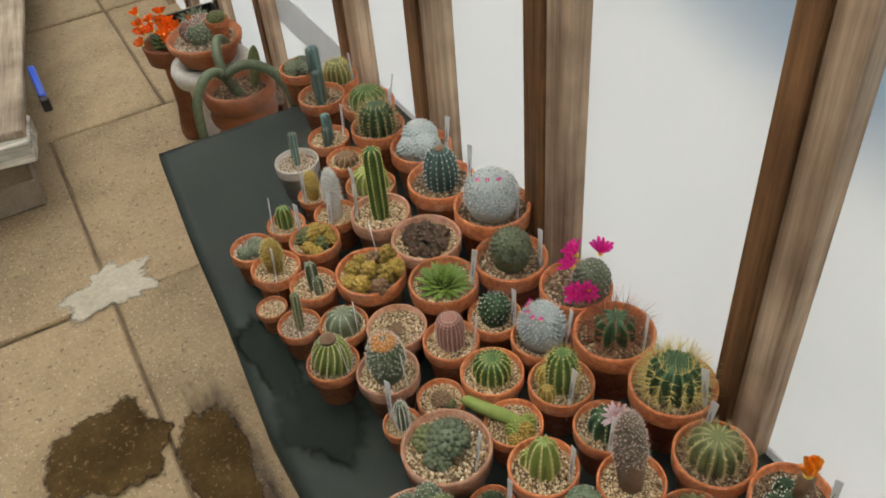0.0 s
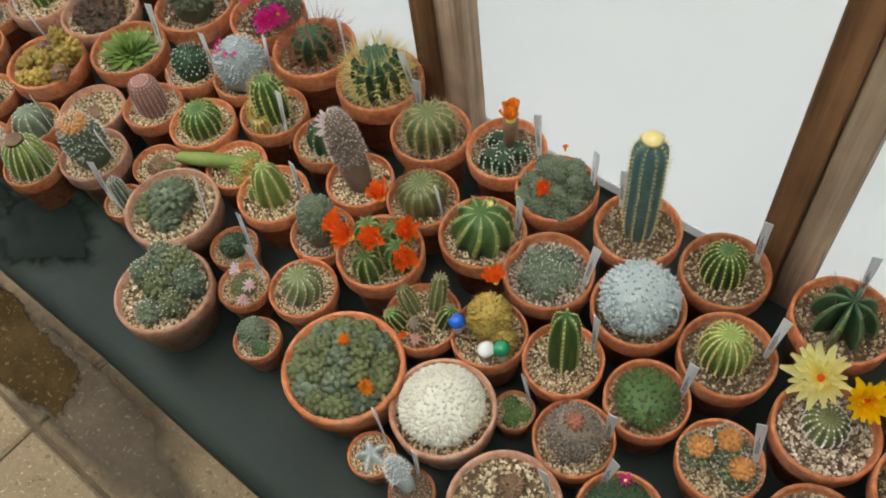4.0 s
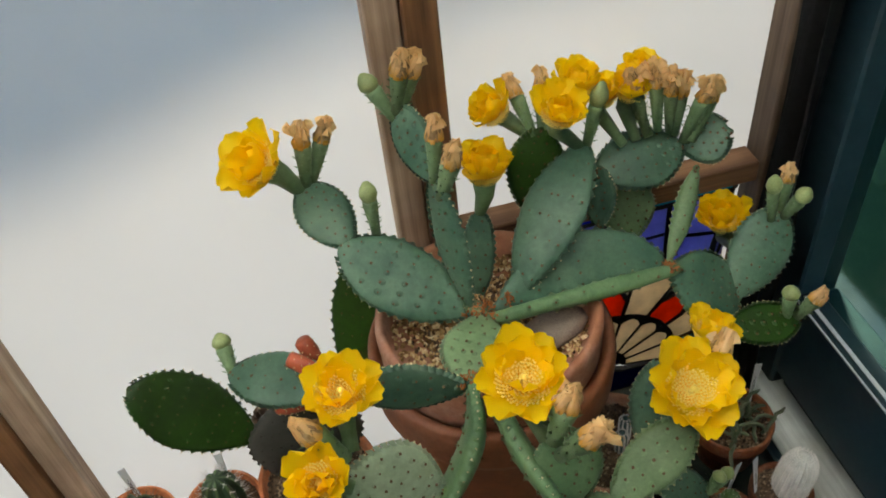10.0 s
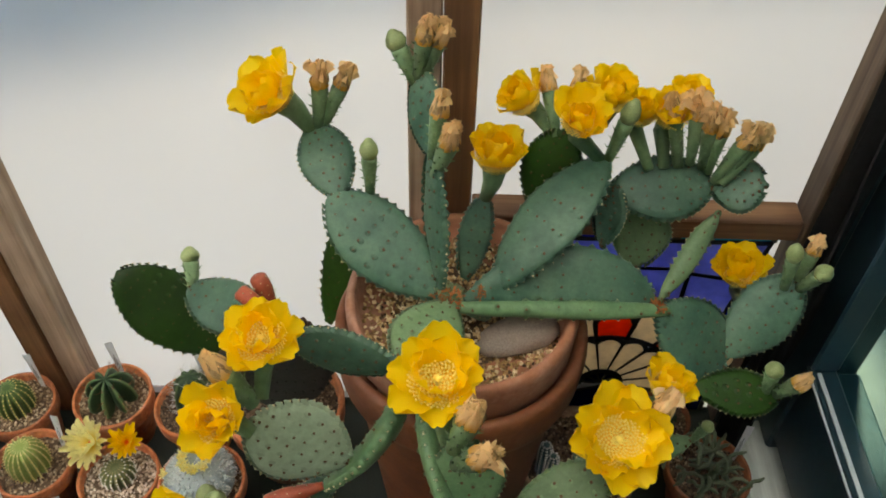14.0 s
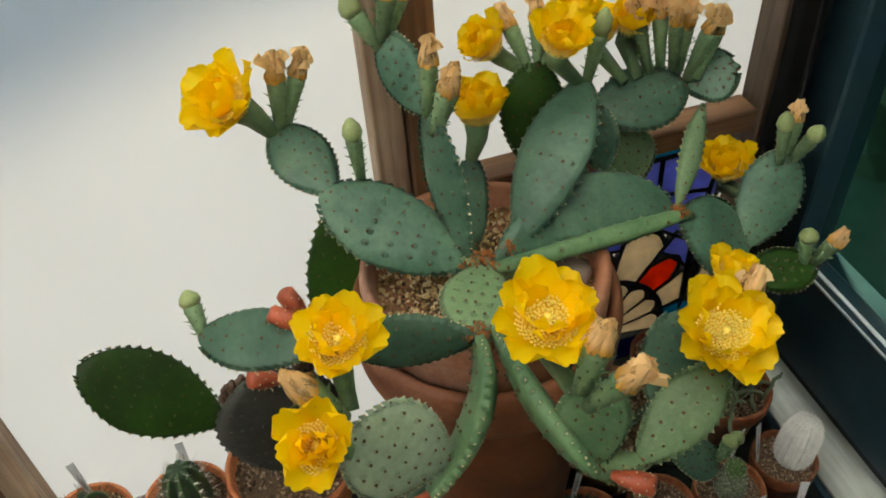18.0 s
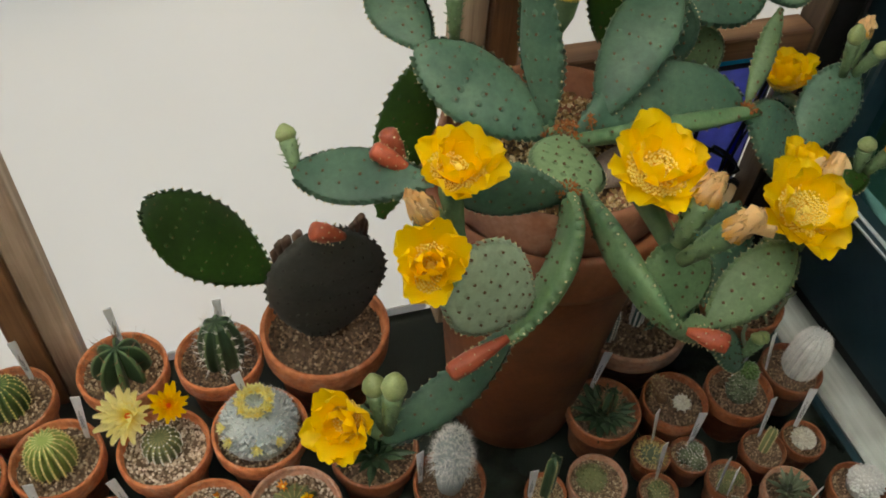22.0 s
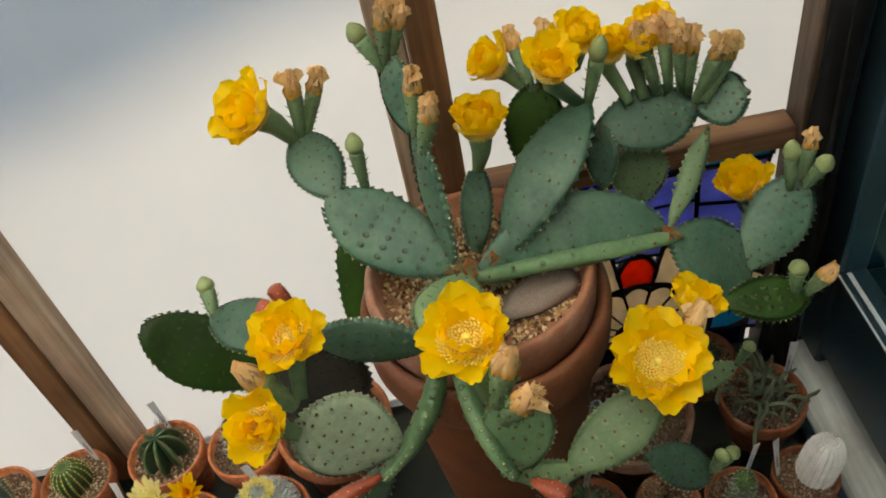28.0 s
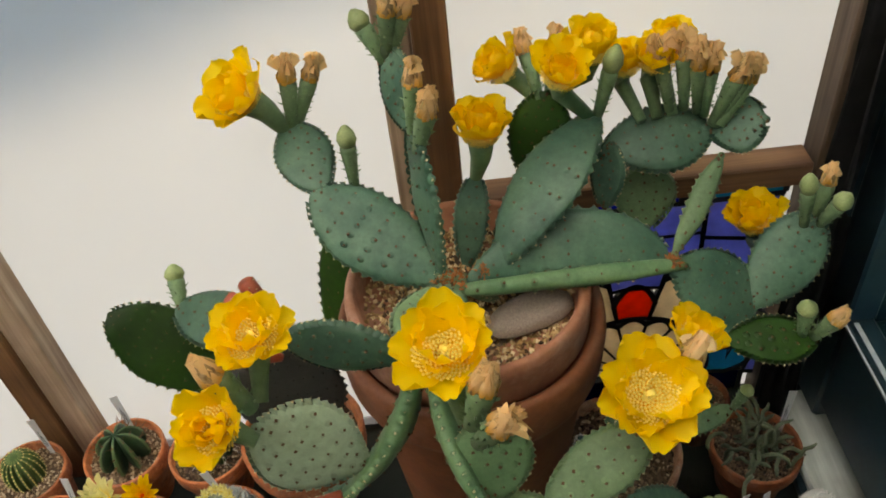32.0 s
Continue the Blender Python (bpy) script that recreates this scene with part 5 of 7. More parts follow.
for q in ((0.455, 0.590, 0.254), (0.460, 0.588, 0.266), (0.467, 0.583, 0.276), (0.478, 0.576, 0.288), (0.534, 0.568, 0.296), (0.541, 0.572, 0.300), (0.545, 0.578, 0.286)):
    put("knob", to_mesh("knob", *tube([M(*q) - Vector((0, 0, 0.018)), M(*q), M(*q) + Vector((0.002, -0.002, 0.008))], [0.004, 0.0062, 0.0034], 8), UMBER), mp.ob, "dry corky fruit stub")


# ---- potted cacti on the bench ----
p = potted(-1.405, 0.526, 0.089, 0.080, "grey twiggy succulent clump in a terracotta pot", grit=GRIT_MIX)
bumpy(p, .16, .3, GREY, 40, .07, SP_TAN, .03, 2, 0, 0)
bumpy(p, .16, .3, GREY, 40, .07, SP_TAN, .03, 2, 0.22, 0.1)
bumpy(p, .16, .3, GREY, 40, .07, SP_TAN, .03, 2, -0.2, 0.12)
bumpy(p, .16, .3, GREY, 40, .07, SP_TAN, .03, 2, 0.08, -0.22)
bumpy(p, .16, .3, GREY, 40, .07, SP_TAN, .03, 2, -0.15, -0.16)
p = potted(-1.328, 0.578, 0.084, 0.075, "small golden-spined barrel cactus in a terracotta pot", tag=40, grit=GRIT_MIX)
ribbed(p, .33, 0.632, 16, OLIVE, .14, SP_GOLD, 10, .09, 5)
p = potted(-1.265, 0.515, 0.095, 0.086, "tall blue columnar cactus in a terracotta pot", grit=GRIT_MIX)
ribbed(p, .14, 1.3, 6, BLUE, .3, SP_BROWN, 22, .05, 2, dome=.15, dx=-.1)
ribbed(p, .11, .85, 6, BLUE, .3, SP_BROWN, 16, .05, 2, dome=.2, dx=.14, dy=-.08)
p = potted(-1.140, 0.472, 0.080, 0.072, "blue columnar cactus pair in a terracotta pot", tag=100)
ribbed(p, .13, .8, 6, BLUE, .3, SP_BROWN, 14, .05, 2, dome=.25, lean=8, az=160)
ribbed(p, .10, .55, 6, BLUE, .3, SP_BROWN, 12, .05, 2, dome=.25, dx=.15, dy=-.1)
p = potted(-1.193, 0.582, 0.105, 0.084, "green ribbed globe with small flowers in a terracotta pot", tag=60, grit=GRIT_MIX)
ribbed(p, .34, .42, 14, GREEN, .18, SP_TAN, 8, .05, 3)
p = potted(-1.092, 0.554, 0.102, 0.092, "dark green ribbed barrel cactus with pale spines", tag=120, grit=GRIT_MIX)
ribbed(p, .33, 0.632, 14, DARK, .22, SP_TAN, 9, .12, 6)
p = potted(-0.976, 0.583, 0.112, 0.101, "pale blue-grey cushion cactus in a wide pot", tag=60, grit=GRIT_MIX)
bumpy(p, .28, 0.525, SILVER, 150, .05, SP_WHITE, .012, 2, -.1, .05)
bumpy(p, .24, 0.45, SILVER, 110, .05, SP_WHITE, .012, 2, .2, -.02)
bumpy(p, .2, 0.375, SILVER, 90, .05, SP_WHITE, .012, 2, .02, -.2)
p = potted(-0.866, 0.562, 0.116, 0.104, "pale silvery ribbed globe cactus in a terracotta pot", tag=70, grit=GRIT_MIX)
ribbed(p, .25, 0.702, 16, BLUE, .28, SP_WHITE, 8, .03, 3, dome=.6, crown=(BROWN, .3))
p = potted(-0.752, 0.590, 0.124, 0.112, "round grey-blue white-spined ball cactus with tiny pink flowers", tag=20, grit=GRIT_MIX)
bumpy(p, .35, 0.667, SILVER, 260, .045, SP_WHITE, .05, 4)
flower(p.ob, Vector((0.12 * p.d, -0.12 * p.d, p.top + 0.609 * p.d)), (0, -.2, 1), 0.045 * p.d, MAGENTA, p.rng, 7, 1, 0.35, 0.3, 0.5, None, 30, 'flower', 0.34)
flower(p.ob, Vector((0.2 * p.d, 0.0 * p.d, p.top + 0.609 * p.d)), (0, -.2, 1), 0.045 * p.d, MAGENTA, p.rng, 7, 1, 0.35, 0.3, 0.5, None, 30, 'flower', 0.34)
flower(p.ob, Vector((0.05 * p.d, -0.22 * p.d, p.top + 0.609 * p.d)), (0, -.2, 1), 0.045 * p.d, MAGENTA, p.rng, 7, 1, 0.35, 0.3, 0.5, None, 30, 'flower', 0.34)
p = potted(-1.103, 0.391, 0.081, 0.073, "slim blue finger cactus in a small white pot", material=WHITE_POT, grit=GRIT_GREY)
ribbed(p, .09, .9, 7, BLUE, .2, SP_TAN, 18, .03, 2, dome=.15, lean=6, az=150)
p = potted(-1.064, 0.472, 0.074, 0.067, "brownish barrel cactus in a terracotta pot")
ribbed(p, .3, .3, 12, BROWN, .15, SP_TAN, 7, .05, 3)
p = potted(-1.020, 0.384, 0.055, 0.050, "golden-spined column cactus in a small pot", tag=-60)
bumpy(p, .22, 1.15, GOLD, 260, .07, SP_GOLD, .07, 4)
p = potted(-0.931, 0.390, 0.075, 0.067, "white woolly column cactus in a small pot", tag=-40)
bumpy(p, .18, 1.44, WHITE, 300, .055, SP_WHITE, .06, 4)
p = potted(-0.953, 0.469, 0.088, 0.079, "yellow-green ribbed globe cactus in a terracotta pot", tag=-70)
ribbed(p, .36, .55, 14, LIME, .2, SP_GOLD, 9, .06, 3)
p = potted(-0.864, 0.444, 0.100, 0.090, "tall ribbed green column cactus in a white-rimmed pot", material=TERRA_PALE, tag=-120)
ribbed(p, .16, 1.5, 8, GREEN, .3, SP_GOLD, 20, .02, 3, dome=.2)
p = potted(-0.964, 0.311, 0.066, 0.059, "short dark green column cactus in a pale gritty pot", tag=-80)
ribbed(p, .2, .75, 8, GREEN, .25, SP_TAN, 12, .04, 2, dome=.4)
ribbed(p, .12, .4, 8, GREEN, .25, SP_TAN, 8, .04, 2, dome=.4, dx=-.2, dy=-.1)
p = potted(-0.880, 0.330, 0.084, 0.075, "branching golden-green clump cactus in a terracotta pot", tag=200)
bumpy(p, .10, 0.42, GOLD, 26, .09, None, .05, 3, 0, 0)
bumpy(p, .10, 0.3, OLIVE, 26, .09, None, .05, 3, 0.2, 0.08)
bumpy(p, .10, 0.34, GOLD, 26, .09, None, .05, 3, -0.2, 0.12)
bumpy(p, .10, 0.24, GOLD, 26, .09, None, .05, 3, 0.14, -0.18)
bumpy(p, .10, 0.28, OLIVE, 26, .09, None, .05, 3, -0.14, -0.18)
bumpy(p, .10, 0.4, GOLD, 26, .09, None, .05, 3, 0.02, 0.24)
bumpy(p, .10, 0.2, GOLD, 26, .09, None, .05, 3, 0.3, -0.1)
bumpy(p, .10, 0.2, OLIVE, 26, .09, None, .05, 3, -0.3, -0.04)
bumpy(p, .10, 0.3, GOLD, 26, .09, None, .05, 3, 0.22, 0.24)
p = potted(-0.765, 0.475, 0.112, 0.090, "dark brown crinkled succulent in a lime-bloomed pot", material=TERRA_PALE)
bumpy(p, .09, 0.2, UMBER, 24, .09, SP_BROWN, .04, 3, 0, 0)
bumpy(p, .09, 0.16, UMBER, 24, .09, SP_BROWN, .04, 3, 0.18, 0.1)
bumpy(p, .09, 0.18, UMBER, 24, .09, SP_BROWN, .04, 3, -0.2, 0.1)
bumpy(p, .09, 0.14, UMBER, 24, .09, SP_BROWN, .04, 3, 0.1, -0.2)
bumpy(p, .09, 0.17, UMBER, 24, .09, SP_BROWN, .04, 3, -0.14, -0.18)
bumpy(p, .09, 0.2, UMBER, 24, .09, SP_BROWN, .04, 3, 0.02, 0.22)
bumpy(p, .09, 0.12, UMBER, 24, .09, SP_BROWN, .04, 3, 0.26, -0.08)
bumpy(p, .09, 0.13, UMBER, 24, .09, SP_BROWN, .04, 3, -0.28, -0.06)
rosette(p, DARK, .26, 26, .4, .05)
p = potted(-0.931, 0.239, 0.072, 0.065, "small silvery clump cactus in a pale gritty pot", grit=GRIT_GREY)
bumpy(p, .16, .26, GREY, 50, .06, SP_WHITE, .03, 3, 0.05, 0)
bumpy(p, .16, .26, GREY, 50, .06, SP_WHITE, .03, 3, 0.22, 0.12)
bumpy(p, .16, .26, GREY, 50, .06, SP_WHITE, .03, 3, -0.12, 0.12)
bumpy(p, .16, .26, GREY, 50, .06, SP_WHITE, .03, 3, 0.05, -0.2)
p = potted(-0.858, 0.253, 0.079, 0.071, "yellow-spined column cactus in a terracotta pot", tag=-20)
bumpy(p, .19, .85, GOLD, 200, .06, SP_GOLD, .05, 4, -.05, 0)
p = potted(-0.791, 0.289, 0.075, 0.068, "grey-green spotted column cacti in a terracotta pot")
ribbed(p, .13, .8, 5, GREY, .3, SP_WHITE, 9, .02, 3, dome=.3)
ribbed(p, .11, .5, 5, GREY, .3, SP_WHITE, 7, .02, 3, dome=.3, dx=.2, dy=.02)
p = potted(-0.743, 0.366, 0.108, 0.092, "tangled golden-brown branching succulent in a terracotta pot", tag=140)
bumpy(p, .08, 0.3, GOLD, 22, .09, None, .05, 3, 0, 0, 0, 0)
bumpy(p, .08, 0.4, GOLD, 22, .09, None, .05, 3, 0.2, 0.1, 15, 30)
bumpy(p, .08, 0.2, BROWN, 22, .09, None, .05, 3, -0.2, 0.14, 30, 150)
bumpy(p, .08, 0.3, GOLD, 22, .09, None, .05, 3, 0.16, -0.16, 25, 300)
bumpy(p, .08, 0.22, GOLD, 22, .09, None, .05, 3, -0.16, -0.14, 30, 220)
bumpy(p, .08, 0.5, GOLD, 22, .09, None, .05, 3, 0.02, 0.25, 6, 90)
bumpy(p, .08, 0.34, BROWN, 22, .09, None, .05, 3, 0.3, -0.04, 30, 0)
bumpy(p, .08, 0.16, GOLD, 22, .09, None, .05, 3, -0.3, 0, 30, 180)
bumpy(p, .08, 0.2, GOLD, 22, .09, None, .05, 3, 0, -0.28, 30, 270)
bumpy(p, .08, 0.42, GOLD, 22, .09, None, .05, 3, 0.22, 0.26, 10, 50)
p = potted(-0.662, 0.447, 0.105, 0.094, "bright green rosette of pointed leaves in a terracotta pot", tag=60)
rosette(p, FRESH, .36, 60, .36, .055)
p = potted(-0.642, 0.553, 0.112, 0.101, "grey-green globe cactus with brown spines in a terracotta pot", tag=45, grit=GRIT_MIX)
bumpy(p, .27, 0.598, GREY, 120, .065, SP_BROWN, .06, 4)
p = potted(-0.579, 0.483, 0.079, 0.071, "dark round cactus dotted with white wool tufts", tag=30)
bumpy(p, .29, 0.624, DARK, 90, .07, SP_WHITE, .035, 9)
p = potted(-0.545, 0.601, 0.106, 0.095, "small grey cactus with magenta flowers in a terracotta pot", grit=GRIT_MIX)
bumpy(p, .25, 0.648, GREY, 120, .05, SP_WHITE, .03, 3, .18, .12)
flower(p.ob, Vector((-0.16 * p.d, 0.1 * p.d, p.top + 0.486 * p.d)), (-.5, -.3, .8), 0.19 * p.d, MAGENTA, p.rng, 11, 2, 0.4, 0.3, 0.5, None, 30, 'flower', 0.34)
flower(p.ob, Vector((-0.06 * p.d, -0.02 * p.d, p.top + 0.405 * p.d)), (-.4, -.6, .7), 0.19 * p.d, MAGENTA, p.rng, 11, 2, 0.4, 0.3, 0.5, None, 30, 'flower', 0.34)
flower(p.ob, Vector((0.3 * p.d, -0.2 * p.d, p.top + 0.324 * p.d)), (.3, -.8, .5), 0.19 * p.d, MAGENTA, p.rng, 11, 2, 0.4, 0.3, 0.5, None, 30, 'flower', 0.34)
flower(p.ob, Vector((0.4 * p.d, -0.1 * p.d, p.top + 0.378 * p.d)), (.6, -.5, .6), 0.19 * p.d, MAGENTA, p.rng, 11, 2, 0.4, 0.3, 0.5, None, 30, 'flower', 0.34)
flower(p.ob, Vector((0.16 * p.d, 0.26 * p.d, p.top + 0.675 * p.d)), (0, .1, 1), 0.19 * p.d, MAGENTA, p.rng, 11, 2, 0.4, 0.3, 0.5, None, 30, 'flower', 0.34)
p = potted(-0.805, 0.220, 0.049, 0.044, "small terracotta pot with bare grit")
p = potted(-0.735, 0.239, 0.065, 0.058, "thin leaning blue-green column cactus in a small pot", grit=GRIT_GREY)
ribbed(p, .11, 1.1, 8, GREY, .2, SP_TAN, 18, .03, 2, dome=.15, lean=7, az=140, dx=.02)
p = potted(-0.691, 0.293, 0.074, 0.067, "dull grey-green round cactus in a terracotta pot", tag=20)
ribbed(p, .36, .5, 10, GREY, .12, SP_WHITE, 6, .02, 2, dome=.7)
p = potted(-0.632, 0.249, 0.075, 0.067, "yellow-striped swirled barrel cactus with a brown crown", tag=20)
ribbed(p, .38, 0.805, 16, LIME, .28, SP_WHITE, 9, .02, 2, dome=.75, swirl=.5, crown=(BROWN, .42))
p = potted(-0.639, 0.354, 0.089, 0.071, "wide pale pot of grit with a sunken cactus", material=TERRA_PALE, kind='shallow')
bumpy(p, .13, .08, BROWN, 30, .05)
p = potted(-0.571, 0.405, 0.081, 0.073, "pinkish brown cylindrical cactus with fine comb spines", tag=45)
ribbed(p, .25, 0.78, 20, PINKB, .1, SP_PINK, 14, .012, 3, dome=.4)
p = potted(-0.503, 0.512, 0.087, 0.078, "round white-spined cactus ringed with pink flowers", tag=35, grit=GRIT_MIX)
bumpy(p, .38, 0.828, SILVER, 250, .05, SP_WHITE, .035, 5)
flower(p.ob, Vector((-0.23 * p.d, -0.06 * p.d, p.top + 0.713 * p.d)), (0, -.2, 1), 0.065 * p.d, MAGENTA, p.rng, 7, 1, 0.35, 0.3, 0.5, None, 30, 'flower', 0.34)
flower(p.ob, Vector((-0.17 * p.d, -0.17 * p.d, p.top + 0.713 * p.d)), (0, -.2, 1), 0.065 * p.d, MAGENTA, p.rng, 7, 1, 0.35, 0.3, 0.5, None, 30, 'flower', 0.34)
flower(p.ob, Vector((-0.05 * p.d, -0.23 * p.d, p.top + 0.713 * p.d)), (0, -.2, 1), 0.065 * p.d, MAGENTA, p.rng, 7, 1, 0.35, 0.3, 0.5, None, 30, 'flower', 0.34)
flower(p.ob, Vector((0.09 * p.d, -0.22 * p.d, p.top + 0.713 * p.d)), (0, -.2, 1), 0.065 * p.d, MAGENTA, p.rng, 7, 1, 0.35, 0.3, 0.5, None, 30, 'flower', 0.34)
flower(p.ob, Vector((0.19 * p.d, -0.15 * p.d, p.top + 0.713 * p.d)), (0, -.2, 1), 0.065 * p.d, MAGENTA, p.rng, 7, 1, 0.35, 0.3, 0.5, None, 30, 'flower', 0.34)
p = potted(-0.439, 0.586, 0.112, 0.101, "dark cactus with long curved red spines in a terracotta pot", tag=20, grit=GRIT_MIX)
ribbed(p, .26, .42, 10, DARK, .28, SP_RED, 6, .3, 5, thick=.0006)
p = potted(-0.568, 0.304, 0.088, 0.075, "white-spined column cactus flushed with peach at the top", material=TERRA_PALE, tag=20)
bumpy(p, .28, 0.936, GREY, 200, .055, SP_WHITE, .05, 4)
bumpy(p, .19, .2, WOOL, 60, .05, SP_PINK, .05, 5).location.z += .70 * p.d
p = potted(-0.490, 0.422, 0.087, 0.074, "small green barrel cactus with yellow spines")
ribbed(p, .3, 0.494, 16, GREEN, .16, SP_GOLD, 8, .05, 3)
p = potted(-0.421, 0.486, 0.088, 0.080, "ribbed olive barrel cactus with yellowing offsets", tag=-20)
ribbed(p, .24, 0.864, 12, GREEN, .2, SP_GOLD, 10, .08, 5)
ribbed(p, .14, 0.351, 9, GOLD, .2, SP_GOLD, 6, .05, 3, dx=-.22, dy=-.14)
ribbed(p, .13, 0.297, 9, GOLD, .2, SP_GOLD, 6, .05, 3, dx=.05, dy=-.3)
p = potted(-0.329, 0.592, 0.112, 0.100, "green barrel cactus with long golden spines in a terracotta pot", tag=20, grit=GRIT_MIX)
ribbed(p, .31, 0.552, 14, DARK, .2, SP_GOLD, 7, .2, 8, thick=.0005)
p = potted(-0.500, 0.287, 0.053, 0.047, "small grey column cacti in a terracotta pot", tag=200)
ribbed(p, .17, 1.1, 10, GREY, .15, SP_WHITE, 14, .06, 4, dome=.4, dx=.05)
ribbed(p, .13, 0.65, 10, GREY, .15, SP_WHITE, 10, .06, 4, dome=.4, dx=-.18)
p = potted(-0.500, 0.347, 0.066, 0.059, "tiny shrivelled brown cactus in a terracotta pot")
bumpy(p, .2, .22, BROWN, 60, .06, SP_TAN, .06, 3)
bumpy(p, .1, .16, OLIVE, 30, .06, SP_TAN, .04, 2, .2, .1)
p = potted(-0.411, 0.404, 0.078, 0.063, "long yellow-green fallen stem cactus in a terracotta pot")
put('stem', to_mesh('stem', *tube([Vector(q) * p.d for q in ((.28, .2, .05), (.08, .05, .14), (-.18, -.15, .22), (-.45, -.36, .28), (-.64, -.50, .33), (-.70, -.55, .34))], [.09 * p.d, .11 * p.d, .12 * p.d, .12 * p.d, .10 * p.d, .05 * p.d], 12), LIME), p.ob, '', pose(0, 0, p.top))
bumpy(p, .13, .3, LIME, 40, .07, SP_GOLD, .03, 2, .12, -.06)
bumpy(p, .12, .34, GOLD, 40, .07, SP_GOLD, .03, 2, .28, .05)
bumpy(p, .1, .24, LIME, 40, .07, SP_GOLD, .03, 2, .1, .22)
bumpy(p, .1, .24, GOLD, 40, .07, SP_GOLD, .03, 2, .3, -.16)
p = potted(-0.336, 0.493, 0.083, 0.075, "dark green globe cactus with a pale pink open flower", tag=-30)
ribbed(p, .28, 0.5, 9, DARK, .2, SP_WHITE, 6, .03, 4)
flower(p.ob, Vector((0.2 * p.d, 0.05 * p.d, p.top + 0.525 * p.d)), (.2, -.5, .8), 0.26 * p.d, PINK, p.rng, 14, 2, 0.3, 0.3, 0.5, None, 30, 'flower', 0.34)
p = potted(-0.258, 0.470, 0.083, 0.075, "leaning taupe column cactus thick with pale spines")
bumpy(p, .22, 1.51, TAUPE, 330, .055, SP_PINK, .05, 4, lean=10, az=170)
p = potted(-0.228, 0.568, 0.099, 0.089, "dark ribbed cactus with soft grey spines in a terracotta pot", tag=150, grit=GRIT_MIX)
ribbed(p, .33, 0.528, 13, OLIVE, .22, SP_TAN, 8, .09, 6)
p = potted(-0.415, 0.308, 0.116, 0.081, "lumpy grey-green globe cactus in a wide lime-bloomed pot", material=TERRA_PALE, kind='shallow', tag=20)
bumpy(p, .21, .3, GREY, 60, .085, SP_TAN, .015, 2, -.05, .05)
bumpy(p, .14, .18, OLIVE, 36, .08, SP_TAN, .015, 2, -.2, -.12)
bumpy(p, .12, .16, GREY, 36, .08, SP_TAN, .015, 2, .06, -.14)
p = potted(-0.330, 0.394, 0.088, 0.075, "lime-green ribbed cactus tapering to the top", tag=30)
ribbed(p, .24, 0.783, 8, LIME, .25, SP_GOLD, 8, .03, 3, dome=.85)
ribbed(p, .13, 0.297, 7, LIME, .25, SP_GOLD, 6, .03, 3, dx=-.22, dy=-.1)
p = potted(-0.249, 0.392, 0.077, 0.065, "grey egg-shaped cactus with a lattice of bumps", tag=20, grit=GRIT_GREY)
bumpy(p, .28, 1.01, GREY, 190, .07, SP_WHITE, .015, 2)
p = potted(-0.178, 0.492, 0.086, 0.077, "brown-spined barrel cactus in a terracotta pot", tag=-10)
ribbed(p, .33, 0.525, 15, OLIVE, .15, SP_BROWN, 9, .09, 5)
p = potted(-0.137, 0.599, 0.097, 0.088, "small dark cactus bearing an amber flower on a tall tube", tag=30, grit=GRIT_MIX)
ribbed(p, .13, 0.253, 8, DARK, .2, SP_WHITE, 5, .03, 3, dx=0, dy=-0.05)
ribbed(p, .13, 0.253, 8, DARK, .2, SP_WHITE, 5, .03, 3, dx=0.16, dy=0.05)
ribbed(p, .13, 0.253, 8, DARK, .2, SP_WHITE, 5, .03, 3, dx=-0.16, dy=0.05)
ribbed(p, .13, 0.253, 8, DARK, .2, SP_WHITE, 5, .03, 3, dx=0.1, dy=-0.2)
ribbed(p, .13, 0.253, 8, DARK, .2, SP_WHITE, 5, .03, 3, dx=-0.08, dy=-0.22)
put('flower_tube', to_mesh('flower_tube', *tube([Vector((.02, .02, .1)) * p.d, Vector((.04, .06, .58)) * p.d], [.06 * p.d, .1 * p.d], 10), BROWN), p.ob, '', pose(0, 0, p.top))
flower(p.ob, Vector((0.04 * p.d, 0.06 * p.d, p.top + 0.598 * p.d)), (0, 0, 1), 0.25 * p.d, AMBER, p.rng, 12, 2, 0.45, 0.5, 0.3, None, 45, 'flower', 0.34)
p = potted(-0.338, 0.226, 0.113, 0.074, "cluster of grey-green warty globes in a lime-bloomed bowl", material=TERRA_PALE, kind='shallow')
bumpy(p, 0.115, 0.46, GREY, 60, .07, SP_WHITE, .02, 5, -0.18, 0.22)
bumpy(p, 0.12, 0.506, OLIVE, 60, .07, SP_WHITE, .02, 5, 0.05, 0.28)
bumpy(p, 0.115, 0.437, GREY, 60, .07, SP_WHITE, .02, 5, 0.25, 0.19)
bumpy(p, 0.14, 0.391, OLIVE, 60, .07, SP_WHITE, .02, 5, 0.02, 0.0)
bumpy(p, 0.105, 0.345, GREY, 60, .07, SP_WHITE, .02, 5, -0.24, 0.0)
bumpy(p, 0.105, 0.322, OLIVE, 60, .07, SP_WHITE, .02, 5, 0.26, -0.06)
bumpy(p, 0.095, 0.207, GREY, 60, .07, SP_WHITE, .02, 5, 0.08, -0.25)
p = potted(-0.329, 0.320, 0.059, 0.053, "dark small cactus behind its label in a small pot", tag=20)
bumpy(p, .26, .45, DARK, 90, .07, SP_BROWN, .05, 3)
p = potted(-0.279, 0.289, 0.061, 0.055, "small olive cactus with pale pink flowers", tag=70)
bumpy(p, .24, .3, OLIVE, 80, .06, SP_TAN, .04, 3)
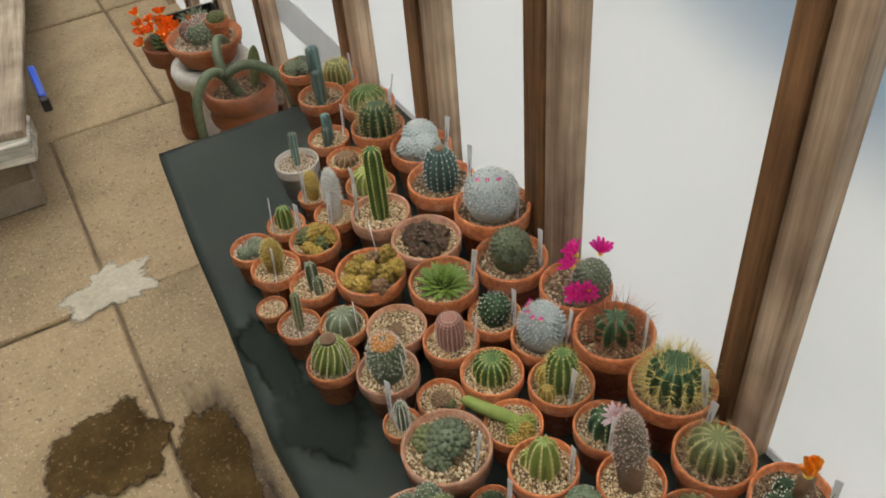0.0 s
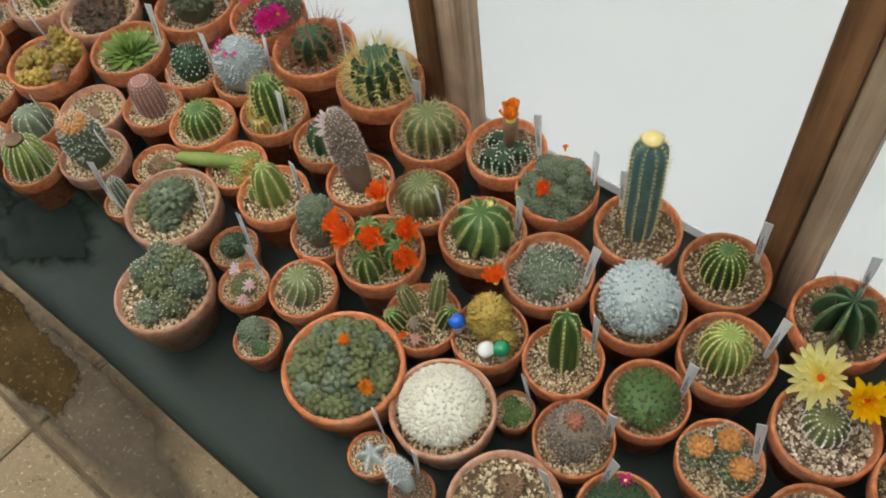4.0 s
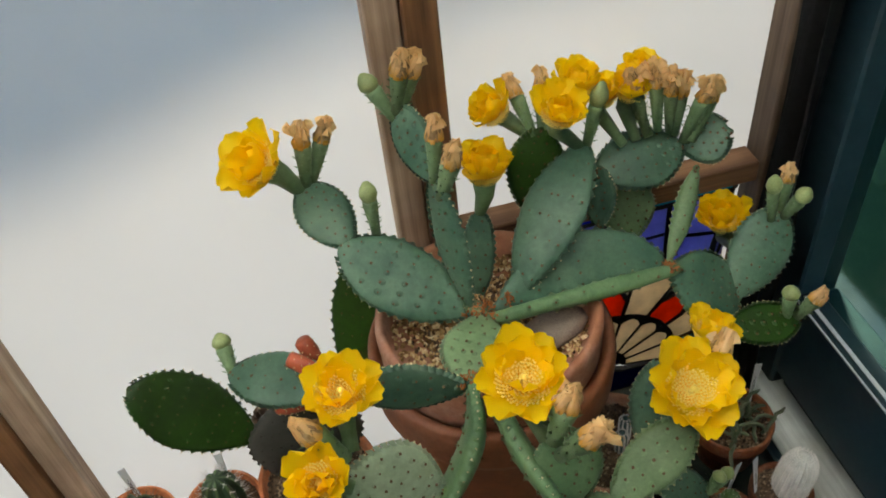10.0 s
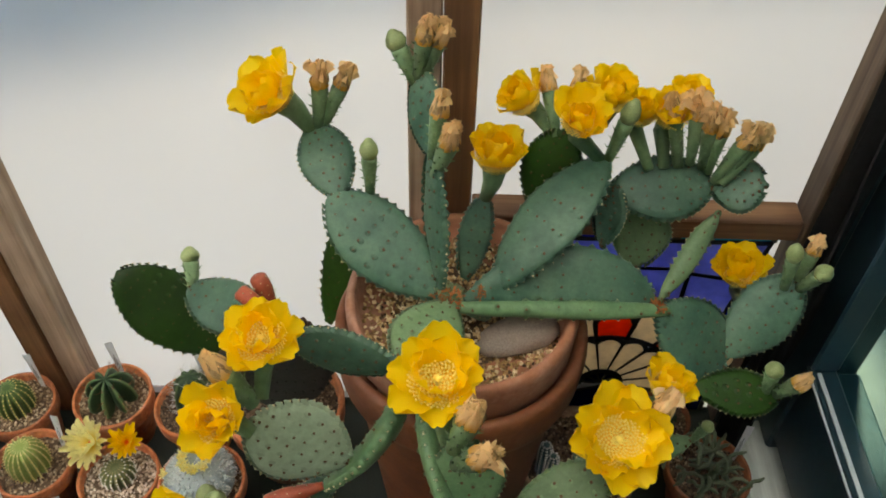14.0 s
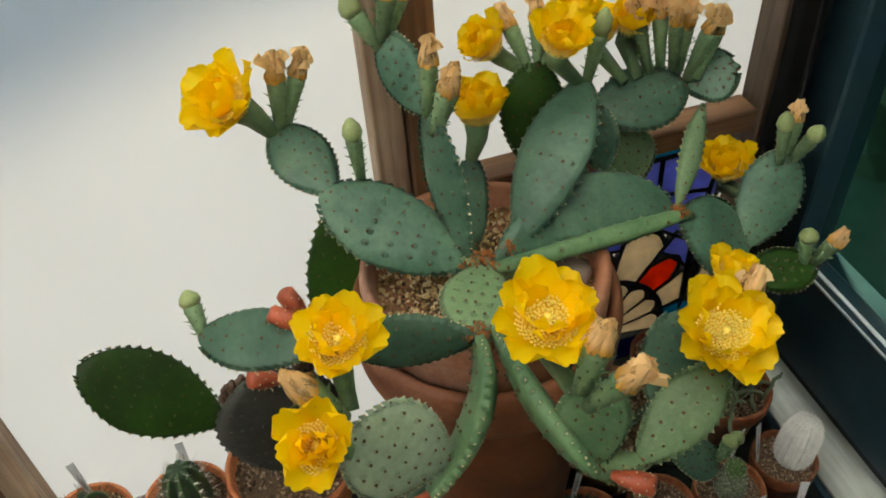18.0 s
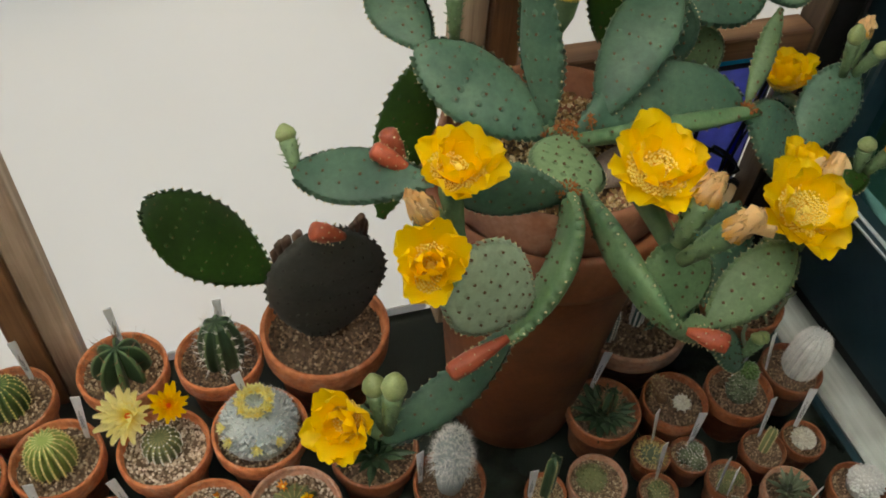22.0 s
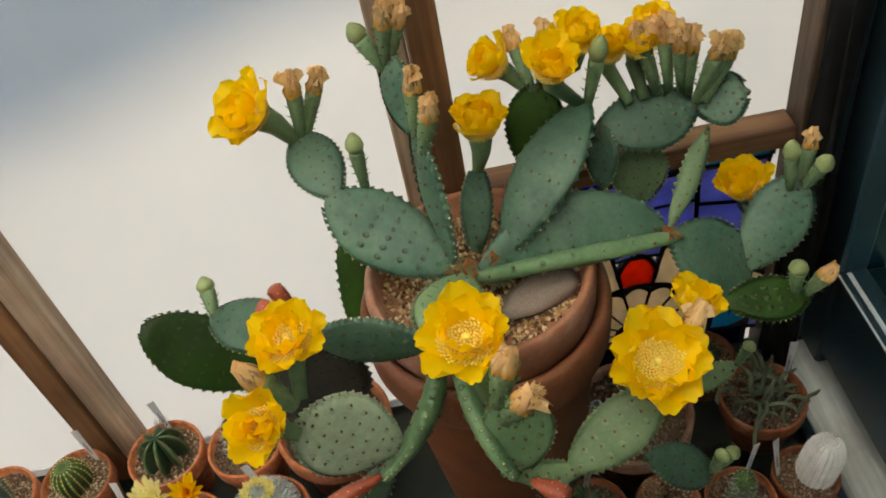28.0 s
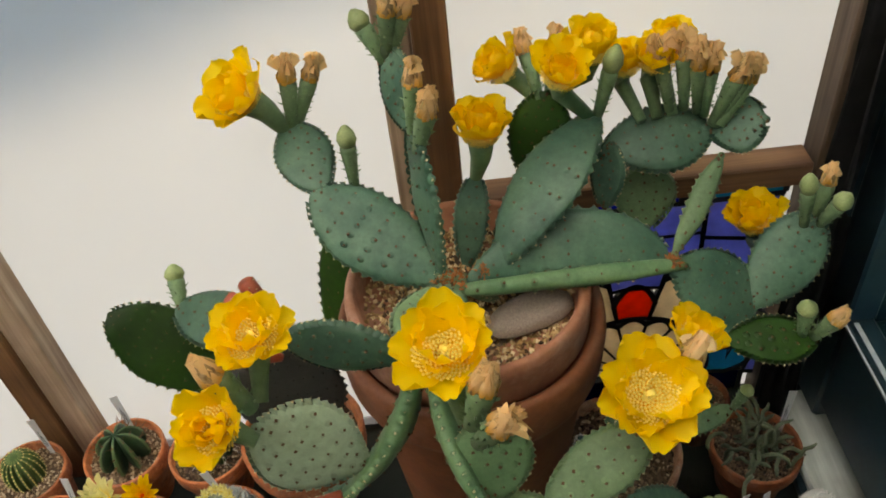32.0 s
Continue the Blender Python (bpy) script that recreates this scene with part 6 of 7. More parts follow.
flower(p.ob, Vector((-0.18 * p.d, 0.1 * p.d, p.top + 0.3 * p.d)), (-.3, -.3, .9), 0.17 * p.d, PINK, p.rng, 10, 2, 0.35, 0.3, 0.5, None, 30, 'flower', 0.34)
flower(p.ob, Vector((0.22 * p.d, 0.02 * p.d, p.top + 0.28 * p.d)), (.4, -.2, .9), 0.17 * p.d, PINK, p.rng, 10, 2, 0.35, 0.3, 0.5, None, 30, 'flower', 0.34)
flower(p.ob, Vector((0.28 * p.d, -0.2 * p.d, p.top + 0.2 * p.d)), (.5, -.6, .7), 0.17 * p.d, PINK, p.rng, 10, 2, 0.35, 0.3, 0.5, None, 30, 'flower', 0.34)
p = potted(-0.214, 0.324, 0.078, 0.066, "dark round cactus with a spiral of pale areoles")
ribbed(p, .3, 0.52, 13, OLIVE, .12, SP_WHITE, 9, .02, 5, swirl=.8)
p = potted(-0.163, 0.402, 0.099, 0.089, "green cactus crowded with vivid orange flowers")
ribbed(p, .17, 0.442, 9, GREEN, .2, SP_TAN, 6, .04, 3, dx=0, dy=0)
ribbed(p, .17, 0.442, 9, GREEN, .2, SP_TAN, 6, .04, 3, dx=0.25, dy=0.05)
ribbed(p, .17, 0.442, 9, GREEN, .2, SP_TAN, 6, .04, 3, dx=-0.22, dy=0.08)
ribbed(p, .17, 0.442, 9, GREEN, .2, SP_TAN, 6, .04, 3, dx=0.05, dy=-0.25)
ribbed(p, .17, 0.442, 9, GREEN, .2, SP_TAN, 6, .04, 3, dx=0.05, dy=0.25)
flower(p.ob, Vector((-0.1 * p.d, 0.28 * p.d, p.top + 0.715 * p.d)), (-.2, -.1, 1), 0.2 * p.d, ORANGE, p.rng, 12, 2, 0.38, 0.35, 0.4, None, 35, 'flower', 0.34)
flower(p.ob, Vector((-0.38 * p.d, -0.15 * p.d, p.top + 0.455 * p.d)), (-.5, -.4, .8), 0.2 * p.d, ORANGE, p.rng, 12, 2, 0.38, 0.35, 0.4, None, 35, 'flower', 0.34)
flower(p.ob, Vector((-0.15 * p.d, -0.22 * p.d, p.top + 0.52 * p.d)), (-.2, -.5, .8), 0.2 * p.d, ORANGE, p.rng, 12, 2, 0.38, 0.35, 0.4, None, 35, 'flower', 0.34)
flower(p.ob, Vector((0.12 * p.d, -0.1 * p.d, p.top + 0.546 * p.d)), (.1, -.5, .9), 0.2 * p.d, ORANGE, p.rng, 12, 2, 0.38, 0.35, 0.4, None, 35, 'flower', 0.34)
flower(p.ob, Vector((0.33 * p.d, 0.15 * p.d, p.top + 0.585 * p.d)), (.4, -.2, .9), 0.2 * p.d, ORANGE, p.rng, 12, 2, 0.38, 0.35, 0.4, None, 35, 'flower', 0.34)
flower(p.ob, Vector((0.42 * p.d, -0.05 * p.d, p.top + 0.455 * p.d)), (.7, -.3, .7), 0.2 * p.d, ORANGE, p.rng, 12, 2, 0.38, 0.35, 0.4, None, 35, 'flower', 0.34)
p = potted(-0.087, 0.488, 0.098, 0.088, "broad dark green lobed cactus with a pale crown", tag=50)
ribbed(p, .36, 0.575, 9, GREEN, .2, SP_TAN, 5, .06, 5, dome=.75, swirl=.5)
flower(p.ob, Vector((0.05 * p.d, 0.12 * p.d, p.top + 0.529 * p.d)), (0, -.2, 1), 0.06 * p.d, LEMON, p.rng, 9, 1, 0.35, 0.3, 0.5, None, 30, 'flower', 0.34)
p = potted(-0.056, 0.586, 0.096, 0.086, "mound of dark grey-green heads with orange flowers", tag=30, grit=GRIT_MIX)
bumpy(p, .125, 0.5, GREY, 60, .045, SP_BROWN, .012, 2, 0, 0)
bumpy(p, .125, 0.44, GREY, 60, .045, SP_BROWN, .012, 2, 0.2, 0.04)
bumpy(p, .125, 0.44, GREY, 60, .045, SP_BROWN, .012, 2, -0.2, 0.05)
bumpy(p, .125, 0.42, GREY, 60, .045, SP_BROWN, .012, 2, 0.1, 0.2)
bumpy(p, .125, 0.42, GREY, 60, .045, SP_BROWN, .012, 2, -0.11, 0.2)
bumpy(p, .125, 0.42, GREY, 60, .045, SP_BROWN, .012, 2, 0.11, -0.18)
bumpy(p, .125, 0.42, GREY, 60, .045, SP_BROWN, .012, 2, -0.1, -0.19)
bumpy(p, .125, 0.3, GREY, 60, .045, SP_BROWN, .012, 2, 0.29, -0.12)
bumpy(p, .125, 0.3, GREY, 60, .045, SP_BROWN, .012, 2, -0.29, -0.11)
bumpy(p, .125, 0.3, GREY, 60, .045, SP_BROWN, .012, 2, 0.28, 0.2)
bumpy(p, .125, 0.3, GREY, 60, .045, SP_BROWN, .012, 2, -0.29, 0.21)
bumpy(p, .125, 0.3, GREY, 60, .045, SP_BROWN, .012, 2, 0.02, 0.34)
bumpy(p, .125, 0.28, GREY, 60, .045, SP_BROWN, .012, 2, 0, -0.34)
bumpy(p, .125, 0.24, GREY, 60, .045, SP_BROWN, .012, 2, 0.24, -0.28)
bumpy(p, .125, 0.24, GREY, 60, .045, SP_BROWN, .012, 2, -0.24, -0.28)
flower(p.ob, Vector((0.02 * p.d, -0.26 * p.d, p.top + 0.42 * p.d)), (.1, -.6, .7), 0.14 * p.d, ORANGE, p.rng, 12, 2, 0.38, 0.35, 0.4, None, 35, 'flower', 0.34)
flower(p.ob, Vector((-0.1 * p.d, 0.3 * p.d, p.top + 0.42 * p.d)), (0, 0, 1), 0.08 * p.d, ORANGE, p.rng, 9, 1, 0.35, 0.8, 0.4, None, 70, 'flower', 0.34)
p = potted(0.047, 0.591, 0.096, 0.087, "tall blue column cactus with golden spines along its ribs", tag=150, grit=GRIT_MIX)
ribbed(p, .19, 1.74, 9, BLUE, .22, SP_GOLD, 24, .05, 4, dome=.22, crown=(SP_GOLD, .6))
p = potted(0.001, 0.489, 0.099, 0.089, "small grey cluster cactus in pale grit", tag=20, grit=GRIT_GREY)
bumpy(p, .13, .2, GREY, 40, .06, SP_WHITE, .04, 3, 0, 0)
bumpy(p, .13, .2, GREY, 40, .06, SP_WHITE, .04, 3, 0.17, 0.08)
bumpy(p, .13, .2, GREY, 40, .06, SP_WHITE, .04, 3, -0.17, 0.06)
bumpy(p, .13, .2, GREY, 40, .06, SP_WHITE, .04, 3, 0.08, -0.17)
bumpy(p, .13, .2, GREY, 40, .06, SP_WHITE, .04, 3, -0.1, -0.17)
bumpy(p, .13, .2, GREY, 40, .06, SP_WHITE, .04, 3, 0.02, 0.2)
p = potted(-0.222, 0.252, 0.054, 0.046, "small grey bumpy cactus in a tiny pot")
bumpy(p, .3, .5, GREY, 90, .08, SP_WHITE, .03, 2, -.14, .05)
bumpy(p, .16, .25, GREEN, 50, .07, SP_WHITE, .03, 2, .2, -.1)
p = potted(-0.107, 0.278, 0.130, 0.078, "broad mound of grey-green rosettes with orange flowers in a wide pot", kind='shallow')
bumpy(p, .095, 0.30, GREY, 26, .075, SP_TAN, .012, 2, 0, 0)
bumpy(p, .095, 0.26, OLIVE, 26, .075, SP_TAN, .012, 2, 0.17, 0.0)
bumpy(p, .095, 0.26, OLIVE, 26, .075, SP_TAN, .012, 2, 0.08, 0.15)
bumpy(p, .095, 0.26, GREY, 26, .075, SP_TAN, .012, 2, -0.09, 0.15)
bumpy(p, .095, 0.26, OLIVE, 26, .075, SP_TAN, .012, 2, -0.17, 0.0)
bumpy(p, .095, 0.26, OLIVE, 26, .075, SP_TAN, .012, 2, -0.08, -0.15)
bumpy(p, .095, 0.26, GREY, 26, .075, SP_TAN, .012, 2, 0.08, -0.15)
bumpy(p, .095, 0.16, OLIVE, 26, .075, SP_TAN, .012, 2, 0.31, 0.06)
bumpy(p, .095, 0.16, OLIVE, 26, .075, SP_TAN, .012, 2, 0.24, 0.21)
bumpy(p, .095, 0.16, GREY, 26, .075, SP_TAN, .012, 2, 0.1, 0.3)
bumpy(p, .095, 0.16, OLIVE, 26, .075, SP_TAN, .012, 2, -0.06, 0.31)
bumpy(p, .095, 0.16, OLIVE, 26, .075, SP_TAN, .012, 2, -0.21, 0.24)
bumpy(p, .095, 0.16, GREY, 26, .075, SP_TAN, .012, 2, -0.3, 0.11)
bumpy(p, .095, 0.16, OLIVE, 26, .075, SP_TAN, .012, 2, -0.31, -0.06)
bumpy(p, .095, 0.16, OLIVE, 26, .075, SP_TAN, .012, 2, -0.24, -0.21)
bumpy(p, .095, 0.16, GREY, 26, .075, SP_TAN, .012, 2, -0.1, -0.3)
bumpy(p, .095, 0.16, OLIVE, 26, .075, SP_TAN, .012, 2, 0.06, -0.31)
bumpy(p, .095, 0.16, OLIVE, 26, .075, SP_TAN, .012, 2, 0.2, -0.25)
bumpy(p, .095, 0.16, GREY, 26, .075, SP_TAN, .012, 2, 0.3, -0.1)
flower(p.ob, Vector((0 * p.d, 0.1 * p.d, p.top + 0.32 * p.d)), (0, -.2, 1), 0.07 * p.d, AMBER, p.rng, 10, 2, 0.45, 0.3, 0.4, None, 30, 'flower', 0.34)
flower(p.ob, Vector((0.33 * p.d, -0.06 * p.d, p.top + 0.24 * p.d)), (.6, -.3, .7), 0.09 * p.d, AMBER, p.rng, 10, 2, 0.45, 0.3, 0.4, None, 30, 'flower', 0.34)
p = potted(-0.078, 0.372, 0.083, 0.075, "leggy olive clump with red stems in a terracotta pot")
ribbed(p, .12, 0.52, 9, OLIVE, .2, SP_TAN, 7, .04, 3, dx=-0.2, dy=0.05, lean=18, az=180)
ribbed(p, .12, 0.572, 9, GREEN, .2, SP_TAN, 7, .04, 3, dx=0.22, dy=0.1, lean=18, az=20)
ribbed(p, .12, 0.65, 9, OLIVE, .2, SP_TAN, 7, .04, 3, dx=0, dy=0.24, lean=18, az=90)
ribbed(p, .12, 0.39, 9, TAUPE, .2, SP_TAN, 7, .04, 3, dx=0.05, dy=-0.1, lean=18, az=270)
ribbed(p, .12, 0.39, 9, GREEN, .2, SP_TAN, 7, .04, 3, dx=-0.22, dy=-0.2, lean=18, az=220)
ribbed(p, .12, 0.338, 9, PINKB, .2, SP_TAN, 7, .04, 3, dx=0.14, dy=-0.26, lean=18, az=300)
flower(p.ob, Vector((0.02 * p.d, -0.34 * p.d, p.top + 0.182 * p.d)), (0, -.6, .7), 0.12 * p.d, ORANGE, p.rng, 9, 1, 0.4, 0.5, 0.5, None, 50, 'flower', 0.34)
p = potted(-0.010, 0.398, 0.082, 0.074, "golden-brown spiny cactus with a red flower and two tiny ornaments")
bumpy(p, .28, 0.75, GOLD, 150, .06, SP_BROWN, .05, 3, -.05, .1)
bumpy(p, .18, 0.45, GOLD, 80, .06, SP_BROWN, .05, 3, .22, -.02)
flower(p.ob, Vector((-0.12 * p.d, 0.35 * p.d, p.top + 0.78 * p.d)), (-.2, 0, 1), 0.2 * p.d, ORANGE, p.rng, 12, 2, 0.4, 0.4, 0.4, None, 35, 'flower', 0.34)
ornament(p, -.34, -.2, (0.02, 0.12, 0.55), (0.55, 0.50, 0.75))
ornament(p, .2, -.3, (0.75, 0.75, 0.72), (0.30, 0.20, 0.16))
ornament(p, .34, -.18, (0.02, 0.25, 0.10), (0.70, 0.70, 0.66))
p = potted(0.069, 0.418, 0.084, 0.076, "upright green ribbed cactus with a golden stripe", tag=60)
ribbed(p, .21, 1.12, 6, GREEN, .4, SP_GOLD, 14, .02, 4, dome=.6, lean=6, az=120)
p = potted(0.099, 0.508, 0.098, 0.088, "round snow-white felted ball cactus in a terracotta pot", tag=10, grit=GRIT_MIX)
bumpy(p, .4, 0.638, SILVER, 210, .065, SP_WHITE, .03, 6)
p = potted(0.148, 0.597, 0.095, 0.086, "green ribbed globe cactus with pale rib edges", tag=60, grit=GRIT_MIX)
ribbed(p, .25, 0.552, 16, GREEN, .2, SP_GOLD, 9, .02, 3, dome=.65, dx=-.03)
p = potted(0.197, 0.512, 0.096, 0.087, "yellow-green ribbed globe cactus with golden rib edges", tag=40, grit=GRIT_MIX)
ribbed(p, .26, 0.576, 18, LIME, .2, SP_GOLD, 9, .03, 3, dome=.65, dx=-.04)
p = potted(0.268, 0.609, 0.101, 0.091, "dark ribbed cactus with jagged wavy ribs", tag=90, grit=GRIT_MIX)
ribbed(p, .33, 0.54, 8, DARK, .74, SP_BROWN, 5, .14, 3, dome=.8, thick=.0006)
p = potted(0.375, 0.600, 0.100, 0.090, "dark green ribbed globe cactus with white woolly dots and long spines", tag=80, grit=GRIT_DARK)
ribbed(p, .26, 0.806, 8, DARK, .24, SP_WHITE, 6, .11, 6, dome=.7, dx=.05)
p = potted(0.305, 0.499, 0.099, 0.084, "small dark cactus under large pale yellow flowers", grit=GRIT_GREY)
ribbed(p, .21, .3, 16, OLIVE, .16, SP_WHITE, 8, .008, 3, dx=-.02, dy=.04)
flower(p.ob, Vector((-0.26 * p.d, 0.2 * p.d, p.top + 0.52 * p.d)), (-.25, -.45, .85), 0.32 * p.d, LEMON, p.rng, 17, 2, 0.34, 0.25, 0.45, ORANGE, 20, 'flower', 0.22)
flower(p.ob, Vector((0.14 * p.d, 0.24 * p.d, p.top + 0.5 * p.d)), (.2, -.5, .85), 0.24 * p.d, YELLOW, p.rng, 14, 2, 0.42, 0.3, 0.45, ORANGE, 26, 'flower', 0.22)
p = potted(0.407, 0.496, 0.106, 0.084, "broad silvery nippled cactus ringed with pale yellow flowers", tag=100, grit=GRIT_MIX)
bumpy(p, .40, .5, SILVER, 330, .05, SP_WHITE, .03, 3)
flower(p.ob, Vector((0.15 * p.d, 0.05 * p.d, p.top + 0.5 * p.d)), (0, -.2, 1), 0.085 * p.d, LEMON, p.rng, 9, 2, 0.5, 0.3, 0.5, None, 30, 'flower', 0.34)
flower(p.ob, Vector((0.12 * p.d, 0.13 * p.d, p.top + 0.5 * p.d)), (0, -.2, 1), 0.085 * p.d, LEMON, p.rng, 9, 2, 0.5, 0.3, 0.5, None, 30, 'flower', 0.34)
flower(p.ob, Vector((0.05 * p.d, 0.19 * p.d, p.top + 0.5 * p.d)), (0, -.2, 1), 0.085 * p.d, LEMON, p.rng, 9, 2, 0.5, 0.3, 0.5, None, 30, 'flower', 0.34)
flower(p.ob, Vector((-0.03 * p.d, 0.2 * p.d, p.top + 0.5 * p.d)), (0, -.2, 1), 0.085 * p.d, LEMON, p.rng, 9, 2, 0.5, 0.3, 0.5, None, 30, 'flower', 0.34)
flower(p.ob, Vector((-0.11 * p.d, 0.15 * p.d, p.top + 0.5 * p.d)), (0, -.2, 1), 0.085 * p.d, LEMON, p.rng, 9, 2, 0.5, 0.3, 0.5, None, 30, 'flower', 0.34)
flower(p.ob, Vector((-0.15 * p.d, 0.07 * p.d, p.top + 0.5 * p.d)), (0, -.2, 1), 0.085 * p.d, LEMON, p.rng, 9, 2, 0.5, 0.3, 0.5, None, 30, 'flower', 0.34)
flower(p.ob, Vector((-0.13 * p.d, -0.02 * p.d, p.top + 0.5 * p.d)), (0, -.2, 1), 0.085 * p.d, LEMON, p.rng, 9, 2, 0.5, 0.3, 0.5, None, 30, 'flower', 0.34)
flower(p.ob, Vector((-0.07 * p.d, -0.08 * p.d, p.top + 0.5 * p.d)), (0, -.2, 1), 0.085 * p.d, LEMON, p.rng, 9, 2, 0.5, 0.3, 0.5, None, 30, 'flower', 0.34)
flower(p.ob, Vector((0.01 * p.d, -0.1 * p.d, p.top + 0.5 * p.d)), (0, -.2, 1), 0.085 * p.d, LEMON, p.rng, 9, 2, 0.5, 0.3, 0.5, None, 30, 'flower', 0.34)
flower(p.ob, Vector((0.11 * p.d, -0.06 * p.d, p.top + 0.5 * p.d)), (0, -.2, 1), 0.085 * p.d, LEMON, p.rng, 9, 2, 0.5, 0.3, 0.5, None, 30, 'flower', 0.34)
flower(p.ob, Vector((-0.3 * p.d, -0.24 * p.d, p.top + 0.34 * p.d)), (-.6, -.5, .6), 0.075 * p.d, LEMON, p.rng, 8, 2, 0.5, 0.3, 0.5, None, 30, 'flower', 0.34)
flower(p.ob, Vector((0.16 * p.d, -0.34 * p.d, p.top + 0.34 * p.d)), (.3, -.7, .6), 0.075 * p.d, LEMON, p.rng, 8, 2, 0.5, 0.3, 0.5, None, 30, 'flower', 0.34)
flower(p.ob, Vector((-0.06 * p.d, -0.38 * p.d, p.top + 0.34 * p.d)), (0, -.8, .6), 0.075 * p.d, LEMON, p.rng, 8, 2, 0.5, 0.3, 0.5, None, 30, 'flower', 0.34)
flower(p.ob, Vector((-0.34 * p.d, -0.06 * p.d, p.top + 0.34 * p.d)), (-.8, -.2, .6), 0.075 * p.d, LEMON, p.rng, 8, 2, 0.5, 0.3, 0.5, None, 30, 'flower', 0.34)
p = potted(0.158, 0.431, 0.085, 0.076, "soft-spined green globe cactus in a terracotta pot", tag=45)
bumpy(p, .38, .36, GREEN, 190, .05, SP_RED, .06, 3)
p = potted(0.123, 0.358, 0.081, 0.069, "round pinkish grey cactus in comb spines with a red crown", tag=40)
bumpy(p, .33, .66, TAUPE, 190, .06, SP_PINK, .025, 6)
bumpy(p, .09, .06, SP_RED, 20, .05, SP_RED, .03, 3).location.z += .63 * p.d
p = potted(0.243, 0.421, 0.083, 0.070, "three golden-brown woolly globes in a terracotta pot", tag=40)
bumpy(p, .19, .34, OLIVE, 70, .065, SP_WHITE, .05, 5, -0.02, 0.2)
bumpy(p, .19, .34, OLIVE, 70, .065, SP_WHITE, .05, 5, 0.24, -0.02)
bumpy(p, .19, .34, OLIVE, 70, .065, SP_WHITE, .05, 5, -0.24, -0.06)
bumpy(p, .12, .1, WOOL, 30, .06, SP_RED, .03, 3, -0.02, 0.2).location.z += .27 * p.d
bumpy(p, .12, .1, WOOL, 30, .06, SP_RED, .03, 3, 0.24, -0.02).location.z += .27 * p.d
bumpy(p, .12, .1, WOOL, 30, .06, SP_RED, .03, 3, -0.24, -0.06).location.z += .27 * p.d
p = potted(0.342, 0.408, 0.094, 0.075, "small grey-brown ribbed cactus in grey grit", grit=GRIT_GREY, fine=True)
ribbed(p, .23, .3, 16, TAUPE, .14, SP_WHITE, 8, .012, 4)
flower(p.ob, Vector((0.12 * p.d, 0.22 * p.d, p.top + 0.16 * p.d)), (0, -.2, 1), 0.08 * p.d, AMBER, p.rng, 8, 1, 0.35, 0.3, 0.5, None, 60, 'flower', 0.34)
p = potted(0.273, 0.351, 0.078, 0.066, "pale blue-grey star-shaped cactus in a terracotta pot", tag=70)
ribbed(p, .31, .24, 6, STAR, .58, SP_WHITE, 7, .004, 1, dome=.85)
p = potted(0.198, 0.321, 0.084, 0.071, "dark green nippled cactus with a red bloom", tag=150)
bumpy(p, .4, .3, DARK, 200, .06, SP_BROWN, .05, 3)
flower(p.ob, Vector((-0.15 * p.d, 0.33 * p.d, p.top + 0.2 * p.d)), (0, -.2, 1), 0.1 * p.d, MAGENTA, p.rng, 8, 1, 0.35, 0.3, 0.5, None, 30, 'flower', 0.34)
p = potted(0.109, 0.265, 0.111, 0.067, "two tiny brown cacti in a wide pale-rimmed pot of grit", material=TERRA_PALE, kind='shallow', tag=50)
bumpy(p, .1, .12, BROWN, 60, .04, SP_BROWN, .02, 3, -.06, .18)
bumpy(p, .12, .14, BROWN, 60, .04, SP_BROWN, .02, 3, .04, -.22)
p = potted(0.002, 0.306, 0.109, 0.071, "smooth cream cushion cactus filling a lime-bloomed pot", material=TERRA_PALE, kind='shallow')
bumpy(p, .4, .34, CREAM, 420, .05, SP_WHITE, .012, 2, low=-.05)
p = potted(0.053, 0.355, 0.045, 0.041, "tiny clustered cactus in a very small pot", tag=60)
bumpy(p, .16, .22, GREEN, 30, .08, SP_TAN, .04, 2, 0, 0)
bumpy(p, .16, .22, GREEN, 30, .08, SP_TAN, .04, 2, 0.2, 0.1)
bumpy(p, .16, .22, GREEN, 30, .08, SP_TAN, .04, 2, -0.18, 0.12)
bumpy(p, .16, .22, GREEN, 30, .08, SP_TAN, .04, 2, 0.06, -0.2)
p = potted(-0.033, 0.231, 0.049, 0.044, "small pale star cactus in a tiny pot", tag=80)
ribbed(p, .34, .3, 5, SILVER, .5, SP_WHITE, 6, .005, 1, dome=.8)
p = potted(0.024, 0.227, 0.047, 0.043, "small silver-haired column leaning out of a tiny pot", tag=110, grit=GRIT_DARK)
bumpy(p, .2, .85, SILVER, 130, .07, SP_WHITE, .1, 4, -.12, .06, 48, 170)
p = potted(0.428, 0.394, 0.100, 0.080, "small dark ribbed cactus with a yellow flower", material=TERRA_PALE, grit=GRIT_GREY)
ribbed(p, .28, .3, 14, OLIVE, .12, SP_BROWN, 9, .04, 3)
flower(p.ob, Vector((0.12 * p.d, -0.04 * p.d, p.top + 0.34 * p.d)), (.1, -.4, .9), 0.15 * p.d, YELLOW, p.rng, 12, 2, 0.35, 0.5, 0.3, None, 55, 'flower', 0.34)
flower(p.ob, Vector((-0.08 * p.d, 0.2 * p.d, p.top + 0.26 * p.d)), (0, -.2, 1), 0.08 * p.d, AMBER, p.rng, 8, 1, 0.35, 0.3, 0.5, None, 30, 'flower', 0.34)
p = potted(0.347, 0.325, 0.083, 0.070, "low grey cactus in a terracotta pot")
bumpy(p, .28, .28, GREY, 100, .06, SP_WHITE, .03, 3)
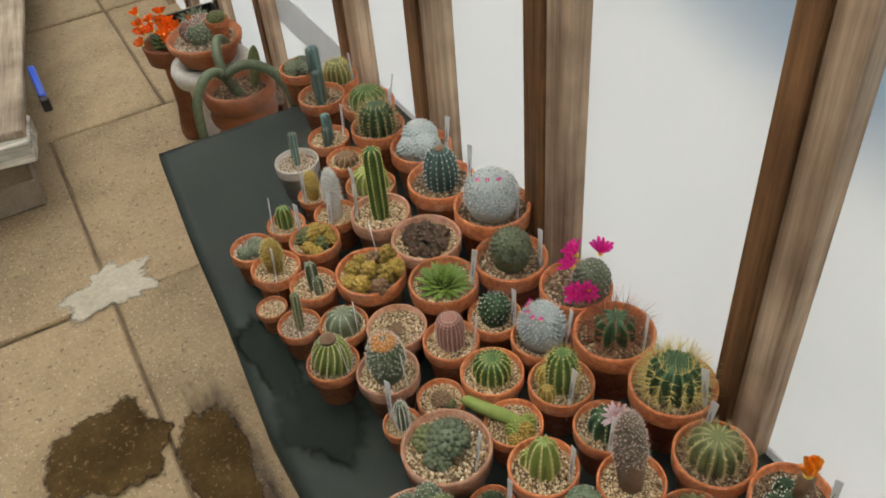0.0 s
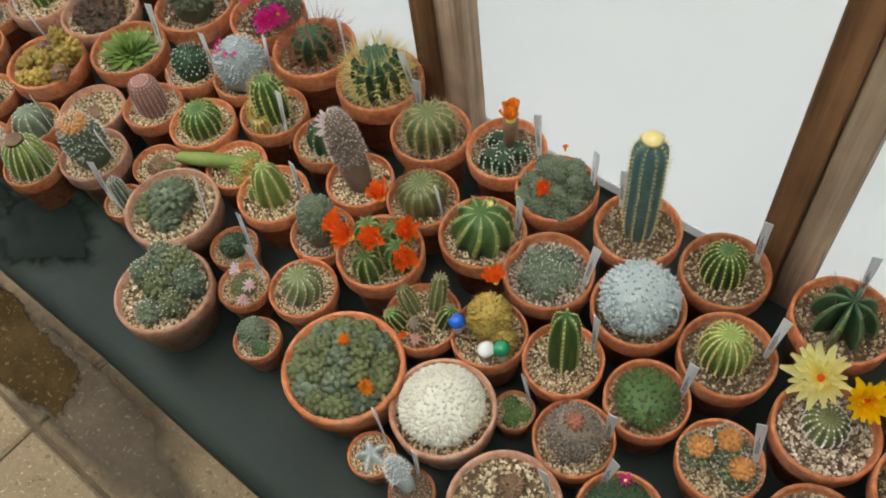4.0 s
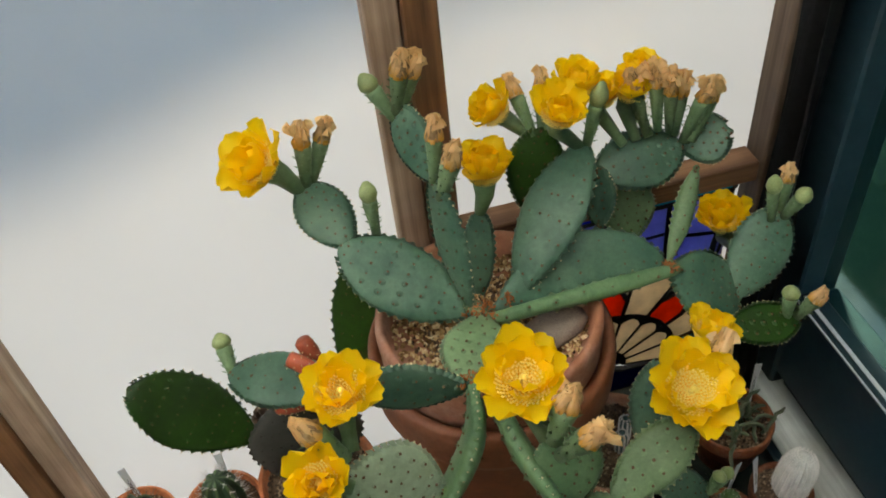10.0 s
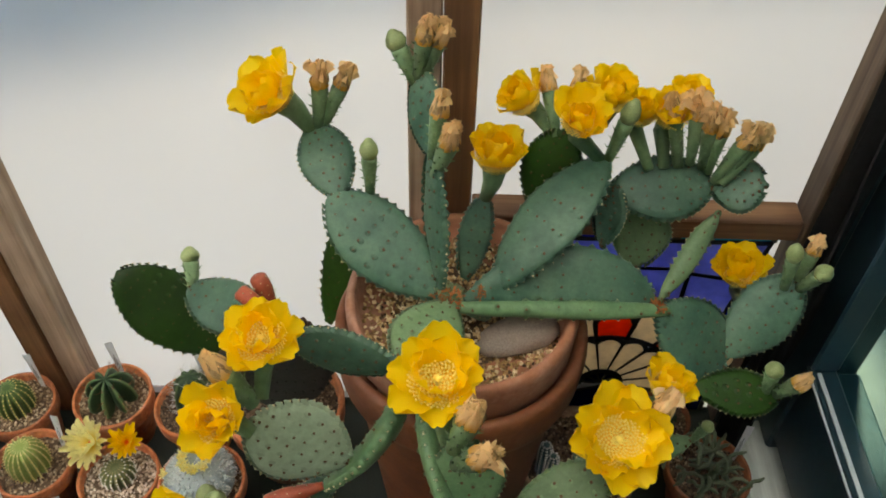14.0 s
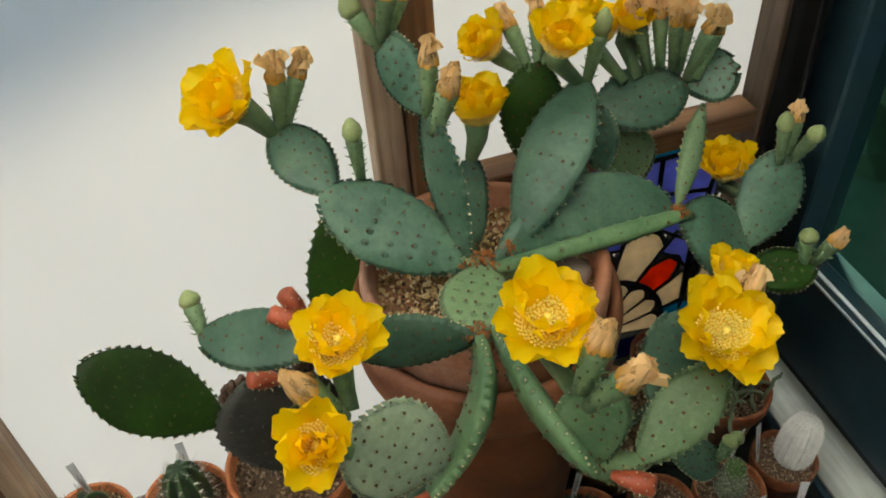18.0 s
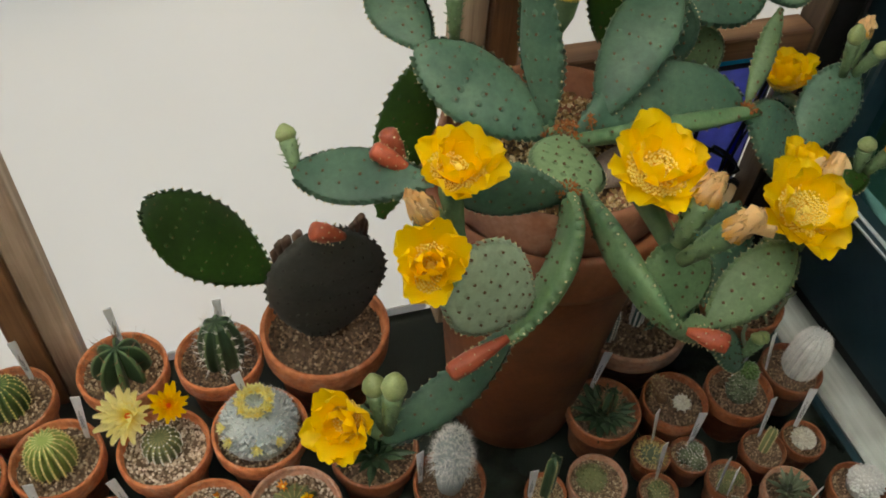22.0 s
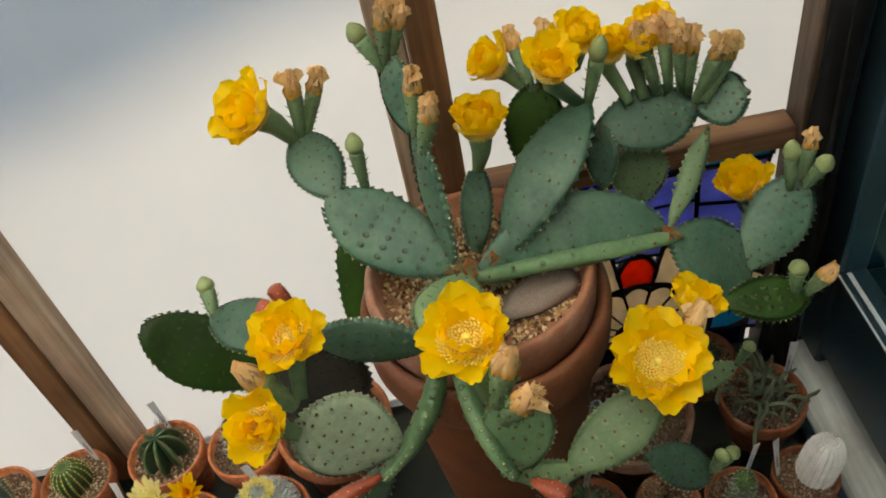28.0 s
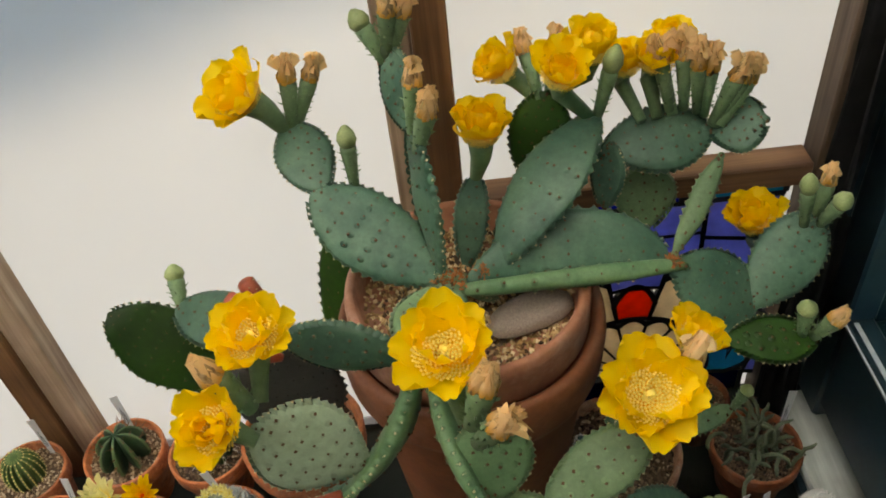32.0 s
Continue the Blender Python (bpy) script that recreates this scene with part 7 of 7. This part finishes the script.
p = potted(0.523, 0.443, 0.098, 0.079, "dark fern-like cactus in an old clay pot", material=TERRA_OLD_SHADED, grit=GRIT_DARK)
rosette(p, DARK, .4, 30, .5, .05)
p = potted(0.593, 0.388, 0.079, 0.071, "white hairy column cactus in an old pot", material=TERRA_OLD_SHADED, grit=GRIT_DARK, tag=160)
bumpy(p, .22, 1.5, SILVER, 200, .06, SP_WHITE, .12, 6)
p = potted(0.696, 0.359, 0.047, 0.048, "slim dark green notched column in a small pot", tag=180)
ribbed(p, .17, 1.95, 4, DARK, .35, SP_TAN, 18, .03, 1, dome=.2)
# right-hand corner: darker clay and grit paint in the shade over these pots
p = potted(0.790, 0.426, 0.086, 0.076, "dark green spiky rosette in a terracotta pot", material=TERRA_OLD_SHADED, tag=90, grit=GRIT_DARK)
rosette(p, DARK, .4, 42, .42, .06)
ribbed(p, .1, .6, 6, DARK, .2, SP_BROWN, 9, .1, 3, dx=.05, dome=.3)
p = potted(0.877, 0.417, 0.078, 0.074, "brown bent stem cactus in dark compost", material=TERRA_OLD_SHADED, grit=GRIT_DARK)
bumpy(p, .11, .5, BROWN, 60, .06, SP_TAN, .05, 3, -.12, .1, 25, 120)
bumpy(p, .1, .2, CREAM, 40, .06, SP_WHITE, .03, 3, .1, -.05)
p = potted(0.957, 0.408, 0.080, 0.076, "grey-green knobbly stacked cactus in a terracotta pot", material=TERRA_OLD_SHADED, tag=60, grit=GRIT_DARK)
bumpy(p, .2, .4, GREY, 80, .06, SP_WHITE, .02, 2)
bumpy(p, .15, .28, GREY, 60, .06, SP_WHITE, .02, 2, .02, .02).location.z += .3 * p.d
bumpy(p, .12, .2, GREEN, 40, .06, SP_WHITE, .02, 2, .02, .03).location.z += .52 * p.d
p = potted(1.039, 0.423, 0.075, 0.072, "thick white-webbed column cactus in a terracotta pot", material=TERRA_OLD_SHADED, grit=GRIT_DARK, tag=160)
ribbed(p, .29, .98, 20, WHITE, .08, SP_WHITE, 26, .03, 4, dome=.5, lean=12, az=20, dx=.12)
p = potted(0.832, 0.373, 0.046, 0.046, "tiny wispy straw-spined cactus in a small pot", material=TERRA_OLD_SHADED, tag=60, grit=GRIT_DARK)
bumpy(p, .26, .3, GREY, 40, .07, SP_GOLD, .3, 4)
p = potted(0.873, 0.358, 0.048, 0.049, "tiny grey clump with fluffy heads in a small pot", material=TERRA_OLD_SHADED, tag=60, grit=GRIT_DARK)
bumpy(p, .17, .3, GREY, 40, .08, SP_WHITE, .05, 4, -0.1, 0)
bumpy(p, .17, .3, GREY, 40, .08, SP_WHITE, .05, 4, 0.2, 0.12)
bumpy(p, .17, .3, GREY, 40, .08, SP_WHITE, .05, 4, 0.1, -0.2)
p = potted(0.900, 0.318, 0.050, 0.052, "tiny green clump in a small terracotta pot", material=TERRA_OLD_SHADED, tag=200, grit=GRIT_DARK)
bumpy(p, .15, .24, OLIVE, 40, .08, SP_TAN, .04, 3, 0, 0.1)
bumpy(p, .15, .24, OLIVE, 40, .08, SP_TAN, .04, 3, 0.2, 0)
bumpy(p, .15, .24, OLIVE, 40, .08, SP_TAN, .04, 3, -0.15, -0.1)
p = potted(0.956, 0.340, 0.052, 0.057, "leaning olive stem cactus in a small pot", material=TERRA_OLD_SHADED, tag=70, grit=GRIT_DARK)
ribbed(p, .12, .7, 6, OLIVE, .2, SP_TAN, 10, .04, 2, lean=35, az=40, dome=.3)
p = potted(1.011, 0.341, 0.051, 0.053, "small pale round cactus in a tiny pot", material=TERRA_OLD_SHADED, tag=80, grit=GRIT_DARK)
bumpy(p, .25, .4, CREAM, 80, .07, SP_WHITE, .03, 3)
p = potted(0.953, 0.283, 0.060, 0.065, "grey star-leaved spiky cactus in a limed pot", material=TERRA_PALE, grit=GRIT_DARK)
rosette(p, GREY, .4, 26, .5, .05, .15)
p = potted(1.031, 0.267, 0.064, 0.062, "smooth pale grey ball cactus in a small pot", material=TERRA_OLD_SHADED, grit=GRIT_DARK)
bumpy(p, .3, .6, WHITE, 130, .06, SP_WHITE, .02, 3, .1, .02)
p = potted(0.752, 0.351, 0.066, 0.061, "low brown cactus among white stones in a pot", material=TERRA_PALE, grit=GRIT_MIX)
bumpy(p, .25, .2, OLIVE, 60, .06, SP_TAN, .03, 2, -.05, .1)
p = potted(0.819, 0.328, 0.045, 0.046, "tiny round cactus in a small terracotta pot", material=TERRA_OLD_SHADED, tag=70, grit=GRIT_DARK)
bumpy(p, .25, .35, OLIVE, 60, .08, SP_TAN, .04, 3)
p = potted(0.893, 0.285, 0.048, 0.043, "tiny grey-spined cactus in a small pot", material=TERRA_OLD_SHADED, tag=90, grit=GRIT_DARK)
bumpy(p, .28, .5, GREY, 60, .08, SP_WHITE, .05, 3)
p = potted(0.957, 0.232, 0.067, 0.060, "small dull green cactus in a terracotta pot", material=TERRA_OLD_SHADED, tag=120, grit=GRIT_DARK)
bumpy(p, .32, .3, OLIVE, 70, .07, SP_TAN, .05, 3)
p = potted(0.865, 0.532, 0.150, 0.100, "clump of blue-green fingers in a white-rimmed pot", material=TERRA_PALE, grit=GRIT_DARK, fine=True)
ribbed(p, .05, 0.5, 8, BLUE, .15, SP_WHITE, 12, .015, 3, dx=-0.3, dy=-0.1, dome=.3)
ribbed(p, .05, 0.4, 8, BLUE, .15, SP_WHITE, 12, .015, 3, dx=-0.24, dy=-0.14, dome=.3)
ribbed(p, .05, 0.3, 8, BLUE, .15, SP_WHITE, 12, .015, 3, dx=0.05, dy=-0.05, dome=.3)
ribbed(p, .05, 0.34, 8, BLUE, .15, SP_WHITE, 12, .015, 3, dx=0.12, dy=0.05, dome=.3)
p = potted(1.030, 0.530, 0.106, 0.080, "tangle of wiry grey-green stems in a terracotta pot", material=TERRA_OLD_SHADED, grit=GRIT_DARK, tag=30)
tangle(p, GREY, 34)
p = potted(0.985, 0.612, 0.080, 0.070, "dark cactus in a clay pot behind the others", material=TERRA_OLD_SHADED, grit=GRIT_DARK)
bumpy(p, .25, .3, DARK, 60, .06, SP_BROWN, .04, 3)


# ---- stained glass panel leaning behind the pots ----
def coloured(name, color, rough=0.12):
    m = mat(name, color, rough)
    col = ramp(m, noise_of(m, coords(m), 38, 4), [(0.3, tuple(k * 0.72 for k in color)), (0.7, color)])
    b = shader(m)
    ln(m, col, b.inputs["Base Color"])
    tr = nd(m, "ShaderNodeBsdfTranslucent")
    ln(m, col, tr.inputs[0])
    mx = nd(m, "ShaderNodeMixShader", Fac=0.8)
    ln(m, b.outputs[0], mx.inputs[1])
    ln(m, tr.outputs[0], mx.inputs[2])
    ln(m, mx.outputs[0], m.node_tree.nodes["Material Output"].inputs[0])
    bump(m, noise_of(m, coords(m), 60, 2), 0.3, 0.002)
    return m


LEAD = mat("black_lead", (0.012, 0.012, 0.014), 0.45)
G_BLUE = coloured("violet_blue_glass", (0.30, 0.34, 0.82))
G_COBALT = coloured("cobalt_glass", (0.016, 0.035, 0.60))
G_CYAN = coloured("turquoise_glass", (0.02, 0.34, 0.52))
G_RED = coloured("orange_red_glass", (0.98, 0.12, 0.018))
G_CREAM = coloured("cream_glass", (0.95, 0.80, 0.58))
G_NAVY = coloured("navy_glass", (0.008, 0.014, 0.10))
GX0, GX1, GZ0, GZ1, GY = 0.730, 1.092, 0.004, 0.408, 0.664
glass = thing("stained_glass_panel", (0.897, GY, BT), "stained glass panel with a cream and red flower on blue", "stained glass")
glass.scale = (0.92, 1.0, 0.92)


def pane(pts, material):
    """One flat piece of glass from points (x, z), shrunk a little so that the lead shows."""
    cx, cz = sum(q[0] for q in pts) / len(pts), sum(q[1] for q in pts) / len(pts)
    b = bmesh.new()
    vs = []
    for x, z in pts:
        d = math.hypot(x - cx, z - cz)
        k = max(0.2, 1 - 0.0032 / max(d, 1e-4))
        vs.append(b.verts.new((cx + (x - cx) * k - 0.911, 0.0, cz + (z - cz) * k)))
    f = b.faces.new(vs)
    if f.normal.y > 0 or f.calc_center_median().y > 1:
        f.normal_flip()
    r = bmesh.ops.extrude_face_region(b, geom=[f])
    for v in (e for e in r["geom"] if isinstance(e, bmesh.types.BMVert)):
        v.co.y += 0.005
    bmesh.ops.recalc_face_normals(b, faces=b.faces[:])
    piece = part("glass_piece", b, material, glass)
    v, fc, n = [], [], len(pts)
    for y in (-0.0012, 0.0062):
        for grow in (0.0035, -0.0036):
            for x, z in pts:
                d = max(math.hypot(x - cx, z - cz), 1e-4)
                k = max(0.2, 1 + grow / d)
                v.append((cx + (x - cx) * k - 0.911, y, cz + (z - cz) * k))
    for i in range(n):
        j = (i + 1) % n
        for a, c in ((0, 1), (1, 3), (3, 2), (2, 0)):
            fc.append((a * n + i, a * n + j, c * n + j, c * n + i))
    put("lead_came", to_mesh("lead_came", v, fc, LEAD, False), piece, "black lead strip round the glass")
    return piece


FXc, FZc = 0.925, 0.075


def petal_pane(a0, a1, r0, r1, material, round_=0.9):
    pts = []
    for k in range(5):
        a = a0 + (a1 - a0) * k / 4
        pts.append((FXc + r0 * math.sin(a), FZc + r0 * math.cos(a)))
    for k in range(8, -1, -1):
        a = a0 + (a1 - a0) * k / 8
        r = r1 * (round_ + (1 - round_) * math.sin(math.pi * k / 8))
        pts.append((FXc + r * math.sin(a), FZc + r * math.cos(a)))
    pane(pts, material)


N = 9
for k in range(N):
    a0, a1 = radians(-100 + 200 * k / N), radians(-100 + 200 * (k + 1) / N)
    petal_pane(a0, a1, 0.030, 0.108, G_CREAM)
    g = 0.16 * (a1 - a0)
    if k % 2:
        petal_pane(a0, a1, 0.110, 0.200, G_CREAM)
    else:
        petal_pane(a0, a1, 0.110, 0.172, G_RED if 1 < k < 8 else G_CYAN, 0.82)
        petal_pane(a0, a1, 0.168, 0.206, G_BLUE, 1.0)
for k in range(5):
    a0, a1 = radians(-90 + 36 * k), radians(-90 + 36 * (k + 1))
    petal_pane(a0, a1, 0.004, 0.028, G_NAVY)
pane([(GX0 + 0.004, GZ0 + 0.004), (GX1 - 0.004, GZ0 + 0.004), (GX1 - 0.004, 0.050), (FXc + 0.03, 0.055), (FXc, 0.066), (FXc - 0.03, 0.055), (GX0 + 0.004, 0.050)], G_NAVY)
for k in range(3):
    w = (GX1 - GX0) / 3
    pane([(GX0 + w * k + 0.002, 0.382), (GX0 + w * (k + 1) - 0.002, 0.382), (GX0 + w * (k + 1) - 0.002, 0.404), (GX0 + w * k + 0.002, 0.404)], G_CYAN if k == 2 else G_COBALT)
arc = [(FXc + 0.204 * math.sin(radians(-88 + 22 * k)), FZc + 0.204 * math.cos(radians(-88 + 22 * k))) for k in range(9)]
tops = [(GX0 + 0.004, 0.150), (GX0 + 0.004, 0.240), (GX0 + 0.004, 0.330), (GX0 + 0.05, 0.378), (GX0 + 0.18, 0.378), (GX0 + 0.27, 0.378), (GX1 - 0.004, 0.378), (GX1 - 0.004, 0.300), (GX1 - 0.004, 0.160)]
for k in range(8):
    a, b, c2, d = arc[k], arc[k + 1], tops[k + 1], tops[k]
    a, b = [(min(max(q[0], GX0 + 0.03), GX1 - 0.03), q[1]) for q in (a, b)]
    m1 = ((a[0] + d[0]) / 2, (a[1] + d[1]) / 2)
    m2 = ((b[0] + c2[0]) / 2, (b[1] + c2[1]) / 2 + 0.008)
    pane([a, b, m2, m1], G_BLUE if k % 3 else G_COBALT)
    pane([m1, m2, c2, d], G_BLUE)

# ---- beyond the end of the bench ----
def eased(pts, n=5):
    """A smooth run of points through pts."""
    q = [Vector(p) for p in pts]
    q = [q[0] * 2 - q[1]] + q + [q[-1] * 2 - q[-2]]
    out = []
    for a, b, c, d in zip(q, q[1:], q[2:], q[3:]):
        for k in range(n):
            t = k / n
            out.append(0.5 * (2 * b + (c - a) * t + (2 * a - 5 * b + 4 * c - d) * t * t + (3 * b - a - 3 * c + d) * t ** 3))
    return out + [q[-2]]


shelf = thing("low_shelf", (-2.35, 0.60, 0), "grey board shelf beyond the end of the bench", "shelf")
block("plank", (-0.40, -0.140, 0.270), (0.085, -0.032, 0.298), GREYWOOD_X, shelf)
block("plank", (-0.40, -0.028, 0.270), (0.36, 0.036, 0.298), GREYWOOD_X, shelf)
for sx in (-0.38, 0.03):
    block("trestle_leg", (sx, -0.13, 0.0), (sx + 0.04, 0.03, 0.269), WOOD_Z, shelf)

urn = thing("ridged_clay_urn", (-1.965, 0.512, 0), "ridged terracotta urn with drooping tail cactus", "potted cactus")
v, f = lathe([(0, 0), (0.072, 0), (0.077, 0.02), (0.084, 0.20), (0.086, 0.245), (0.080, 0.258), (0.079, 0.285), (0.093, 0.295), (0.096, 0.313), (0.088, 0.327), (0.085, 0.342), (0.099, 0.352), (0.102, 0.375), (0.094, 0.390), (0.088, 0.397), (0.082, 0.390), (0.076, 0.368), (0, 0.368)], 40)
put("urn", to_mesh("urn", v, f, TERRA_OLD_SHADED), urn)
put("gravel", grit_mesh(GRIT_DARK, 1, False), urn, "", pose(0, 0, 0.371) @ Matrix.Diagonal((0.165, 0.165, 0.165, 1)))
for pts in ([(0.02, 0.0, 0.365), (0.0, -0.04, 0.44), (0.02, -0.085, 0.452), (0.03, -0.125, 0.40), (0.03, -0.135, 0.32), (0.03, -0.135, 0.22)], [(0.0, 0.0, 0.365), (0.03, -0.03, 0.44), (0.05, 0.02, 0.47), (0.07, 0.08, 0.44), (0.085, 0.115, 0.37), (0.09, 0.12, 0.31)], [(0.0, -0.01, 0.365), (-0.02, -0.03, 0.46), (-0.07, -0.01, 0.50), (-0.10, 0.03, 0.47)]):
    run = eased(pts)
    st = put("tail_stem", to_mesh("tail_stem", *tube(run, [0.0135] * (len(run) - 3) + [0.012, 0.009, 0.004], 12), GREY), urn, "dull green drooping cactus stem")
    roots = [(a + Vector((math.cos(k * 2.4), math.sin(k * 2.4), math.sin(k))) * 0.011, Vector((math.cos(k * 2.4), math.sin(k * 2.4), math.sin(k)))) for a in run for k in range(7)]
    tagged(put("spine_tuft", to_mesh("spine_tuft", *spikes(roots, 0.006, 0.0006, random.Random(3), 0.5, 2), SP_TAN, False), st), "", "", "", "stuff")
put("pad", to_mesh("pad", *pad_shape((0.01, 0.04, 0.365), (0.0, 0.07, 0.49), 0.055, (0.3, -0.8, 0.3))[:2], OLIVE), urn, "olive cactus joint")

chim = thing("white_chimney_pot", (-2.235, 0.510, 0), "dirty white chimney pot with a wide flange", "chimney pot")
v, f = lathe([(0, 0), (0.092, 0), (0.096, 0.03), (0.083, 0.06), (0.085, 0.24), (0.088, 0.290), (0.120, 0.305), (0.125, 0.330), (0.119, 0.346), (0.090, 0.354), (0.084, 0.345), (0, 0.345)], 40)
put("body", to_mesh("body", v, f, WHITE_POT), chim)
bowl = thing("clay_bowl_of_cacti", (-2.235, 0.510, 0.3545), "wide terracotta bowl of grey cactus on a chimney pot", "potted cactus")
v, f = lathe([(0, 0), (0.075, 0), (0.080, 0.006), (0.101, 0.050), (0.110, 0.055), (0.113, 0.072), (0.108, 0.078), (0.101, 0.074), (0.093, 0.056), (0, 0.056)], 40)
put("bowl", to_mesh("bowl", v, f, TERRA), bowl)
put("gravel", grit_mesh(GRIT_GREY, 2, False), bowl, "", pose(0, 0, 0.060) @ Matrix.Diagonal((0.205, 0.205, 0.205, 1)))
bp = Pot(bowl, 0.20, 0.07, random.Random(4))
bp.top = 0.060
for x, y in ((-0.1, 0.0), (-0.22, 0.08), (0.0, 0.10), (-0.12, -0.14), (0.06, -0.08)):
    bumpy(bp, 0.15, 0.30, PINKB if x < 0 else GREY, 70, 0.06, SP_WHITE, 0.05, 4, x, y)
small = thing("small_clay_pot", (-2.215, 0.555, 0.4125), "small terracotta pot stood in the bowl", "pot")
put("pot", pot_mesh("plain", TERRA), small, "", Matrix.Diagonal((0.070, 0.070, 0.065, 1)))
sm = Pot(small, 0.07, 0.065, random.Random(5))
bumpy(sm, 0.36, 0.5, OLIVE, 60, 0.1, SP_TAN, 0.05, 2)

stand = thing("rusty_tall_pot", (-2.440, 0.440, 0), "slim rust-brown planter of orange flowers", "planter")
v, f = lathe([(0, 0), (0.045, 0), (0.05, 0.02), (0.036, 0.12), (0.040, 0.27), (0.078, 0.29), (0.086, 0.345), (0.080, 0.350), (0.072, 0.33), (0, 0.33)], 28)
put("planter", to_mesh("planter", v, f, TERRA_OLD_SHADED), stand)
sp = Pot(stand, 0.17, 0.35, random.Random(6))
sp.top = 0.335
rosette(sp, GREEN, 0.35, 34, 0.5, 0.10)
rr = random.Random(12)
for k in range(26):
    a, q = rr.uniform(0, 6.28), rr.uniform(0.01, 0.095)
    flower(stand, Vector((q * math.cos(a), q * math.sin(a), 0.39 + rr.uniform(-0.02, 0.04))), (0.5 * math.cos(a), 0.5 * math.sin(a), 1), 0.025, ORANGE, rr, 7, 1, 0.6, 0.3, 0.2, None, 30)

CRATE = mat("black_plastic", (0.012, 0.012, 0.014), 0.45)
crate = thing("black_plastic_crate", (-2.44, 0.545, 0.2985), "shallow black plastic seed crate on the shelf", "crate")
block("base", (-0.13, -0.085, 0.0), (0.13, 0.085, 0.006), CRATE, crate, 0.002)
for lo, hi in (((-0.13, -0.085, 0.0065), (0.13, -0.079, 0.075)), ((-0.13, 0.079, 0.0065), (0.13, 0.085, 0.075)), ((-0.13, -0.0785, 0.0065), (-0.124, 0.0785, 0.075)), ((0.124, -0.0785, 0.0065), (0.13, 0.0785, 0.075))):
    block("side", lo, hi, CRATE, crate, 0.001)
inner = thing("potted_succulent", (-2.46, 0.545, 0.3055), "grey-green succulents in a pot inside the crate", "potted plant")
put("pot", pot_mesh("plain", TERRA_OLD_SHADED), inner, "", Matrix.Diagonal((0.11, 0.11, 0.07, 1)))
ip = Pot(inner, 0.11, 0.07, random.Random(14))
rosette(ip, GREY, 0.55, 40, 0.6, 0.09)

# silvered timber on concrete blocks across the aisle
BLOCKM = surface("grey_concrete_block", (0.24, 0.20, 0.15), (0.34, 0.29, 0.22), 14, 0.9, 0.5)
for k in range(2):
    block("concrete_block", (-2.54, -0.50, 0.004 + 0.101 * k), (-2.325, -0.085, 0.104 + 0.101 * k), BLOCKM, None, 0.006, "grey concrete block under a stack of timber", "block", "", 0.002)
block("concrete_block", (-4.06, -0.35, 0.004), (-3.84, 0.10, 0.205), BLOCKM, None, 0.006, "grey concrete block under a stack of timber", "block", "", 0.002)
stack = thing("timber_stack", (-3.034, -0.219, 0.2055), "stack of silvered old timber boards on blocks", "timber")
stack.rotation_euler = (0, 0, radians(-9))
block("bearer", (0.60, -0.33, 0.0), (0.76, 0.29, 0.075), GREYWOOD, stack, 0.006, "", "", "", 0.003)
block("bearer", (-1.0, -0.33, 0.0), (-0.85, 0.29, 0.075), GREYWOOD, stack, 0.006, "", "", "", 0.003)
for k in range(5):
    block("board", (-1.3, -0.35 + 0.128 * k, 0.076), (0.74 - 0.03 * (k % 2), -0.226 + 0.128 * k, 0.104), GREYWOOD_X, stack, 0.004, "", "", "", 0.002)
CLAMP = mat("blue_plastic", (0.005, 0.06, 0.45), 0.35)
clamp = thing("blue_clamp", (-2.52, 0.030, 0.255), "bright blue plastic strap hanging from the timber", "strap")
bm = box_bm((-0.13, -0.011, 0.005), (0.085, 0.011, 0.050), 0.005)
part("strap", bm, CLAMP, clamp)
bm = box_bm((0.0855, -0.013, 0.0), (0.11, 0.013, 0.045), 0.004)
part("buckle", bm, CRATE, clamp)
